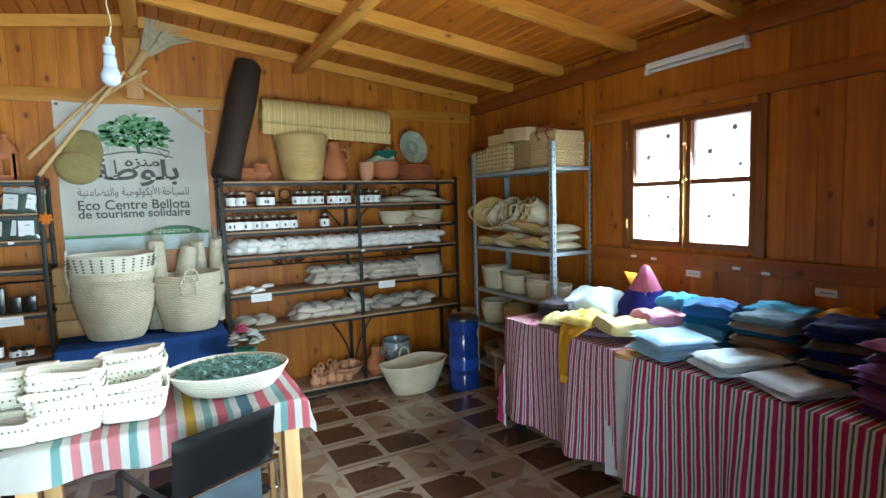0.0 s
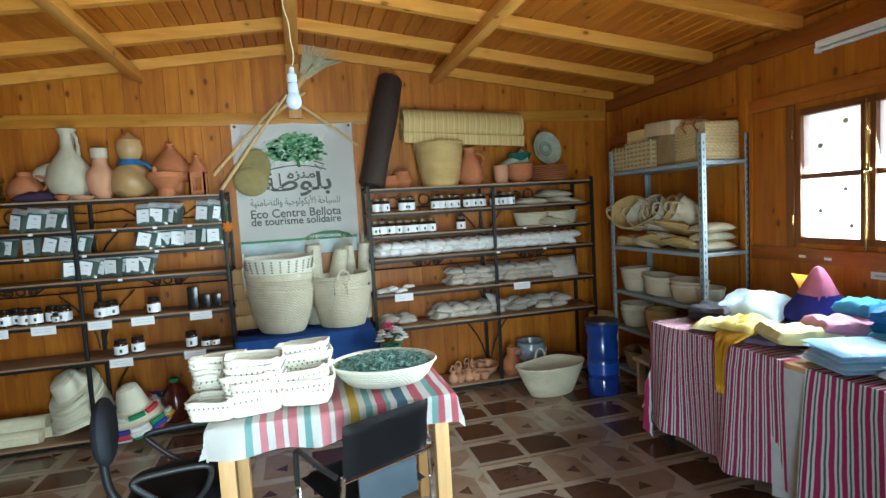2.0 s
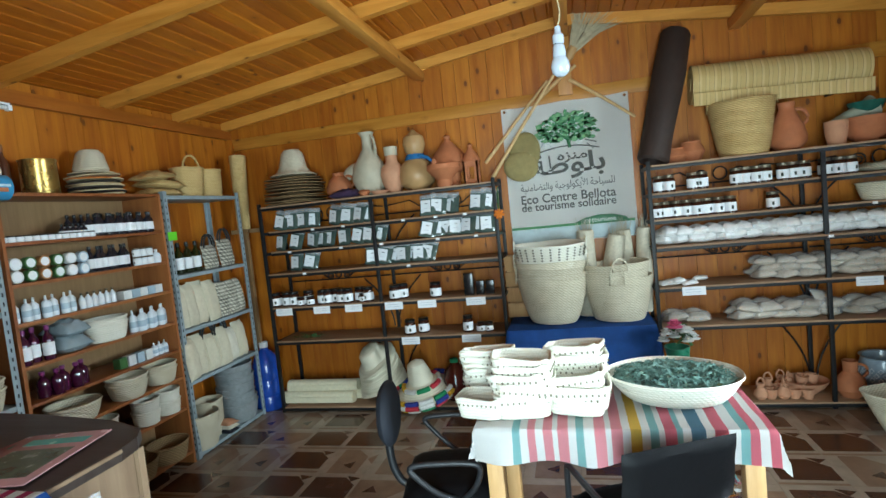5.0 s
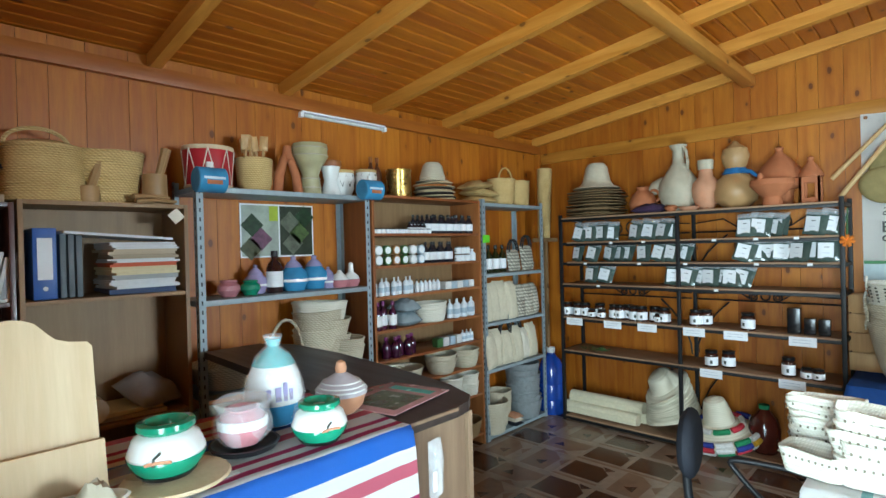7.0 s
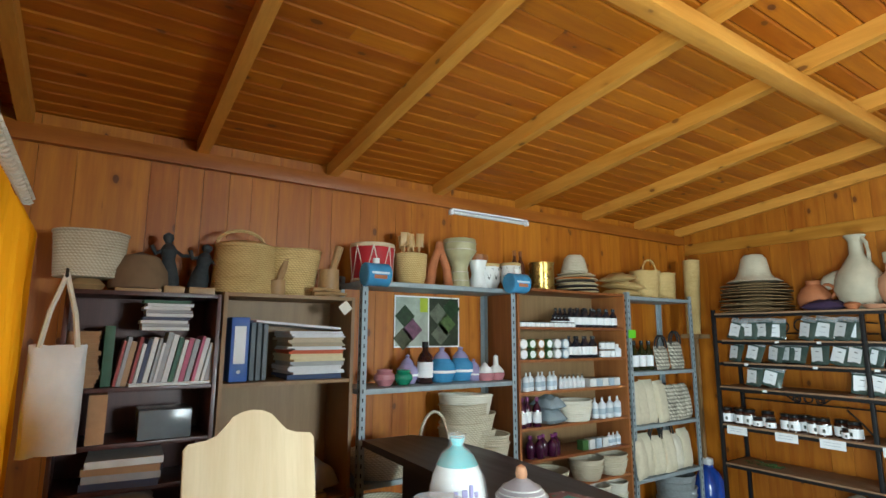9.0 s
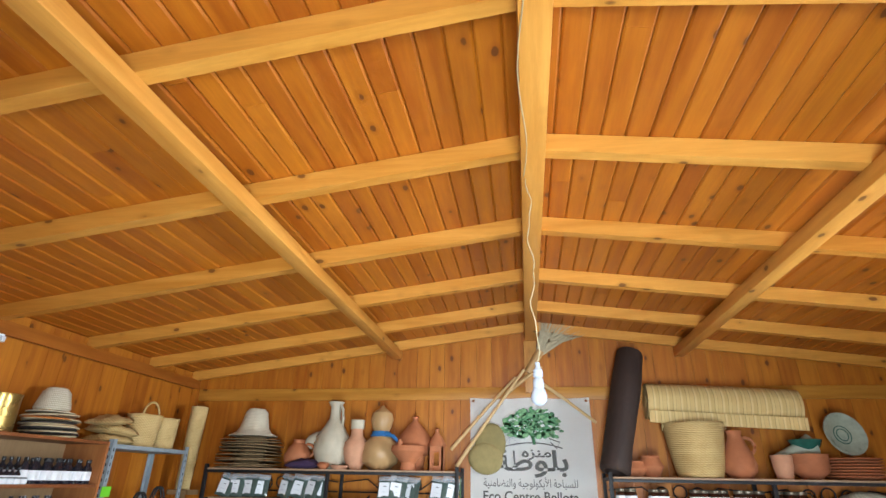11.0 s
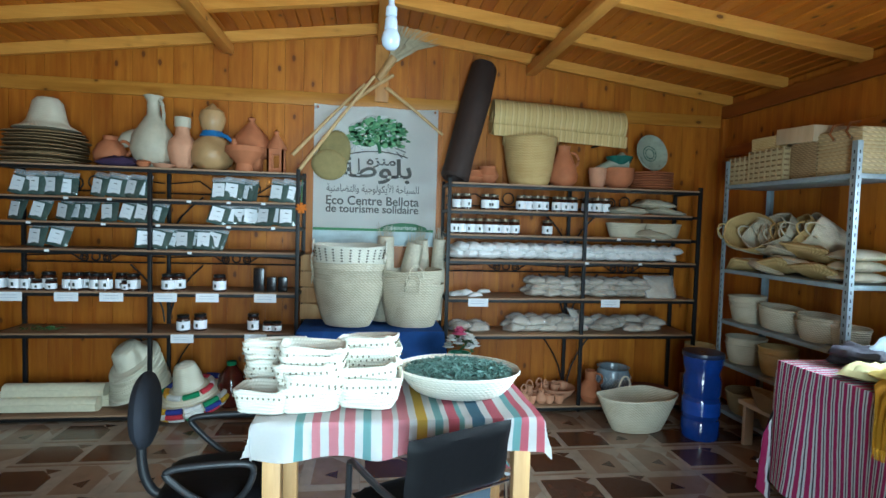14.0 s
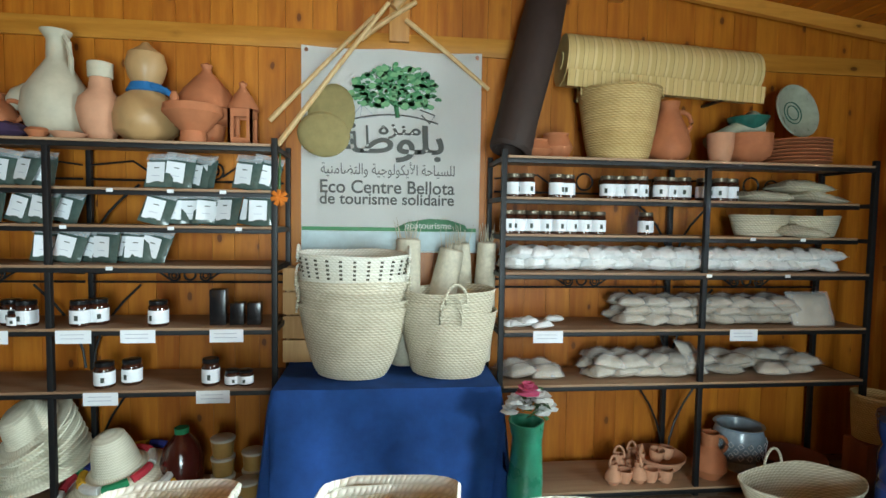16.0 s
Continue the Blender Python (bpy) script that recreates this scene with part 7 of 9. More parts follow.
solid("paper_roll", turned([(0.015, -0.14), (0.06, -0.14), (0.062, 0.0), (0.06, 0.14), (0.015, 0.14)], 22), LINEN, "roll of cream canvas cloth", "roll", pose(-3.78, 1.20, 0.955, 0, 90, 0))
solid("cushion", cushion(bmesh.new(), 0.26, 0.22, 0.13, 4, 0.3), plain("grey_cushion", (0.34, 0.34, 0.35), 0.8), "small grey stuffed cloth cushion", "cushion", pose(-3.79, 1.46, 0.932, 0, 20, 20))
for k in range(6):
    solid("file_folder", boxes((-0.14, -0.16, 0, 0.14, 0.16, 0.02)), PM[(k * 5) % 12], "folder lying in the lower bookcase", "folder", pose(-3.80, 1.28, 0.422 + 0.0215 * k, 0, 0, jit(8)), "lower folders", smooth=None)
solid("paper_tag", boxes((-0.001, -0.03, -0.03, 0.001, 0.03, 0.03)), LINEN, "small cream paper tag on the bookcase", "tag", pose(-3.624, 1.58, 1.885, 40))
# baskets on top of the oak bookcase
d = basket("palm_basket", "lidded golden palm basket with hoop handle", pose(-3.80, 1.06, 1.947) @ Matrix.Scale(0.88, 4), 0.19, 0.175, 0.28, PALM_Y, 0.85, 1.0, seed=101)
part("lid", turned([(0.185, 0.285), (0.18, 0.30), (0.10, 0.325), (0.001, 0.33)], 30, sx=0.85), PALM_Y, d)
part("hoop_handle", tube(bmesh.new(), [(0.02, 0.14 * math.cos(radians(a)) - 0.03, 0.30 + 0.09 * math.sin(radians(a))) for a in range(0, 181, 15)], 0.011, 6), PALM_Y, d)
basket("palm_basket", "open golden palm basket with striped coils", pose(-3.84, 1.33, 1.947), 0.11, 0.165, 0.26, PALM_Y, 0.85, 1.0, seed=102)
WOODT = plain("turned_wood", (0.42, 0.25, 0.11), 0.5)
for y, r, h in ((1.22, 0.05, 0.08), (1.52, 0.06, 0.16)):
    d = thing("mortar", "small turned wooden mortar with pestle", "mortar", pose(-3.74, y, 1.947), "wooden mortars")
    part("bowl", turned([(0.001, 0), (r * 0.9, 0), (r, h * 0.3), (r * 0.95, h), (r * 0.8, h), (r * 0.6, h * 0.3)], 22), WOODT, d)
    part("pestle", tube(bmesh.new(), [(0, 0, h * 0.5), (0.0, 0.06, h + 0.14)], 0.018, 8, 0.026), WOODT, d)
for k in range(5):
    solid("wooden_spoon", tube(bmesh.new(), [(0, -0.09, 0.012), (0, 0.0, 0.018), (0, 0.09, 0.012)], 0.012, 8, 0.008), WOODT, "small carved wooden piece", "carving", pose(-3.70 + 0.012 * k, 1.50 + jit(0.03), 1.947 + 0.022 * (k % 2), 0, 0, jit(30)), "carved wooden pieces")
# ---- dark bookcase contents ----
BKC = [plain("book_%s" % n, c, 0.55, 0, 0.2) for n, c in (("white", (0.70, 0.72, 0.72)), ("red", (0.32, 0.05, 0.05)), ("green", (0.04, 0.12, 0.07)), ("grey", (0.35, 0.36, 0.38)), ("tan", (0.42, 0.25, 0.13)), ("pink", (0.48, 0.10, 0.18)), ("navy", (0.05, 0.06, 0.11)))]
PAGES = plain("book_pages", (0.70, 0.66, 0.55), 0.8)


def book(m, t, h, d_, mat, group="books"):
    b = thing("book", "paperback book on the dark bookcase", "book", m, group)
    part("cover", boxes((-d_, -t / 2, 0, 0, t / 2, h), bevel=0.0015), mat, b, smooth=None)
    part("pages", boxes((-d_ + 0.003, -t / 2 + 0.0015, h, -0.004, t / 2 - 0.0015, h + 0.001)), PAGES, b, smooth=None)
    return b


y = 0.50
for k in range(20):
    t_ = R5.uniform(0.012, 0.024)
    book(pose(-3.66, y, 1.502, -9 - 0.5 * k * 0.3, 0, 0), t_, R5.uniform(0.19, 0.25), 0.17, BKC[(1, 3, 4, 1, 0, 6, 0, 3, 0, 3, 0, 2, 0, 5, 3, 5, 0, 0, 3, 0)[k]])
    y += t_ + 0.003
solid("file_folder", boxes((-0.15, -0.02, 0, 0.12, 0.02, 0.27), bevel=0.002), BKC[2], "dark green cardboard box file", "folder", pose(-3.80, 0.47, 1.502))
for k in range(9):
    book(pose(-3.67 + jit(0.01), 0.60 + jit(0.02), 1.752 + 0.016 * k + 0.008, -90, 0, 0), 0.015, 0.20, 0.15, BKC[(0, 3, 0, 6, 0, 3, 0, 0, 2)[k]], "books lying flat")
solid("paper_sheaf", boxes((-0.09, -0.17, 0, 0.09, 0.17, 0.012)), BKC[0], "pale blue brochures on the shelf edge", "paper", pose(-3.72, 0.72, 1.5015, 0, 0, 4))
KRAFT = plain("kraft_envelopes", (0.45, 0.24, 0.12), 0.8)
for k in range(14):
    solid("kraft_packet", boxes((-0.10, -0.07, 0, 0.10, 0.07, 0.017), bevel=0.001), KRAFT, "brown kraft packets in a pile", "packet", pose(-3.76 + jit(0.006), 0.365 + jit(0.006), 1.502 + 0.0175 * k, 0, 0, jit(4)), "kraft packets", smooth=None)
for k in range(4):
    solid("folded_linen", cushion(bmesh.new(), 0.26, 0.30, 0.045, k, 0.3), plain("greige_linen_%s" % "abcde"[k], (0.36, 0.32, 0.28), 0.9), "folded greige linen on the lower shelf", "cloth", pose(-3.76, 0.55, 0.862 + 0.045 * k, 0, 0, jit(6)), "folded linens")
for k in range(4):
    solid("paper_sheaf", boxes((-0.13, -0.15, 0, 0.13, 0.15, 0.03)), BKC[(6, 3, 4, 0)[k]], "boxes and papers on a dark shelf", "box", pose(-3.76, 0.58, 1.072 + 0.0305 * k, 0, 0, jit(10)), "dark shelf boxes")
solid("clear_box", boxes((-0.10, -0.11, 0, 0.10, 0.11, 0.13), bevel=0.004), plain("smoky_plastic", (0.16, 0.19, 0.21), 0.2), "smoky clear plastic storage box", "box", pose(-3.74, 0.72, 1.262))
solid("carton", boxes((-0.06, -0.035, 0, 0.06, 0.035, 0.21), bevel=0.002), KRAFT, "narrow kraft carton standing upright", "box", pose(-3.70, 0.45, 1.262))
# on top of the dark bookcase
d = thing("palm_hat_box", "large cream lampshade-shaped palm basket", "basket", pose(-3.80, 0.36, 1.99))
part("body", basket_mesh(bmesh.new(), 0.135, 0.15, 0.21, sx=0.85, seed=111, curve=1), PALM, d)
part("foot", turned([(0.001, -0.058), (0.05, -0.058), (0.075, -0.03), (0.05, -0.001)], 22), WOODT, d)
solid("felt_cap", turned([(0.13, 0), (0.135, 0.01), (0.125, 0.09), (0.08, 0.16), (0.001, 0.185)], 26), plain("brown_felt", (0.22, 0.14, 0.08), 0.95), "brown felt dome cap on bookcase", "cap", pose(-3.80, 0.57, 1.95))
FIG = plain("figurine_cloth", (0.045, 0.055, 0.06), 0.8, 0, 0.6, 40)
for y, h, lean in ((0.70, 0.28, 4), (0.83, 0.24, -10)):
    bm = bmesh.new()
    lathe(bm, [(0.001, 0), (0.05, 0), (0.045, 0.06), (0.03, h * 0.5), (0.04, h * 0.66), (0.025, h * 0.76), (0.014, h * 0.80), (0.026, h * 0.88), (0.024, h * 0.95), (0.001, h)], 18)
    tube(bm, [(0.0, -0.03, h * 0.66), (0.03, -0.06, h * 0.6), (0.04, -0.08, h * 0.74)], 0.010, 6)
    tube(bm, [(0.0, 0.03, h * 0.66), (0.03, 0.06, h * 0.56), (0.04, 0.09, h * 0.55)], 0.010, 6)
    solid("figurine", bm, FIG, "small dark draped figurine on a base", "figurine", pose(-3.80, y, 1.967, lean, 0, 0))
for y0, y1 in ((0.47, 0.66), (0.67, 0.76), (0.78, 0.90)):
    solid("display_stand", boxes((-3.86, y0, 1.931, -3.68, y1, 1.948 if y0 < 0.5 else 1.966), bevel=0.003), WOODT, "flat wooden display base", "stand")
# white tote hanging on the bookcase
d = thing("tote_bag", "white cotton tote hanging from the bookcase", "bag", pose(-3.575, 0.29, 1.27))
part("body", cushion(bmesh.new(), 0.44, 0.20, 0.05, 2, 0.25, 12, pose(0, 0, 0.20, 0, 88, 0), 5.0), plain("white_cotton", (0.78, 0.79, 0.79), 0.9, 0, 0.1, 20, 0.3), d)
for s in (-1, 1):
    part("strap", tube(bmesh.new(), [(0.02, s * 0.065, 0.41), (0.012, s * 0.045, 0.55), (0.0, 0.0, 0.72)], 0.011, 6), LINEN, d)
part("hook", tube(bmesh.new(), [(-0.04, 0, 0.70), (0.01, 0, 0.705), (0.02, 0, 0.74)], 0.006, 6), IRON, d)
# curtain by the front window
YELLOW = plain("yellow_curtain_cloth", (0.80, 0.47, 0.02), 0.85, 0, 0.2, 5, 0.2, 0.2, 0)
bt_ = YELLOW.node_tree
tr = bt_.nodes.new("ShaderNodeBsdfTranslucent")
tr.inputs[0].default_value = (0.95, 0.55, 0.03, 1)
mx = bt_.nodes.new("ShaderNodeMixShader")
mx.inputs[0].default_value = 0.55
bt_.links.new(bt_.nodes["Principled BSDF"].outputs[0], mx.inputs[1])
bt_.links.new(tr.outputs[0], mx.inputs[2])
bt_.links.new(mx.outputs[0], bt_.nodes["Material Output"].inputs[0])
cu_ = thing("curtain", "bright yellow curtain on a rope-wound rod", "curtain", pose(0, 0, 0))
bm = bmesh.new()
cols = []
for i in range(81):
    x = -3.56 + 1.12 * i / 80
    yy = 0.12 + 0.03 * math.sin(i * 0.9) + 0.01 * noise.noise(Vector((i * 0.3, 0, 0)))
    cols.append([bm.verts.new((x + 0.01 * noise.noise(Vector((i * 0.2, k, 5))), yy * (0.55 if k == 12 else 1.0) + 0.012 * noise.noise(Vector((i * 0.25, k * 0.5, 2))) + 0.02, 0.75 + 1.52 * k / 12)) for k in range(13)])
for a, b in zip(cols, cols[1:]):
    for k in range(12):
        bm.faces.new((a[k], b[k], b[k + 1], a[k + 1]))
bmesh.ops.solidify(bm, geom=bm.faces[:], thickness=0.002)
part("cloth", bm, YELLOW, cu_, smooth=60)
part("rod", tube(bmesh.new(), [(-3.66, 0.12, 2.30), (-2.38, 0.12, 2.30)], 0.013, 8), LINEN, cu_)
for i in range(24):
    part("rope_turn", tube(bmesh.new(), arc((-3.62 + 0.053 * i, 0.12, 2.30), 0.022, 0, 330, 8, "yz"), 0.0065, 5), LINEN, cu_)

# ---- on the counter ----
CT = CZ + 0.012


def big_pot(m, label):
    d = thing("glazed_pot", label, "pot", m, "green painted pots")
    part("body", turned([(0.001, 0), (0.055, 0), (0.082, 0.03), (0.092, 0.062), (0.078, 0.098), (0.055, 0.115)], 30), GLZ_W, d)
    part("green_base", turned([(0.056, 0.001), (0.0835, 0.0295), (0.0925, 0.052), (0.0915, 0.056), (0.082, 0.028)], 30), GLZ_G, d)
    part("black_foot", turned([(0.054, 0.0005), (0.060, 0.0005), (0.071, 0.013), (0.068, 0.013)], 30), JARLID, d)
    part("rim", turned([(0.050, 0.112), (0.062, 0.113), (0.070, 0.122), (0.068, 0.135), (0.052, 0.138), (0.040, 0.12), (0.036, 0.09)], 30), GLZ_G, d)
    part("palm_motif", tube(bmesh.new(), [(0.092, -0.012, 0.052), (0.091, -0.01, 0.07), (0.088, 0.004, 0.082)], 0.0035, 5), INK, d)
    part("dune_motif", tube(bmesh.new(), [(0.0925, -0.03, 0.058), (0.0935, 0.0, 0.062), (0.0925, 0.03, 0.06)], 0.004, 5), CLAY_L, d)
    return d


big_pot(pose(-2.024, 0.992, CT + 0.012, 0, 0, -30) @ Matrix.Scale(0.89, 4), "green and white painted pot with dark foot")
big_pot(pose(-1.961, 1.352, CT, 0, 0, -10) @ Matrix.Scale(0.80, 4), "green and white painted pot on striped cloth")
d = solid("board_disc", turned([(0.001, 0), (0.125, 0), (0.13, 0.004), (0.125, 0.010), (0.001, 0.011)], 32), PALE, "round pale wooden board under a pot", "board", pose(-2.006, 1.005, CT) @ Matrix.Scale(0.89, 4))
solid("plastic_sheet", cushion(bmesh.new(), 0.32, 0.26, 0.012, 4, 0.6), FILM, "crumpled clear plastic under the pot", "plastic", pose(-2.042, 0.978, CT - 0.002, 0, 0, 10) @ Matrix.Scale(0.89, 4))
d = thing("wrapped_pot", "pink painted pot in clear plastic wrap", "pot", pose(-2.062, 1.187, CT + 0.018) @ Matrix.Scale(0.73, 4))
part("body", turned([(0.001, 0), (0.055, 0), (0.08, 0.035), (0.085, 0.07), (0.07, 0.105), (0.052, 0.115), (0.06, 0.125), (0.05, 0.127), (0.035, 0.1)], 28), GLZ_P, d)
part("white_band", turned([(0.0862, 0.06), (0.087, 0.066), (0.0862, 0.085), (0.084, 0.09)], 28), GLZ_W, d)
part("wrap", turned([(0.06, 0.0), (0.092, 0.035), (0.096, 0.075), (0.085, 0.12), (0.10, 0.155), (0.07, 0.15)], 20, wob=0.25), FILM, d)
solid("ashtray", turned([(0.001, 0), (0.09, 0), (0.10, 0.016), (0.092, 0.017), (0.08, 0.008), (0.001, 0.007)], 28), BLACKPL, "flat dark dish under the pink pot", "dish", pose(-2.073, 1.196, CT) @ Matrix.Scale(0.89, 4))
d = thing("painted_egg_vase", "tall egg vase painted with white town, wrapped", "vase", pose(-2.197, 1.348, CT) @ Matrix.Scale(0.80, 4))
part("body", turned([(0.001, 0), (0.07, 0), (0.095, 0.05), (0.105, 0.11), (0.092, 0.18), (0.058, 0.25), (0.024, 0.275), (0.018, 0.285), (0.027, 0.31), (0.015, 0.308)], 32), GLZ_W, d)
part("blue_base", turned([(0.072, 0.002), (0.0965, 0.049), (0.103, 0.078), (0.104, 0.082), (0.094, 0.045)], 32), GLZ_B, d)
part("teal_top", turned([(0.078, 0.2165), (0.0592, 0.2505), (0.0255, 0.2755), (0.0195, 0.285), (0.029, 0.311), (0.026, 0.312), (0.016, 0.29)], 28), plain("turquoise_glaze", (0.05, 0.48, 0.50), 0.2, 0, 0.3), d)
for a, z_, w, h in ((10, 0.10, 0.02, 0.05), (-8, 0.11, 0.016, 0.035), (24, 0.10, 0.014, 0.065), (36, 0.10, 0.014, 0.04)):
    part("house_motif", boxes((0.099, -w / 2, z_, 0.1062, w / 2, z_ + h)), GLZ_V, d, smooth=None, at=pose(0, 0, 0, 0, 0, a - 30))
part("wrap", turned([(0.075, 0.0), (0.102, 0.05), (0.112, 0.11), (0.098, 0.18), (0.064, 0.25), (0.026, 0.285), (0.036, 0.325)], 22, wob=0.12), FILM, d)
d = thing("tagine", "small striped grey and pink clay tagine", "tagine", pose(-2.122, 1.535, CT) @ Matrix.Scale(0.78, 4))
part("dish", turned([(0.001, 0), (0.055, 0), (0.085, 0.03), (0.098, 0.075), (0.09, 0.077), (0.07, 0.03)], 30), CLAY_L, d)
part("lid", turned([(0.103, 0.077), (0.10, 0.095), (0.075, 0.125), (0.035, 0.15), (0.02, 0.16)], 30), plain("grey_stripe_glaze", (0.48, 0.44, 0.46), 0.35), d)
part("knob", turned([(0.02, 0.158), (0.024, 0.175), (0.018, 0.20), (0.001, 0.21)], 18), CLAY_L, d)
for r_, z_ in ((0.1015, 0.095), (0.090, 0.1085), (0.0765, 0.1245)):
    part("painted_ring", tube(bmesh.new(), arc((0, 0, z_), r_, 0, 360, 28, "xy"), 0.0035, 5), GLZ_W, d)
for k, (x, y, a) in enumerate(((-2.122, 1.753, 12), (-2.193, 1.717, -6))):
    d = thing("magazine", "glossy pink and green photo brochure", "brochure", pose(x, y, CZ + 0.001 + 0.0045 * (1 - k), 0, 0, a), "brochures")
    part("cover", boxes((-0.12, -0.16, 0, 0.12, 0.16, 0.004), bevel=0.001), plain("brochure_pink_%s" % "ab"[k], (0.48, 0.26, 0.27), 0.25), d)
    part("photo", boxes((-0.09, -0.12, 0.0041, 0.09, 0.05, 0.0046)), plain("brochure_photo_%s" % "ab"[k], (0.16, 0.20, 0.13), 0.25, 0, 0.8, 18), d, smooth=None)
    part("title_bar", boxes((-0.09, 0.08, 0.0041, 0.09, 0.12, 0.0046)), plain("brochure_green_%s" % "ab"[k], (0.10, 0.42, 0.36), 0.25), d, smooth=None)
# carved wooden sign board on its ledge
d = thing("wooden_tablet", "pale wooden tablet with scalloped top on a ledge", "board", pose(-2.104, 0.734, CT, 0, -12, 0) @ Matrix.Scale(0.89, 4))
outline = [(-0.165, 0.0), (0.165, 0.0), (0.165, 0.345), (0.155, 0.358), (0.115, 0.363), (0.09, 0.372), (0.075, 0.387), (0.05, 0.416), (0.025, 0.427), (0, 0.430)]
outline += [(-x, z_) for x, z_ in outline[2:-1][::-1]]
bm = bmesh.new()
f = bm.faces.new([bm.verts.new((0, y, z_)) for y, z_ in outline])
ex = bmesh.ops.extrude_face_region(bm, geom=[f])
for v in ex["geom"]:
    if isinstance(v, bmesh.types.BMVert):
        v.co.x += 0.018
part("panel", bm, PALE, d, smooth=None)
part("ledge", boxes((0.0185, -0.17, 0.0, 0.05, 0.17, 0.115), bevel=0.003), PALE, d)
d = thing("palm_tray", "scalloped cream tray with notes and shells", "tray", pose(-1.953, 0.738, CT) @ Matrix.Scale(0.89, 4))
part("dish", turned([(0.001, 0), (0.10, 0), (0.14, 0.03), (0.135, 0.035), (0.09, 0.008), (0.001, 0.006)], 30, sx=0.55, sy=1.25, wob=0.06), GLZ_W, d)
part("note", cushion(bmesh.new(), 0.09, 0.16, 0.02, 3, 0.4, 8, pose(0.01, 0, 0.02, 0, 25, 4)), plain("mint_paper", (0.52, 0.72, 0.66), 0.7), d)
part("shell", cushion(bmesh.new(), 0.07, 0.07, 0.05, 9, 0.8, 8, pose(0, 0.11, 0.02)), CLAY_G, d)
part("shell", cushion(bmesh.new(), 0.07, 0.08, 0.05, 5, 0.8, 8, pose(0, -0.12, 0.015)), plain("gold_shell", (0.55, 0.42, 0.17), 0.5), d)
# clear bag hanging on the counter's end
d = thing("plastic_bag", "clear plastic bag hanging at the counter", "bag", pose(-1.932, 1.74, 0.93) @ Matrix.Diagonal((0.7, 0.35, 0.62, 1.0)))
part("film", cushion(bmesh.new(), 0.30, 0.16, 0.05, 7, 0.6, 10, pose(0, 0, 0.1, 0, 90, 0)), FILM, d)
part("card", boxes((0.012, -0.02, -0.02, 0.014, 0.03, 0.08)), LINEN, d, smooth=None)
# grey desk behind the counter
d = thing("desk", "grey topped work desk behind the counter", "desk", pose(0, 0, 0))
part("desktop", boxes((-3.45, 0.22, 0.72, -2.52, 1.10, 0.75), bevel=0.004), plain("grey_laminate", (0.36, 0.38, 0.38), 0.4), d)
for x in (-3.40, -2.66):
    for y in (0.28, 1.04):
        part("leg", boxes((x - 0.02, y - 0.02, 0, x + 0.02, y + 0.02, 0.719)), IRON, d)
solid("folder_box", boxes((-0.10, -0.04, 0, 0.10, 0.04, 0.34), bevel=0.003), plain("olive_file", (0.12, 0.14, 0.04), 0.5), "olive green box file on the desk", "folder", pose(-3.38, 0.30, 0.751, 0, 12, 0))

# ---- middle table ----
# dark colour for the shade in the small baskets' openings
HOLE_SHADE = plain("weave_gap_shade", (0.24, 0.21, 0.15), 0.9)


def punnet(m, seed=0):
    """A small rectangular plaited basket with a row of openwork below the rim."""
    b = thing("small_basket", "small white plaited palm basket in a stack", "basket", m, "stacked small baskets")
    bm = bmesh.new()
    prof = [(0.001, 0), (0.75, 0.0), (0.84, 0.004)]
    for i in range(6):
        prof += [(0.84 + 0.16 * (i + 0.1) / 6, 0.075 * (i + 0.1) / 6), (0.86 + 0.16 * (i + 0.5) / 6 + 0.012, 0.075 * (i + 0.5) / 6)]
    prof += [(1.03, 0.074), (1.04, 0.080), (1.0, 0.084), (0.95, 0.078), (0.85, 0.02), (0.001, 0.012)]
    n = 40
    rings = []
    for r, z in prof:
        ring = []
        for i in range(n):
            a = 2 * math.pi * i / n
            c, s = math.cos(a), math.sin(a)
            e = 0.42
            x, y = abs(c) ** e * (1 if c >= 0 else -1), abs(s) ** e * (1 if s >= 0 else -1)
            ring.append(bm.verts.new((x * r * 0.098, y * r * 0.072, z + 0.006 * (r - 0.8) * noise.noise(Vector((c * 2 + seed, s * 2, seed))) * 6)))
        rings.append(ring)
    for a, b2 in zip(rings, rings[1:]):
        for i in range(n):
            bm.faces.new((a[i], a[(i + 1) % n], b2[(i + 1) % n], b2[i]))
    part("body", bm, PALM_W, b)
    # blocks on the uncut wall, coloured as the shaded openings
    bm = bmesh.new()
    for k in range(9):
        for s in (-1, 1):
            box(bm, -0.075 + k * 0.0185, s * 0.0715 - 0.0020, 0.055, -0.0695 + k * 0.0185, s * 0.0715 + 0.0020, 0.062)
    for k in range(6):
        for s in (-1, 1):
            box(bm, s * 0.0972 - 0.0022, -0.049 + k * 0.0185, 0.055, s * 0.0972 + 0.0020, -0.0435 + k * 0.0185, 0.062)
    tagged(part("openwork", bm, HOLE_SHADE, b, "dark openwork slots", smooth=None), kind="stuff")
    return b


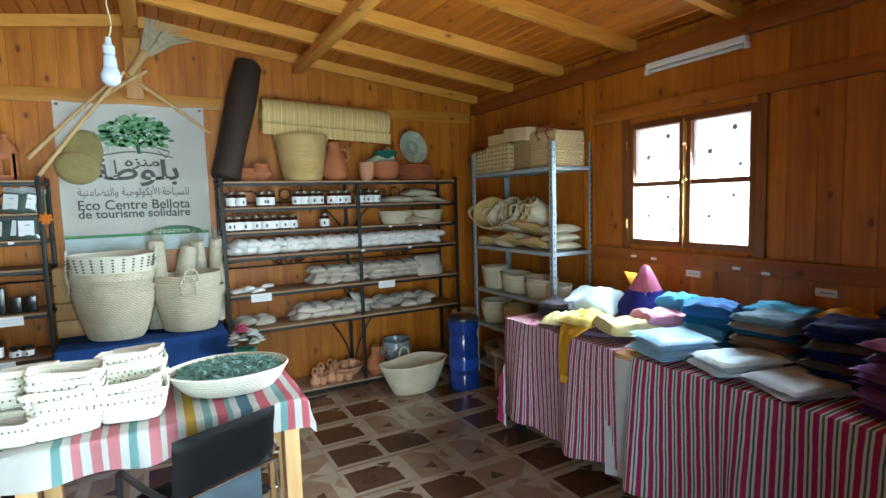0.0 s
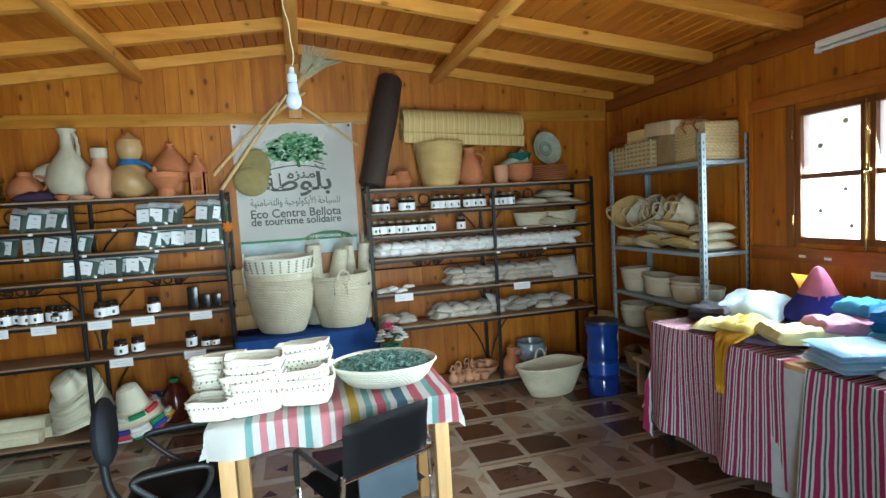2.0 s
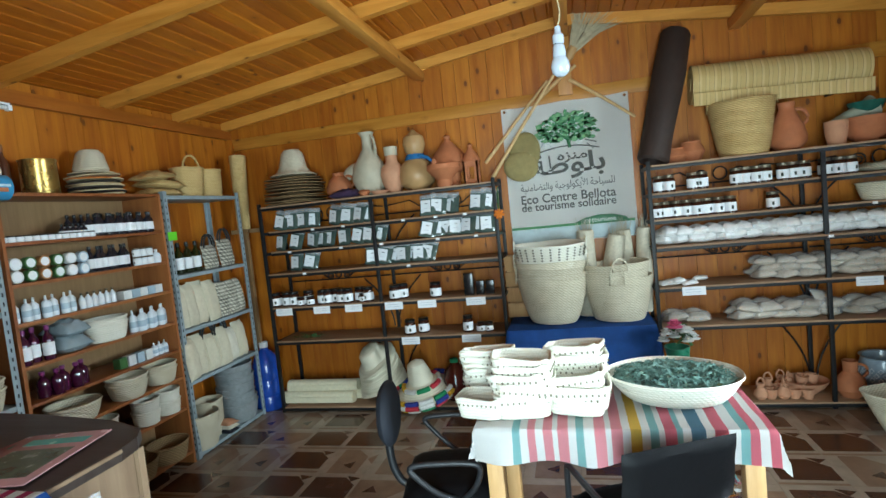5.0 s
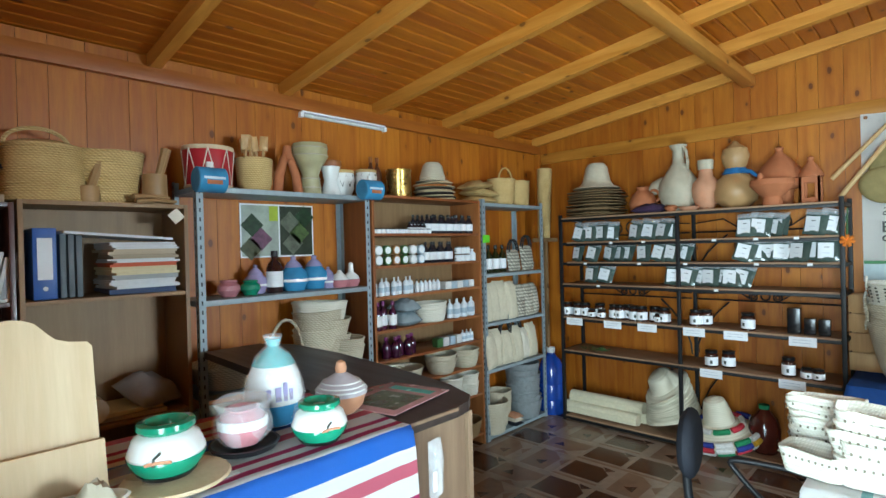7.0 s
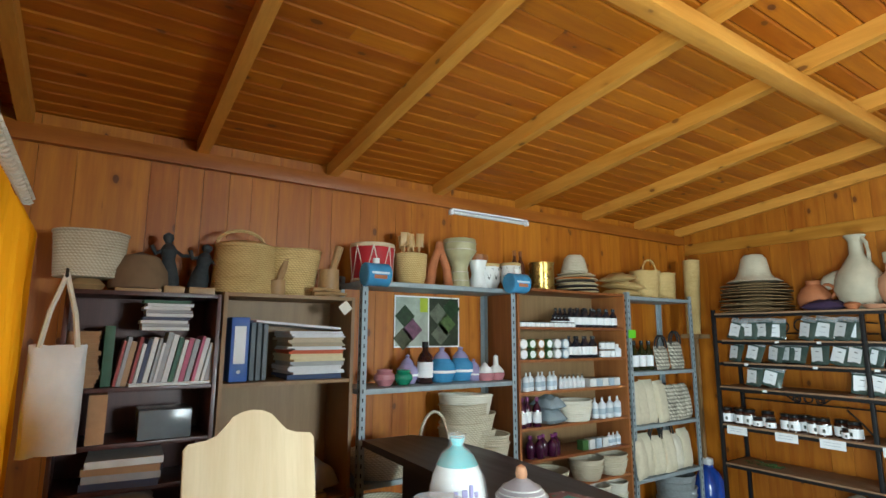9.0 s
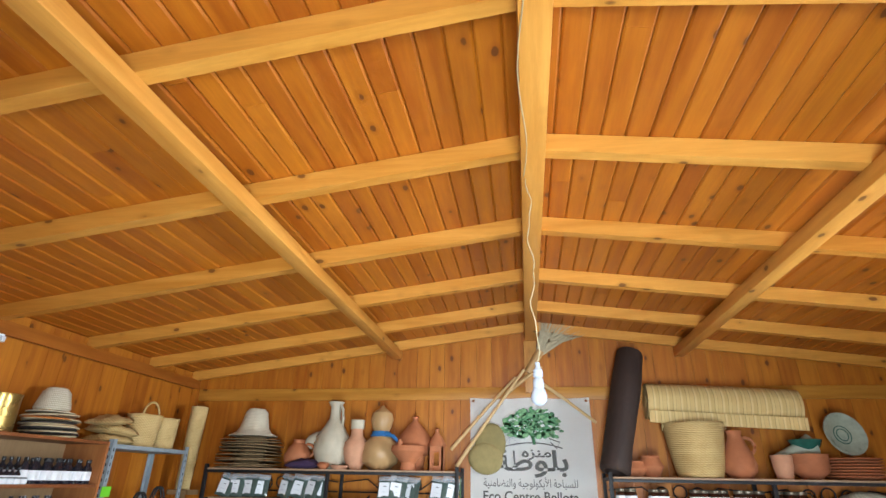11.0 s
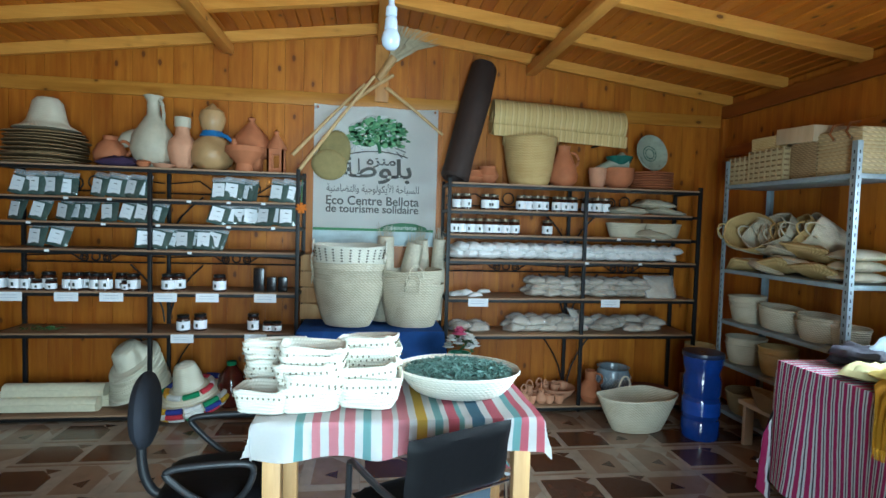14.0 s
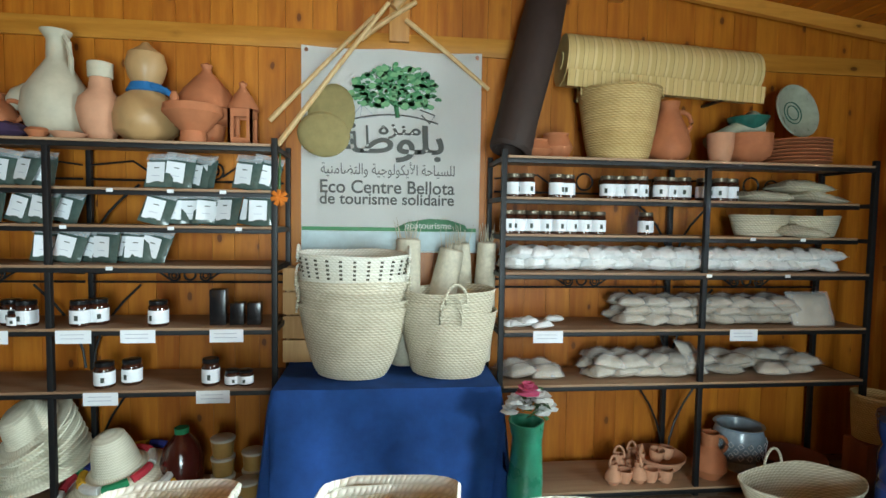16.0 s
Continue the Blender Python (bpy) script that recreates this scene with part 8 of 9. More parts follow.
Z0 = TZ + 0.008
first = None
for x, y, n_, st in ((-1.11, 2.98, 1, 0.0), (-0.93, 2.98, 7, 0.026), (-0.695, 3.01, 3, 0.033), (-0.70, 3.15, 6, 0.031), (-1.11, 3.22, 6, 0.024)):
    for k in range(n_):
        mm = pose(x + jit(0.010), y + jit(0.008), Z0 + st * k, jit(7) * (k > 0), jit(8) * (k > 0), jit(13)) @ Matrix.Scale(1.15, 4)
        if first is None:
            first = punnet(mm)
        else:
            copy_thing(first, mm)
d = thing("palm_tray", "wide cream palm tray heaped with dried herbs", "tray", pose(-0.285, 3.17, Z0, 0, 0, -14))
part("tray", basket_mesh(bmesh.new(), 0.195, 0.283, 0.105, 44, 1.0, 0.80, wob=0.03, seed=5, curve=0.7), PALM_W, d)
DRYG = plain("dried_green_herb", (0.14, 0.21, 0.18), 0.9, 0, 0.4, 30, 0.4, 0.2)
bm = turned([(0.262, 0.075), (0.19, 0.098), (0.10, 0.108), (0.001, 0.11)], 32, sx=1.0, sy=0.79, wob=0.04)
part("herb_bed", bm, DRYG, d)
bm = bmesh.new()
for k in range(1500):
    a, q = R5.uniform(0, 6.283), 0.25 * math.sqrt(R5.random())
    cx, cy = q * math.cos(a), q * 0.79 * math.sin(a)
    cz = 0.112 - 0.035 * (q / 0.25) ** 2 + R5.uniform(-0.004, 0.026)
    b_ = R5.uniform(0, 6.283)
    L = R5.uniform(0.010, 0.030)
    dx, dy, dz = math.cos(b_) * L, math.sin(b_) * L, jit(0.014)
    nx, ny = -dy * 0.3, dx * 0.3
    bm.faces.new([bm.verts.new(c) for c in ((cx - dx, cy - dy, cz - dz), (cx + nx, cy + ny, cz + 0.005), (cx + dx, cy + dy, cz + dz), (cx - nx, cy - ny, cz + 0.001))])
lf = part("herb_leaves", bm, plain("dried_leaf", (0.24, 0.42, 0.37), 0.9, 0, 0.4, 50, 0.2, 0.2), d, smooth=None)
tagged(lf, kind="stuff")

# ---- black chair pushed under the table ----
ch = thing("chair", "black leatherette chair with chrome tube frame", "chair", pose(-0.37, 2.61, 0, 0, 0, 24))
part("backrest", cushion(bmesh.new(), 0.44, 0.27, 0.035, 1, 0.08, 12, pose(0, 0.012, 0.71, 98, 0, 0), 9.0), LEATHER, ch)
part("seat", cushion(bmesh.new(), 0.44, 0.43, 0.06, 2, 0.08, 12, pose(0, 0.25, 0.42), 7.0), LEATHER, ch)
part("back_panel", boxes((-0.15, 0.004, 0.42, 0.15, 0.018, 0.60), bevel=0.004), plain("dark_slate_fabric", (0.045, 0.065, 0.085), 0.6), ch, "dark slate lower back")
for s in (-1, 1):
    bm = bmesh.new()
    tube(bm, [(s * 0.225, 0.0, 0.62), (s * 0.235, 0.01, 0.45), (s * 0.235, 0.03, 0.10), (s * 0.235, 0.06, 0.015), (s * 0.235, 0.40, 0.015), (s * 0.235, 0.45, 0.05), (s * 0.235, 0.46, 0.40)], 0.012, 8)
    part("frame_side", bm, CHROME, ch)
    part("armrest", tube(bmesh.new(), [(s * 0.245, 0.02, 0.62), (s * 0.27, 0.10, 0.64), (s * 0.27, 0.34, 0.64), (s * 0.25, 0.42, 0.60), (s * 0.24, 0.455, 0.42)], 0.013, 8), CHROME if s > 0 else BLACKPL, ch)
part("cross_bar", tube(bmesh.new(), [(-0.225, -0.004, 0.60), (0.225, -0.004, 0.60)], 0.010, 8), CHROME, ch)
part("cross_bar", tube(bmesh.new(), [(-0.235, 0.10, 0.40), (0.235, 0.10, 0.40)], 0.010, 8), CHROME, ch)

# ---- office chair beside the table ----
oc = thing("office_chair", "dark blue and black swivel chair with loop arms", "chair", pose(-1.34, 3.07, 0, 0, 0, 9))
part("backrest", turned([(0.001, -0.5), (0.55, -0.46), (0.85, -0.32), (0.97, -0.12), (1.0, 0.05), (0.95, 0.26), (0.80, 0.42), (0.5, 0.49), (0.001, 0.5)], 32, m=pose(-0.262, 0, 0.785, 0, 88, 0) @ Matrix.Diagonal((0.150, 0.190, 0.075, 1.0))), NAVYCLOTH, oc)
part("back_bar", tube(bmesh.new(), bend([(-0.275, 0, 0.80), (-0.275, 0, 0.58), (-0.25, 0, 0.47), (-0.19, 0, 0.42), (0.0, 0, 0.415)]), 0.019, 10), BLACKPL, oc)
part("seat", cushion(bmesh.new(), 0.44, 0.46, 0.09, 6, 0.06, 14, pose(0.02, 0, 0.42), 4.0), LEATHER, oc)
for s in (-1, 1):
    part("armrest", tube(bmesh.new(), bend([(0.10, s * 0.20, 0.43), (-0.02, s * 0.25, 0.50), (-0.12, s * 0.27, 0.60), (-0.13, s * 0.27, 0.635), (-0.05, s * 0.27, 0.645), (0.12, s * 0.27, 0.64), (0.17, s * 0.265, 0.61), (0.14, s * 0.25, 0.52), (0.06, s * 0.21, 0.43)]), 0.013, 10), BLACKPL, oc)
part("column", tube(bmesh.new(), [(0, 0, 0.09), (0, 0, 0.415)], 0.028, 12), CHROME, oc)
for k in range(5):
    mm = pose(0, 0, 0, 0, 0, 72 * k + 10)
    part("base_arm", tube(bmesh.new(), [mm @ Vector((0, 0, 0.10)), mm @ Vector((0.28, 0, 0.075))], 0.022, 8, 0.014), BLACKPL, oc)
    part("castor", turned([(0.001, -0.012), (0.028, -0.012), (0.03, 0), (0.028, 0.012), (0.001, 0.012)], 16, m=mm @ pose(0.28, 0, 0.03, 90)), BLACKPL, oc)

# ---- floor things by the right rack ----
basket("palm_basket", "wide oval palm basket on the tiled floor", pose(1.40, 4.60, 0.001, 0, 0, 4), 0.20, 0.335, 0.27, PALM, 1.0, 0.55, grips=1, seed=120, grip_h=0.12, wob=0.08, curve=0.9)
d = thing("water_carboy", "big blue plastic water bottle with handle", "bottle", pose(1.82, 4.43, 0.001))
BLUEPL = plain("blue_polycarbonate", (0.012, 0.055, 0.30), 0.14, 0, 0.6, 6, 0.6, 0.7, 0)
part("body", turned([(0.001, 0.0), (0.125, 0), (0.135, 0.02), (0.135, 0.13), (0.125, 0.15), (0.135, 0.17), (0.135, 0.30), (0.125, 0.32), (0.135, 0.34), (0.135, 0.45), (0.12, 0.50), (0.14, 0.56), (0.145, 0.62), (0.13, 0.64)], 30), BLUEPL, d)
part("lid", turned([(0.146, 0.622), (0.15, 0.63), (0.145, 0.655), (0.001, 0.66)], 30), plain("navy_lid", (0.02, 0.03, 0.07), 0.3), d)
part("paper_label", turned([(0.1362, 0.19), (0.1366, 0.20), (0.1366, 0.28), (0.1362, 0.29)], 30), BLUEBAG, d)
d = thing("wooden_box", "pale plank stool under the steel shelving", "stool", pose(2.05, 4.02, 0.001))
part("seat", boxes((-0.02, -0.30, 0.30, 0.09, 0.28, 0.33), bevel=0.003), PALE, d)
part("leg", boxes((0.0, -0.28, 0, 0.07, -0.25, 0.299), bevel=0.003), PALE, d)
part("leg", boxes((0.0, 0.22, 0, 0.07, 0.25, 0.299), bevel=0.003), PALE, d)
basket("palm_bowl", "brown palm bowl lying on a stool", pose(2.05, 4.0, 0.333), 0.06, 0.10, 0.12, PALM_B, 0.6, 1.8, seed=130)
d = basket("palm_basket", "tall straight palm bin at the steel shelving", pose(2.12, 4.92, 0.33), 0.10, 0.12, 0.26, PALM_Y, seed=131)
solid("crate", boxes((2.0, 4.84, 0.001, 2.24, 5.0, 0.328), bevel=0.004), CABWOOD, "small dark crate under a palm bin", "crate")

# ---- right steel shelving ----
WICK = weave("wicker_box_weave", (0.38, 0.26, 0.11), (0.72, 0.56, 0.30), 0.022, 26)


def wicker_box(m, w, d_, h, label):
    """A box of crossed splints with gaps, one mesh per face set."""
    b = thing("wicker_box", label, "box", m, "wicker boxes")
    part("lining", boxes((-w / 2 + 0.006, -d_ / 2 + 0.006, 0.003, w / 2 - 0.006, d_ / 2 - 0.006, h - 0.004)), PALM_B, b, smooth=None)
    for k in range(int(h / 0.038)):
        z_ = 0.006 + k * 0.038
        part("splint", boxes((-w / 2 - 0.001, -d_ / 2 - 0.001, z_, w / 2 + 0.001, d_ / 2 + 0.001, z_ + 0.024), bevel=0.002), WICK2, b)
    n_ = int(d_ / 0.05)
    for k in range(n_ + 1):
        y_ = -d_ / 2 + d_ * k / n_
        part("stake", boxes((-w / 2 - 0.004, y_ - 0.007, 0, -w / 2 - 0.0012, y_ + 0.007, h)), WICK2, b, smooth=None)
    n_ = int(w / 0.05)
    for k in range(n_ + 1):
        x_ = -w / 2 + w * k / n_
        part("stake", boxes((x_ - 0.007, -d_ / 2 - 0.004, 0, x_ + 0.007, -d_ / 2 - 0.0012, h)), WICK2, b, smooth=None)
    return b


WICK2 = plain("split_cane", (0.60, 0.46, 0.24), 0.7, 0, 0.25, 30, 0.3)
wicker_box(pose(2.36, 4.66, 1.947), 0.30, 0.22, 0.22, "cane box with open weave on the shelving")
wicker_box(pose(2.36, 4.36, 1.947), 0.34, 0.34, 0.24, "open cane box with dark gaps on the shelving")
solid("carton", boxes((-0.14, -0.13, 0, 0.14, 0.13, 0.10), bevel=0.003), PALM_Y, "flat straw-coloured box on cane boxes", "box", pose(2.36, 4.42, 2.187, 0, 0, 6))
solid("carton", boxes((-0.16, -0.18, 0, 0.16, 0.18, 0.11), bevel=0.003), PALE, "straw-coloured lidded box on cane boxes", "box", pose(2.37, 4.12, 2.20, 4, 0, -4))
solid("palm_box", boxes((-0.15, -0.11, 0, 0.15, 0.11, 0.25), bevel=0.008), PALM_B, "brown palm box between cane boxes", "box", pose(2.38, 4.06, 1.947))
d = thing("wicker_bag", "upright cane shopping bag with leather handles", "bag", pose(2.38, 3.79, 1.947))
part("body", boxes((-0.15, -0.17, 0, 0.15, 0.15, 0.29), bevel=0.015), WICK, d)
for k in range(11):
    part("splint", boxes((-0.153, -0.173, 0.008 + 0.025 * k, 0.153, 0.153, 0.021 + 0.025 * k), bevel=0.003), WICK2, d)
for y in (-0.07, 0.05):
    part("handle", tube(bmesh.new(), [(-0.156, y - 0.03, 0.22), (-0.165, y, 0.27), (-0.12, y + 0.02, 0.33), (-0.05, y + 0.02, 0.34)], 0.008, 6), CABWOOD, d, "brown leather handle")
    part("stud", turned([(0.001, 0), (0.010, 0), (0.008, 0.006), (0.001, 0.007)], 12, m=pose(-0.157, y - 0.03, 0.23, 0, -90, 0)), CHROME, d)
for k, (x, y, z_, ry_, rz_, sc_) in enumerate(((2.50, 4.66, 1.475, -72, 14, 1.0), (2.46, 4.62, 1.485, -70, 20, 1.02), (2.50, 4.44, 1.455, -64, 4, 0.95), (2.48, 4.28, 1.475, -60, -12, 0.92), (2.50, 4.10, 1.475, -58, -22, 0.9), (2.50, 3.98, 1.495, -62, -30, 0.85))):
    basket("palm_bag", "floppy palm shopping bag lying on its side", pose(x, y, z_, 0, ry_, rz_) @ Matrix.Scale(sc_, 4), 0.12, 0.20, 0.27, (PALM, PALM_Y, PALM)[k % 3], 0.72, 1.0, grips=2, seed=60 + k, group="floppy palm bags", grip_h=0.10, wob=0.10, category="bag")
for k, (x, y, z_, rx_, ry_, rz_) in enumerate(((2.24, 4.60, 1.267, 10, 20, 60), (2.26, 4.42, 1.285, 14, -10, 70), (2.24, 4.25, 1.305, 24, 10, 80), (2.26, 4.08, 1.315, 30, -8, 95), (2.24, 3.92, 1.295, 26, 6, 80), (2.30, 4.30, 1.395, 18, 12, 60), (2.28, 4.02, 1.415, 30, -6, 100))):
    soft_basket(pose(x, y, z_, rx_, ry_, rz_), k + 20, PALM if k % 2 else PALM_Y)
for k in range(3):
    solid("rolled_mat", cushion(bmesh.new(), 0.30, 0.22, 0.075, k, 0.1, 10), plain("cream_mat_%s" % "abc"[k], (0.70, 0.64, 0.48), 0.85), "folded cream palm mat in a pile", "mat", pose(2.38, 3.74, 1.267 + 0.07 * k, 0, 0, jit(6)), "folded cream mats")
for y, r, k in ((4.62, 0.14, 0), (4.62, 0.14, 1), (4.62, 0.145, 2), (4.28, 0.16, 3), (4.28, 0.16, 4), (3.92, 0.15, 5), (3.92, 0.15, 6), (3.70, 0.11, 7)):
    basket("palm_bowl", "oval cream palm bowl on the steel shelf", pose(2.32, y, 0.852 + 0.035 * (k in (1, 4, 6)) + 0.07 * (k == 2), jit(4), jit(4), 90), r * 0.75, r, 0.13, PALM, 1.05, 0.85, seed=150 + k, group="oval palm bowls")
for y, r, k in ((4.62, 0.15, 0), (4.62, 0.15, 1), (4.28, 0.13, 2), (4.28, 0.13, 3), (3.92, 0.13, 4)):
    basket("palm_bowl", "round olive palm bowl on the lower steel shelf", pose(2.32, y, 0.512 + 0.045 * (k in (1, 3))), r * 0.7, r, 0.16, PALM_Y if k > 1 else PALM, 1.0, 0.95, seed=160 + k, group="round palm bowls")
for y in (4.55, 4.2):
    basket("palm_bowl", "dull brown palm bowl on the lowest steel shelf", pose(2.32, y, 0.122), 0.12, 0.17, 0.17, PALM_B, seed=170 + y, group="low palm bowls")

# ---- cloth goods on the display table ----
DT = DZ + 0.010
CL = {}


def cloth_mat(key, c):
    if key not in CL:
        CL[key] = plain("cloth_" + key, c, 0.92, 0, 0.3, 14, 0.5, 0.15, 0.2)
    return CL[key]


def pile(x, y, w, d_, n_, h, keys, label, group, rz=0.0, spread=0.018, z=None):
    z = DT if z is None else z
    for k in range(n_):
        key, c = keys[k % len(keys)]
        solid("folded_cloth", cushion(bmesh.new(), w * R5.uniform(0.94, 1.06), d_ * R5.uniform(0.93, 1.06), h * 1.3, R5.randint(0, 99), 0.55, 18, None, 9.0, 0.42), cloth_mat(key, c), label, "textile", pose(x + jit(spread), y + jit(spread), z + h * k, jit(2.5), jit(2.5), rz + jit(9)), group)


NAVY, PURPLE, MAUVE, TEAL, SKY, YEL, ORG, PNK, GRY, BRN = ("navy", (0.008, 0.016, 0.110)), ("purple", (0.061, 0.016, 0.107)), ("mauve", (0.246, 0.090, 0.221)), ("teal", (0.010, 0.100, 0.230)), ("sky", (0.080, 0.380, 0.620)), ("yellow", (0.590, 0.451, 0.131)), ("orange", (0.590, 0.271, 0.016)), ("pink", (0.558, 0.164, 0.271)), ("grey", (0.061, 0.057, 0.070)), ("rust", (0.246, 0.115, 0.057))
pile(1.98, 3.30, 0.30, 0.24, 2, 0.045, [GRY], "dark grey folded shawl", "grey shawls", 20)
solid("pillow", cushion(bmesh.new(), 0.44, 0.42, 0.17, 4, 0.35, 14), cloth_mat("chalk", (0.66, 0.82, 0.94)), "white crumpled cushion on the table", "cushion", pose(2.20, 3.18, DT, 0, -8, 24))
solid("scarf", cushion(bmesh.new(), 0.38, 0.28, 0.07, 14, 0.9, 14), cloth_mat("pale_olive", (0.52, 0.47, 0.24)), "pale olive crumpled scarf", "scarf", pose(1.84, 3.06, DT, 0, 0, 30))
solid("scarf", cushion(bmesh.new(), 0.36, 0.28, 0.09, 24, 0.9, 14), cloth_mat(*YEL), "yellow crumpled cotton scarf", "scarf", pose(1.84, 2.86, DT + 0.01, 0, 6, 10))
d = thing("scarf", "orange scarf hanging over the table edge", "scarf", pose(0, 0, 0))
bm = bmesh.new()
rowz = []
pts = [(1.86, DT + 0.105), (1.74, DT + 0.085), (1.62, DT + 0.025), (1.585, DT - 0.01), (1.575, DT - 0.09), (1.57, DT - 0.17), (1.57, DT - 0.24)]
for k, (x, z_) in enumerate(pts):
    wv = (0.30, 0.26, 0.18, 0.10, 0.07, 0.066, 0.062)[k]
    rowz.append([bm.verts.new((x + 0.010 * math.sin(i * 1.9), 2.80 + wv * (i / 10 - 0.5), z_ + 0.015 * noise.noise(Vector((i * 0.6, k, 3))))) for i in range(11)])
for a, b in zip(rowz, rowz[1:]):
    for i in range(10):
        bm.faces.new((a[i], a[i + 1], b[i + 1], b[i]))
bmesh.ops.solidify(bm, geom=bm.faces[:], thickness=0.006)
part("cloth", bm, cloth_mat("amber", (0.75, 0.38, 0.03)), d, smooth=60)
bm = bmesh.new()
for i in range(14):
    tube(bm, [(1.571, 2.771 + 0.0045 * i, DT - 0.235), (1.571 + jit(0.006), 2.771 + 0.0045 * i + jit(0.006), DT - 0.29)], 0.0022, 4)
part("fringe", bm, cloth_mat("amber", (0.75, 0.38, 0.03)), d)
d = thing("draped_stand", "upright stand draped with blue, pink and orange cloth", "display", pose(2.36, 2.86, DT))
part("blue_cloth", turned([(0.001, 0), (0.16, 0), (0.175, 0.06), (0.13, 0.16), (0.10, 0.20), (0.001, 0.21)], 26, wob=0.35), cloth_mat("royal", (0.018, 0.02, 0.19)), d)
part("pink_cloth", turned([(0.115, 0.14), (0.10, 0.20), (0.06, 0.29), (0.025, 0.36), (0.001, 0.37)], 22, wob=0.3), cloth_mat(*PNK), d)
part("orange_cloth", cushion(bmesh.new(), 0.26, 0.16, 0.05, 8, 0.5, 10, pose(0.05, 0.14, 0.22, 60, 10, 20)), cloth_mat(*ORG), d)
pile(2.30, 2.52, 0.26, 0.20, 2, 0.06, [SKY], "turquoise folded wool scarf", "turquoise scarves", 10, z=DT + 0.08)
pile(2.28, 2.52, 0.30, 0.26, 2, 0.04, [NAVY], "navy folded scarf under turquoise", "navy scarves", 10)
solid("bag_of_cloth", cushion(bmesh.new(), 0.36, 0.28, 0.085, 31, 0.5, 14, None, 7.0, 0.45), cloth_mat("lemon", (0.74, 0.66, 0.32)), "pale yellow folded shirt", "textile", pose(1.86, 2.56, DT + 0.03, 0, 4, -20))
solid("bag_of_cloth", cushion(bmesh.new(), 0.32, 0.24, 0.09, 33, 0.5, 14, None, 7.0, 0.45), cloth_mat("rose", (0.55, 0.24, 0.34)), "rose striped folded cloth", "textile", pose(2.06, 2.48, DT + 0.06, 0, 6, -20))
pile(1.80, 2.70, 0.18, 0.18, 2, 0.025, [("checked", (0.20, 0.15, 0.25)), GRY], "dark checked folded cloth", "checked cloths", 10)
BLUEPACK = cloth_mat("pale_blue", (0.16, 0.50, 0.80))
for k in range(4):
    d = thing("wrapped_cloth", "pale blue cloth folded in clear film", "textile", pose(1.80 + jit(0.02), 2.20 + jit(0.02), DT + 0.026 * k, 0, 0, -20 + jit(8)), "wrapped blue cloths")
    part("cloth", cushion(bmesh.new(), 0.32, 0.30, 0.032, 40 + k, 0.3, 14, None, 14.0, 0.5), BLUEPACK, d)
    part("film", cushion(bmesh.new(), 0.34, 0.32, 0.036, 40 + k, 0.5, 14, None, 12.0, 0.5), FILM, d)
pile(2.14, 2.20, 0.26, 0.26, 4, 0.055, [TEAL, SKY, TEAL, ("denim", (0.02, 0.12, 0.34))], "blue and teal folded jeans cloth", "blue cloth pile", 12)
pile(1.82, 1.86, 0.34, 0.26, 3, 0.024, [("chalk", (0.66, 0.82, 0.94))], "white folded cotton towel", "white towels", -14)
pile(2.10, 1.86, 0.30, 0.28, 7, 0.033, [("multi_a", (0.20, 0.17, 0.16)), ("multi_b", (0.10, 0.18, 0.24)), BRN, ("multi_c", (0.18, 0.12, 0.10)), TEAL], "multicoloured patterned cloth in a pile", "patterned cloths", 4)
pile(2.40, 1.98, 0.26, 0.34, 4, 0.05, [NAVY, TEAL, ("magenta", (0.28, 0.03, 0.12)), SKY], "dark blue and magenta folded cloth", "dark cloth pile", 4)
pile(2.42, 1.66, 0.24, 0.26, 5, 0.045, [ORG, MAUVE, PURPLE, BRN, ORG], "orange and mauve folded cloth", "warm cloth pile", 4)
pile(2.08, 1.48, 0.34, 0.30, 8, 0.032, [NAVY, NAVY, GRY], "navy folded trousers in a pile", "navy pile", 6)
pile(2.40, 1.36, 0.28, 0.32, 9, 0.034, [NAVY, PURPLE, GRY], "navy and purple folded cloth in a tall pile", "tall navy pile", 4)
pile(1.80, 1.58, 0.34, 0.26, 2, 0.02, [("lilac", (0.46, 0.54, 0.70)), ("pale_grey_blue", (0.58, 0.66, 0.76))], "pale lilac and blue folded towel", "pale towels", -12)
pile(1.88, 1.16, 0.38, 0.30, 10, 0.026, [PURPLE, MAUVE, ("violet_stripe", (0.20, 0.08, 0.26)), MAUVE], "purple and mauve striped shawl in a pile", "purple pile", -8)
pile(2.34, 1.02, 0.34, 0.30, 6, 0.04, [PURPLE, MAUVE], "purple folded wool shawl", "purple pile", 6)

# ---- side window ----
wn_ = thing("window_1", "pine casement window with frosted dotted panes", "window", pose(XR, 0, 0), kind="structure")
FR = pine("window_frame_pine", 2, (0.16, 0.05, 0.012), (0.30, 0.11, 0.03), knots=False)
y0, y1, z0, z1 = WIN
for dims in ((y0, y0 + 0.045, z0, z1), (y1 - 0.045, y1, z0, z1), (y0 + 0.045, y1 - 0.045, z0, z0 + 0.045), (y0 + 0.045, y1 - 0.045, z1 - 0.045, z1)):
    part("window_frame", boxes((-0.012, dims[0], dims[2], 0.07, dims[1], dims[3]), bevel=0.003), FR, wn_)
ym = (y0 + y1) / 2
part("meeting_stile", boxes((-0.018, ym - 0.045, z0 + 0.045, 0.05, ym + 0.045, z1 - 0.045), bevel=0.004), FR, wn_)
part("strip", boxes((-0.024, ym - 0.014, z0 + 0.045, -0.0185, ym + 0.014, z1 - 0.045)), POST_Z, wn_, "pale pine cover strip")
zm = (z0 + z1) / 2
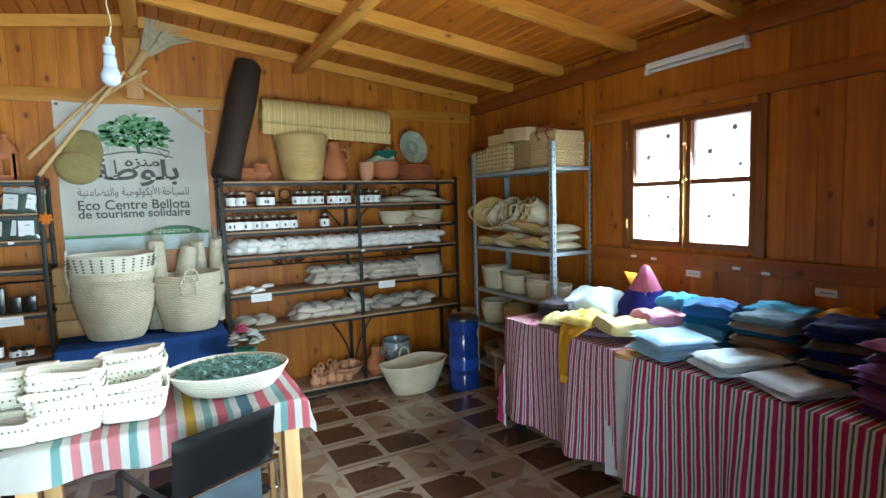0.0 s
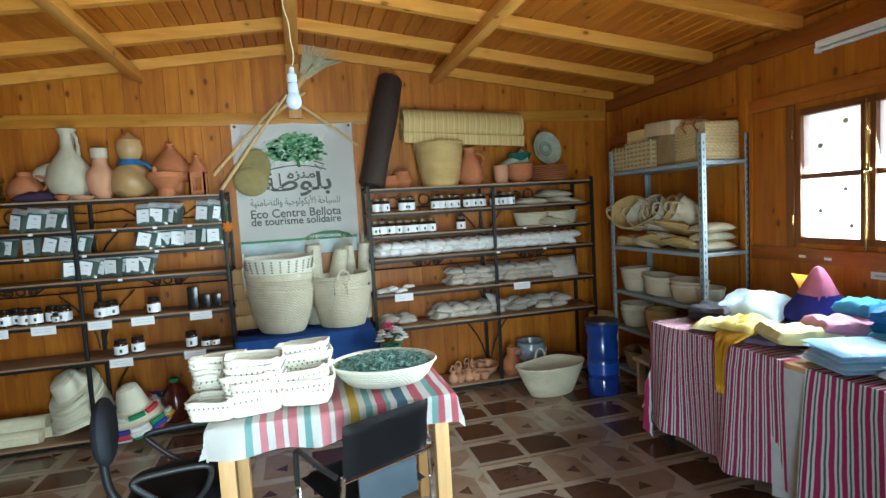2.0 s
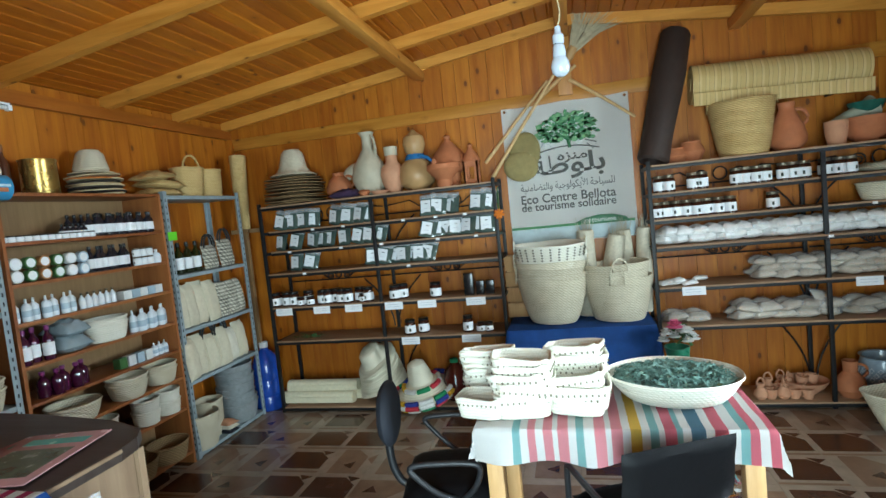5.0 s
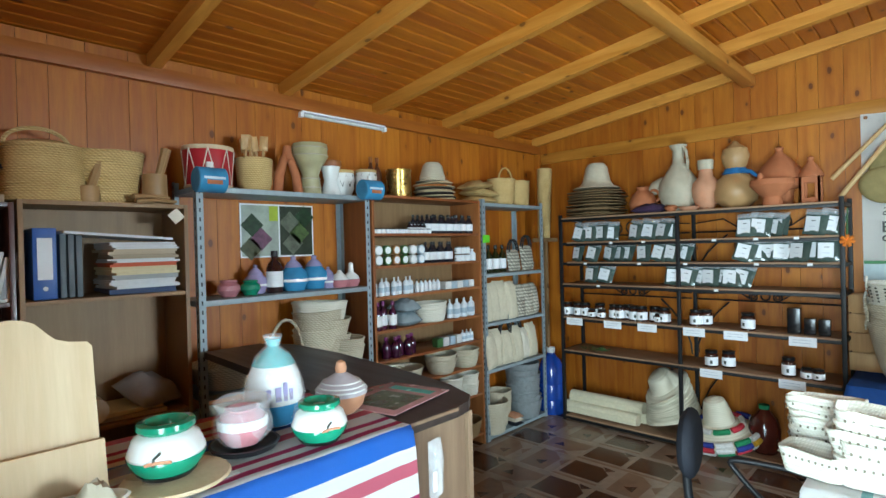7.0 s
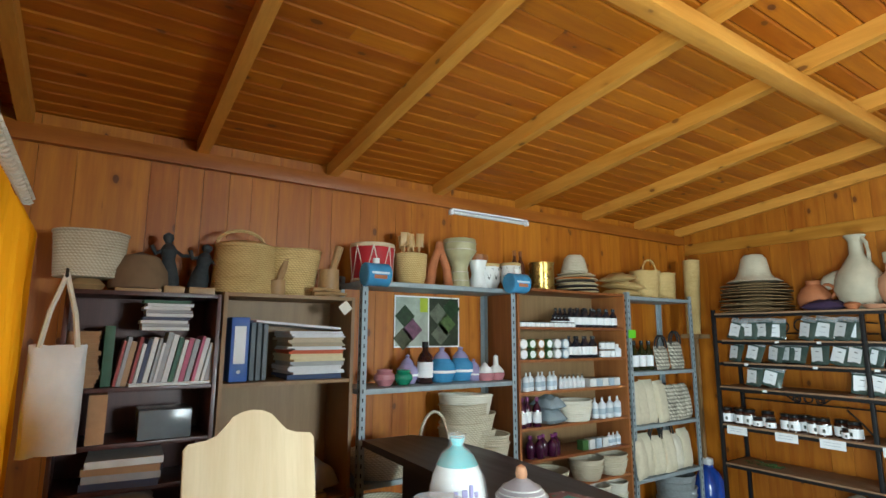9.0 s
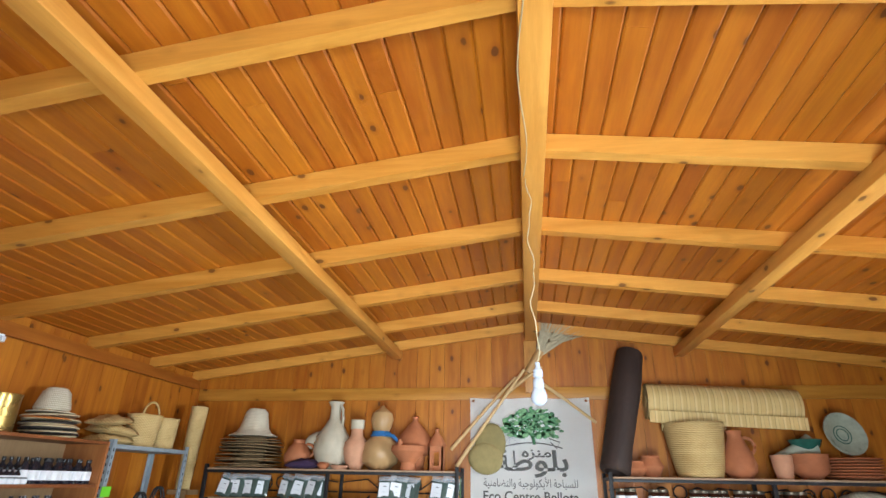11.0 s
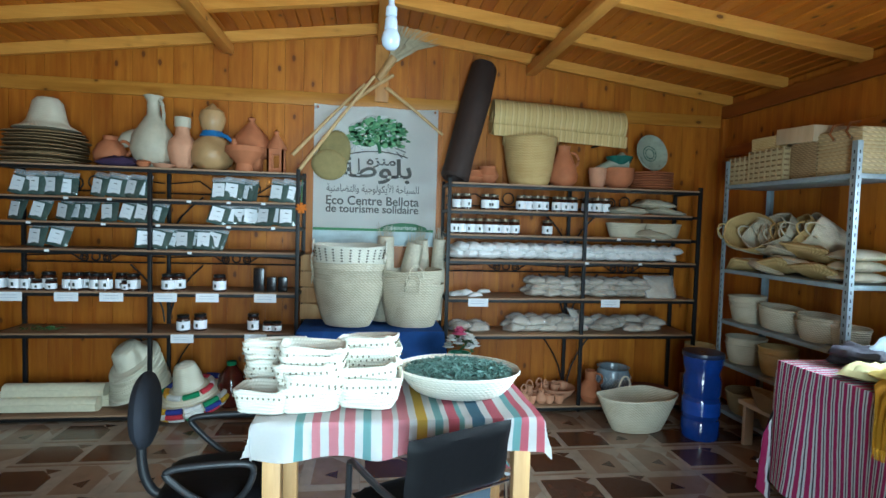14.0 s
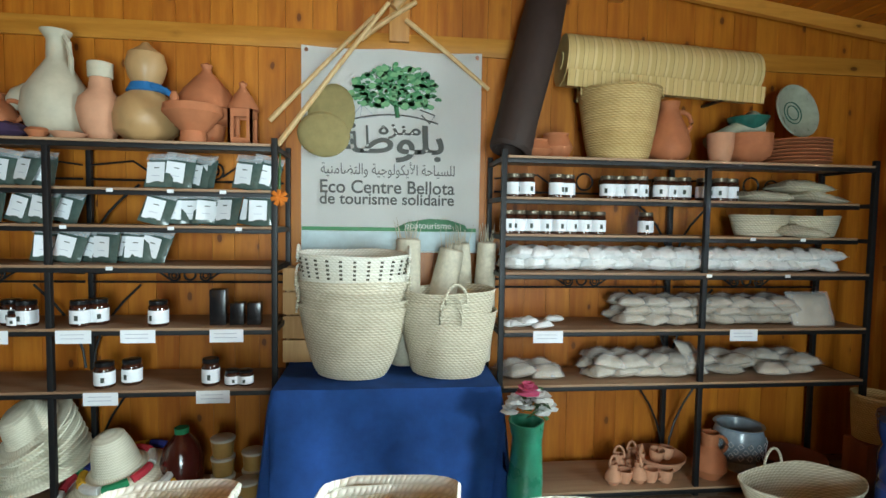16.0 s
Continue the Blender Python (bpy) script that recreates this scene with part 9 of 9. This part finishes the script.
for a, b in ((y0 + 0.045, ym - 0.045), (ym + 0.045, y1 - 0.045)):
    part("glazing_bar", boxes((-0.006, a, zm - 0.018, 0.04, b, zm + 0.018), bevel=0.003), FR, wn_)
for dims in ((y0 - 0.06, y0, z0 - 0.05, z1 + 0.05), (y1, y1 + 0.06, z0 - 0.05, z1 + 0.05)):
    part("casing", boxes((-0.02, dims[0], dims[2], -0.001, dims[1], dims[3]), bevel=0.003), FR, wn_)
PANE = bpy.data.materials.new("frosted_pane")
PANE.use_nodes = True
pt = PANE.node_tree
tl = pt.nodes.new("ShaderNodeBsdfTranslucent")
tl.inputs[0].default_value = (0.9, 0.95, 1.0, 1)
tp = pt.nodes.new("ShaderNodeBsdfTransparent")
m2 = pt.nodes.new("ShaderNodeMixShader")
m2.inputs[0].default_value = 0.6
pt.links.new(tl.outputs[0], m2.inputs[1])
pt.links.new(tp.outputs[0], m2.inputs[2])
pt.links.new(m2.outputs[0], pt.nodes["Material Output"].inputs[0])
DOT = plain("grey_dot_film", (0.42, 0.50, 0.52), 0.6)
for i, (a, b) in enumerate(((y0 + 0.046, ym - 0.046), (ym + 0.046, y1 - 0.046))):
    for j, (c, e) in enumerate(((z0 + 0.046, zm - 0.019), (zm + 0.019, z1 - 0.046))):
        pn = part("pane", boxes((0.014, a, c, 0.018, b, e)), PANE, wn_, "frosted glass pane", smooth=None)
        pn.visible_shadow = False
        for u, v in ((0.28, 0.80), (0.70, 0.45), (0.18, 0.2))[: 2 + (i + j) % 2]:
            part("dot", turned([(0.001, 0), (0.017, 0), (0.017, 0.001), (0.001, 0.0012)], 16, m=pose(0.0128, a + (b - a) * u, c + (e - c) * v, 0, 90, 0)), DOT, pn)
lk = part("latch", boxes((-0.040, ym - 0.010, zm - 0.07, -0.0245, ym + 0.010, zm + 0.05), bevel=0.003), plain("brass_latch", (0.70, 0.48, 0.16), 0.25, 0.9), wn_, "brass espagnolette latch")
part("latch_rod", tube(bmesh.new(), [(-0.03, ym, z0 - 0.03), (-0.03, ym, z1 - 0.02)], 0.005, 8), bpy.data.materials["brass_latch"], lk)
part("latch_knob", tube(bmesh.new(), [(-0.04, ym, zm), (-0.065, ym - 0.02, zm + 0.01), (-0.065, ym - 0.05, zm + 0.012)], 0.008, 8), bpy.data.materials["brass_latch"], lk)
for z_ in (z0 + 0.16, z1 - 0.16):
    for y_ in (y1 + 0.004,):
        part("hinge", tube(bmesh.new(), [(-0.026, y_, z_ - 0.035), (-0.026, y_, z_ + 0.035)], 0.006, 8), bpy.data.materials["brass_latch"], wn_)
# bright haze beyond the window
BRIGHT = bpy.data.materials.new("hazy_daylight")
BRIGHT.use_nodes = True
be = BRIGHT.node_tree.nodes["Principled BSDF"]
be.inputs["Base Color"].default_value = (0.9, 0.95, 1.0, 1)
be.inputs["Emission Color"].default_value = (0.86, 0.95, 1.0, 1)
be.inputs["Emission Strength"].default_value = 1.7
solid("backdrop", boxes((XR + 0.9, 0.6, -0.05, XR + 0.92, 6.2, 3.6)), BRIGHT, "glaring hazy daylight outside the window", "backdrop", kind="structure", smooth=None)
# small notes on the side rail
NOTE = thing("price_card", "small white note on the wall rail", "sign", pose(XR - 0.032, 3.16, 1.245), "wall notes")
part("sheet", boxes((-0.001, -0.025, -0.009, 0, 0.025, 0.009)), PAPER, NOTE, smooth=None)
for y, z_ in ((2.98, 1.24), (2.36, 1.23), (2.18, 1.215)):
    copy_thing(NOTE, pose(XR - 0.032, y, z_))
for y, z_ in ((2.68, 1.16), (1.87, 1.14)):
    d = thing("price_card", "white and blue price card on the wall", "sign", pose(XR - 0.004, y, z_), "wall price cards")
    part("sheet", boxes((-0.0015, -0.055, -0.022, 0, 0.055, 0.022)), PAPER, d, smooth=None)
    part("print_line", boxes((-0.0022, -0.04, -0.006, -0.0016, 0.03, 0.004)), GREYINK, d, smooth=None)

# ---- floor tiles, one object each ----
for i in range(19):
    for j in range(16):
        x, y = XL + TS * (i + 0.5), YF + TS * (j + 0.5)
        if x - TS / 2 < XR and y - TS / 2 < YB:
            dark = i % 3 == 0 or (i % 3 == 1 and j % 2 == 0)
            part("tile", TILE_A if dark else TILE_B, None, floor, at=pose(x, y, 0, 0, 0, 0 if dark else 90 * (j % 2)))
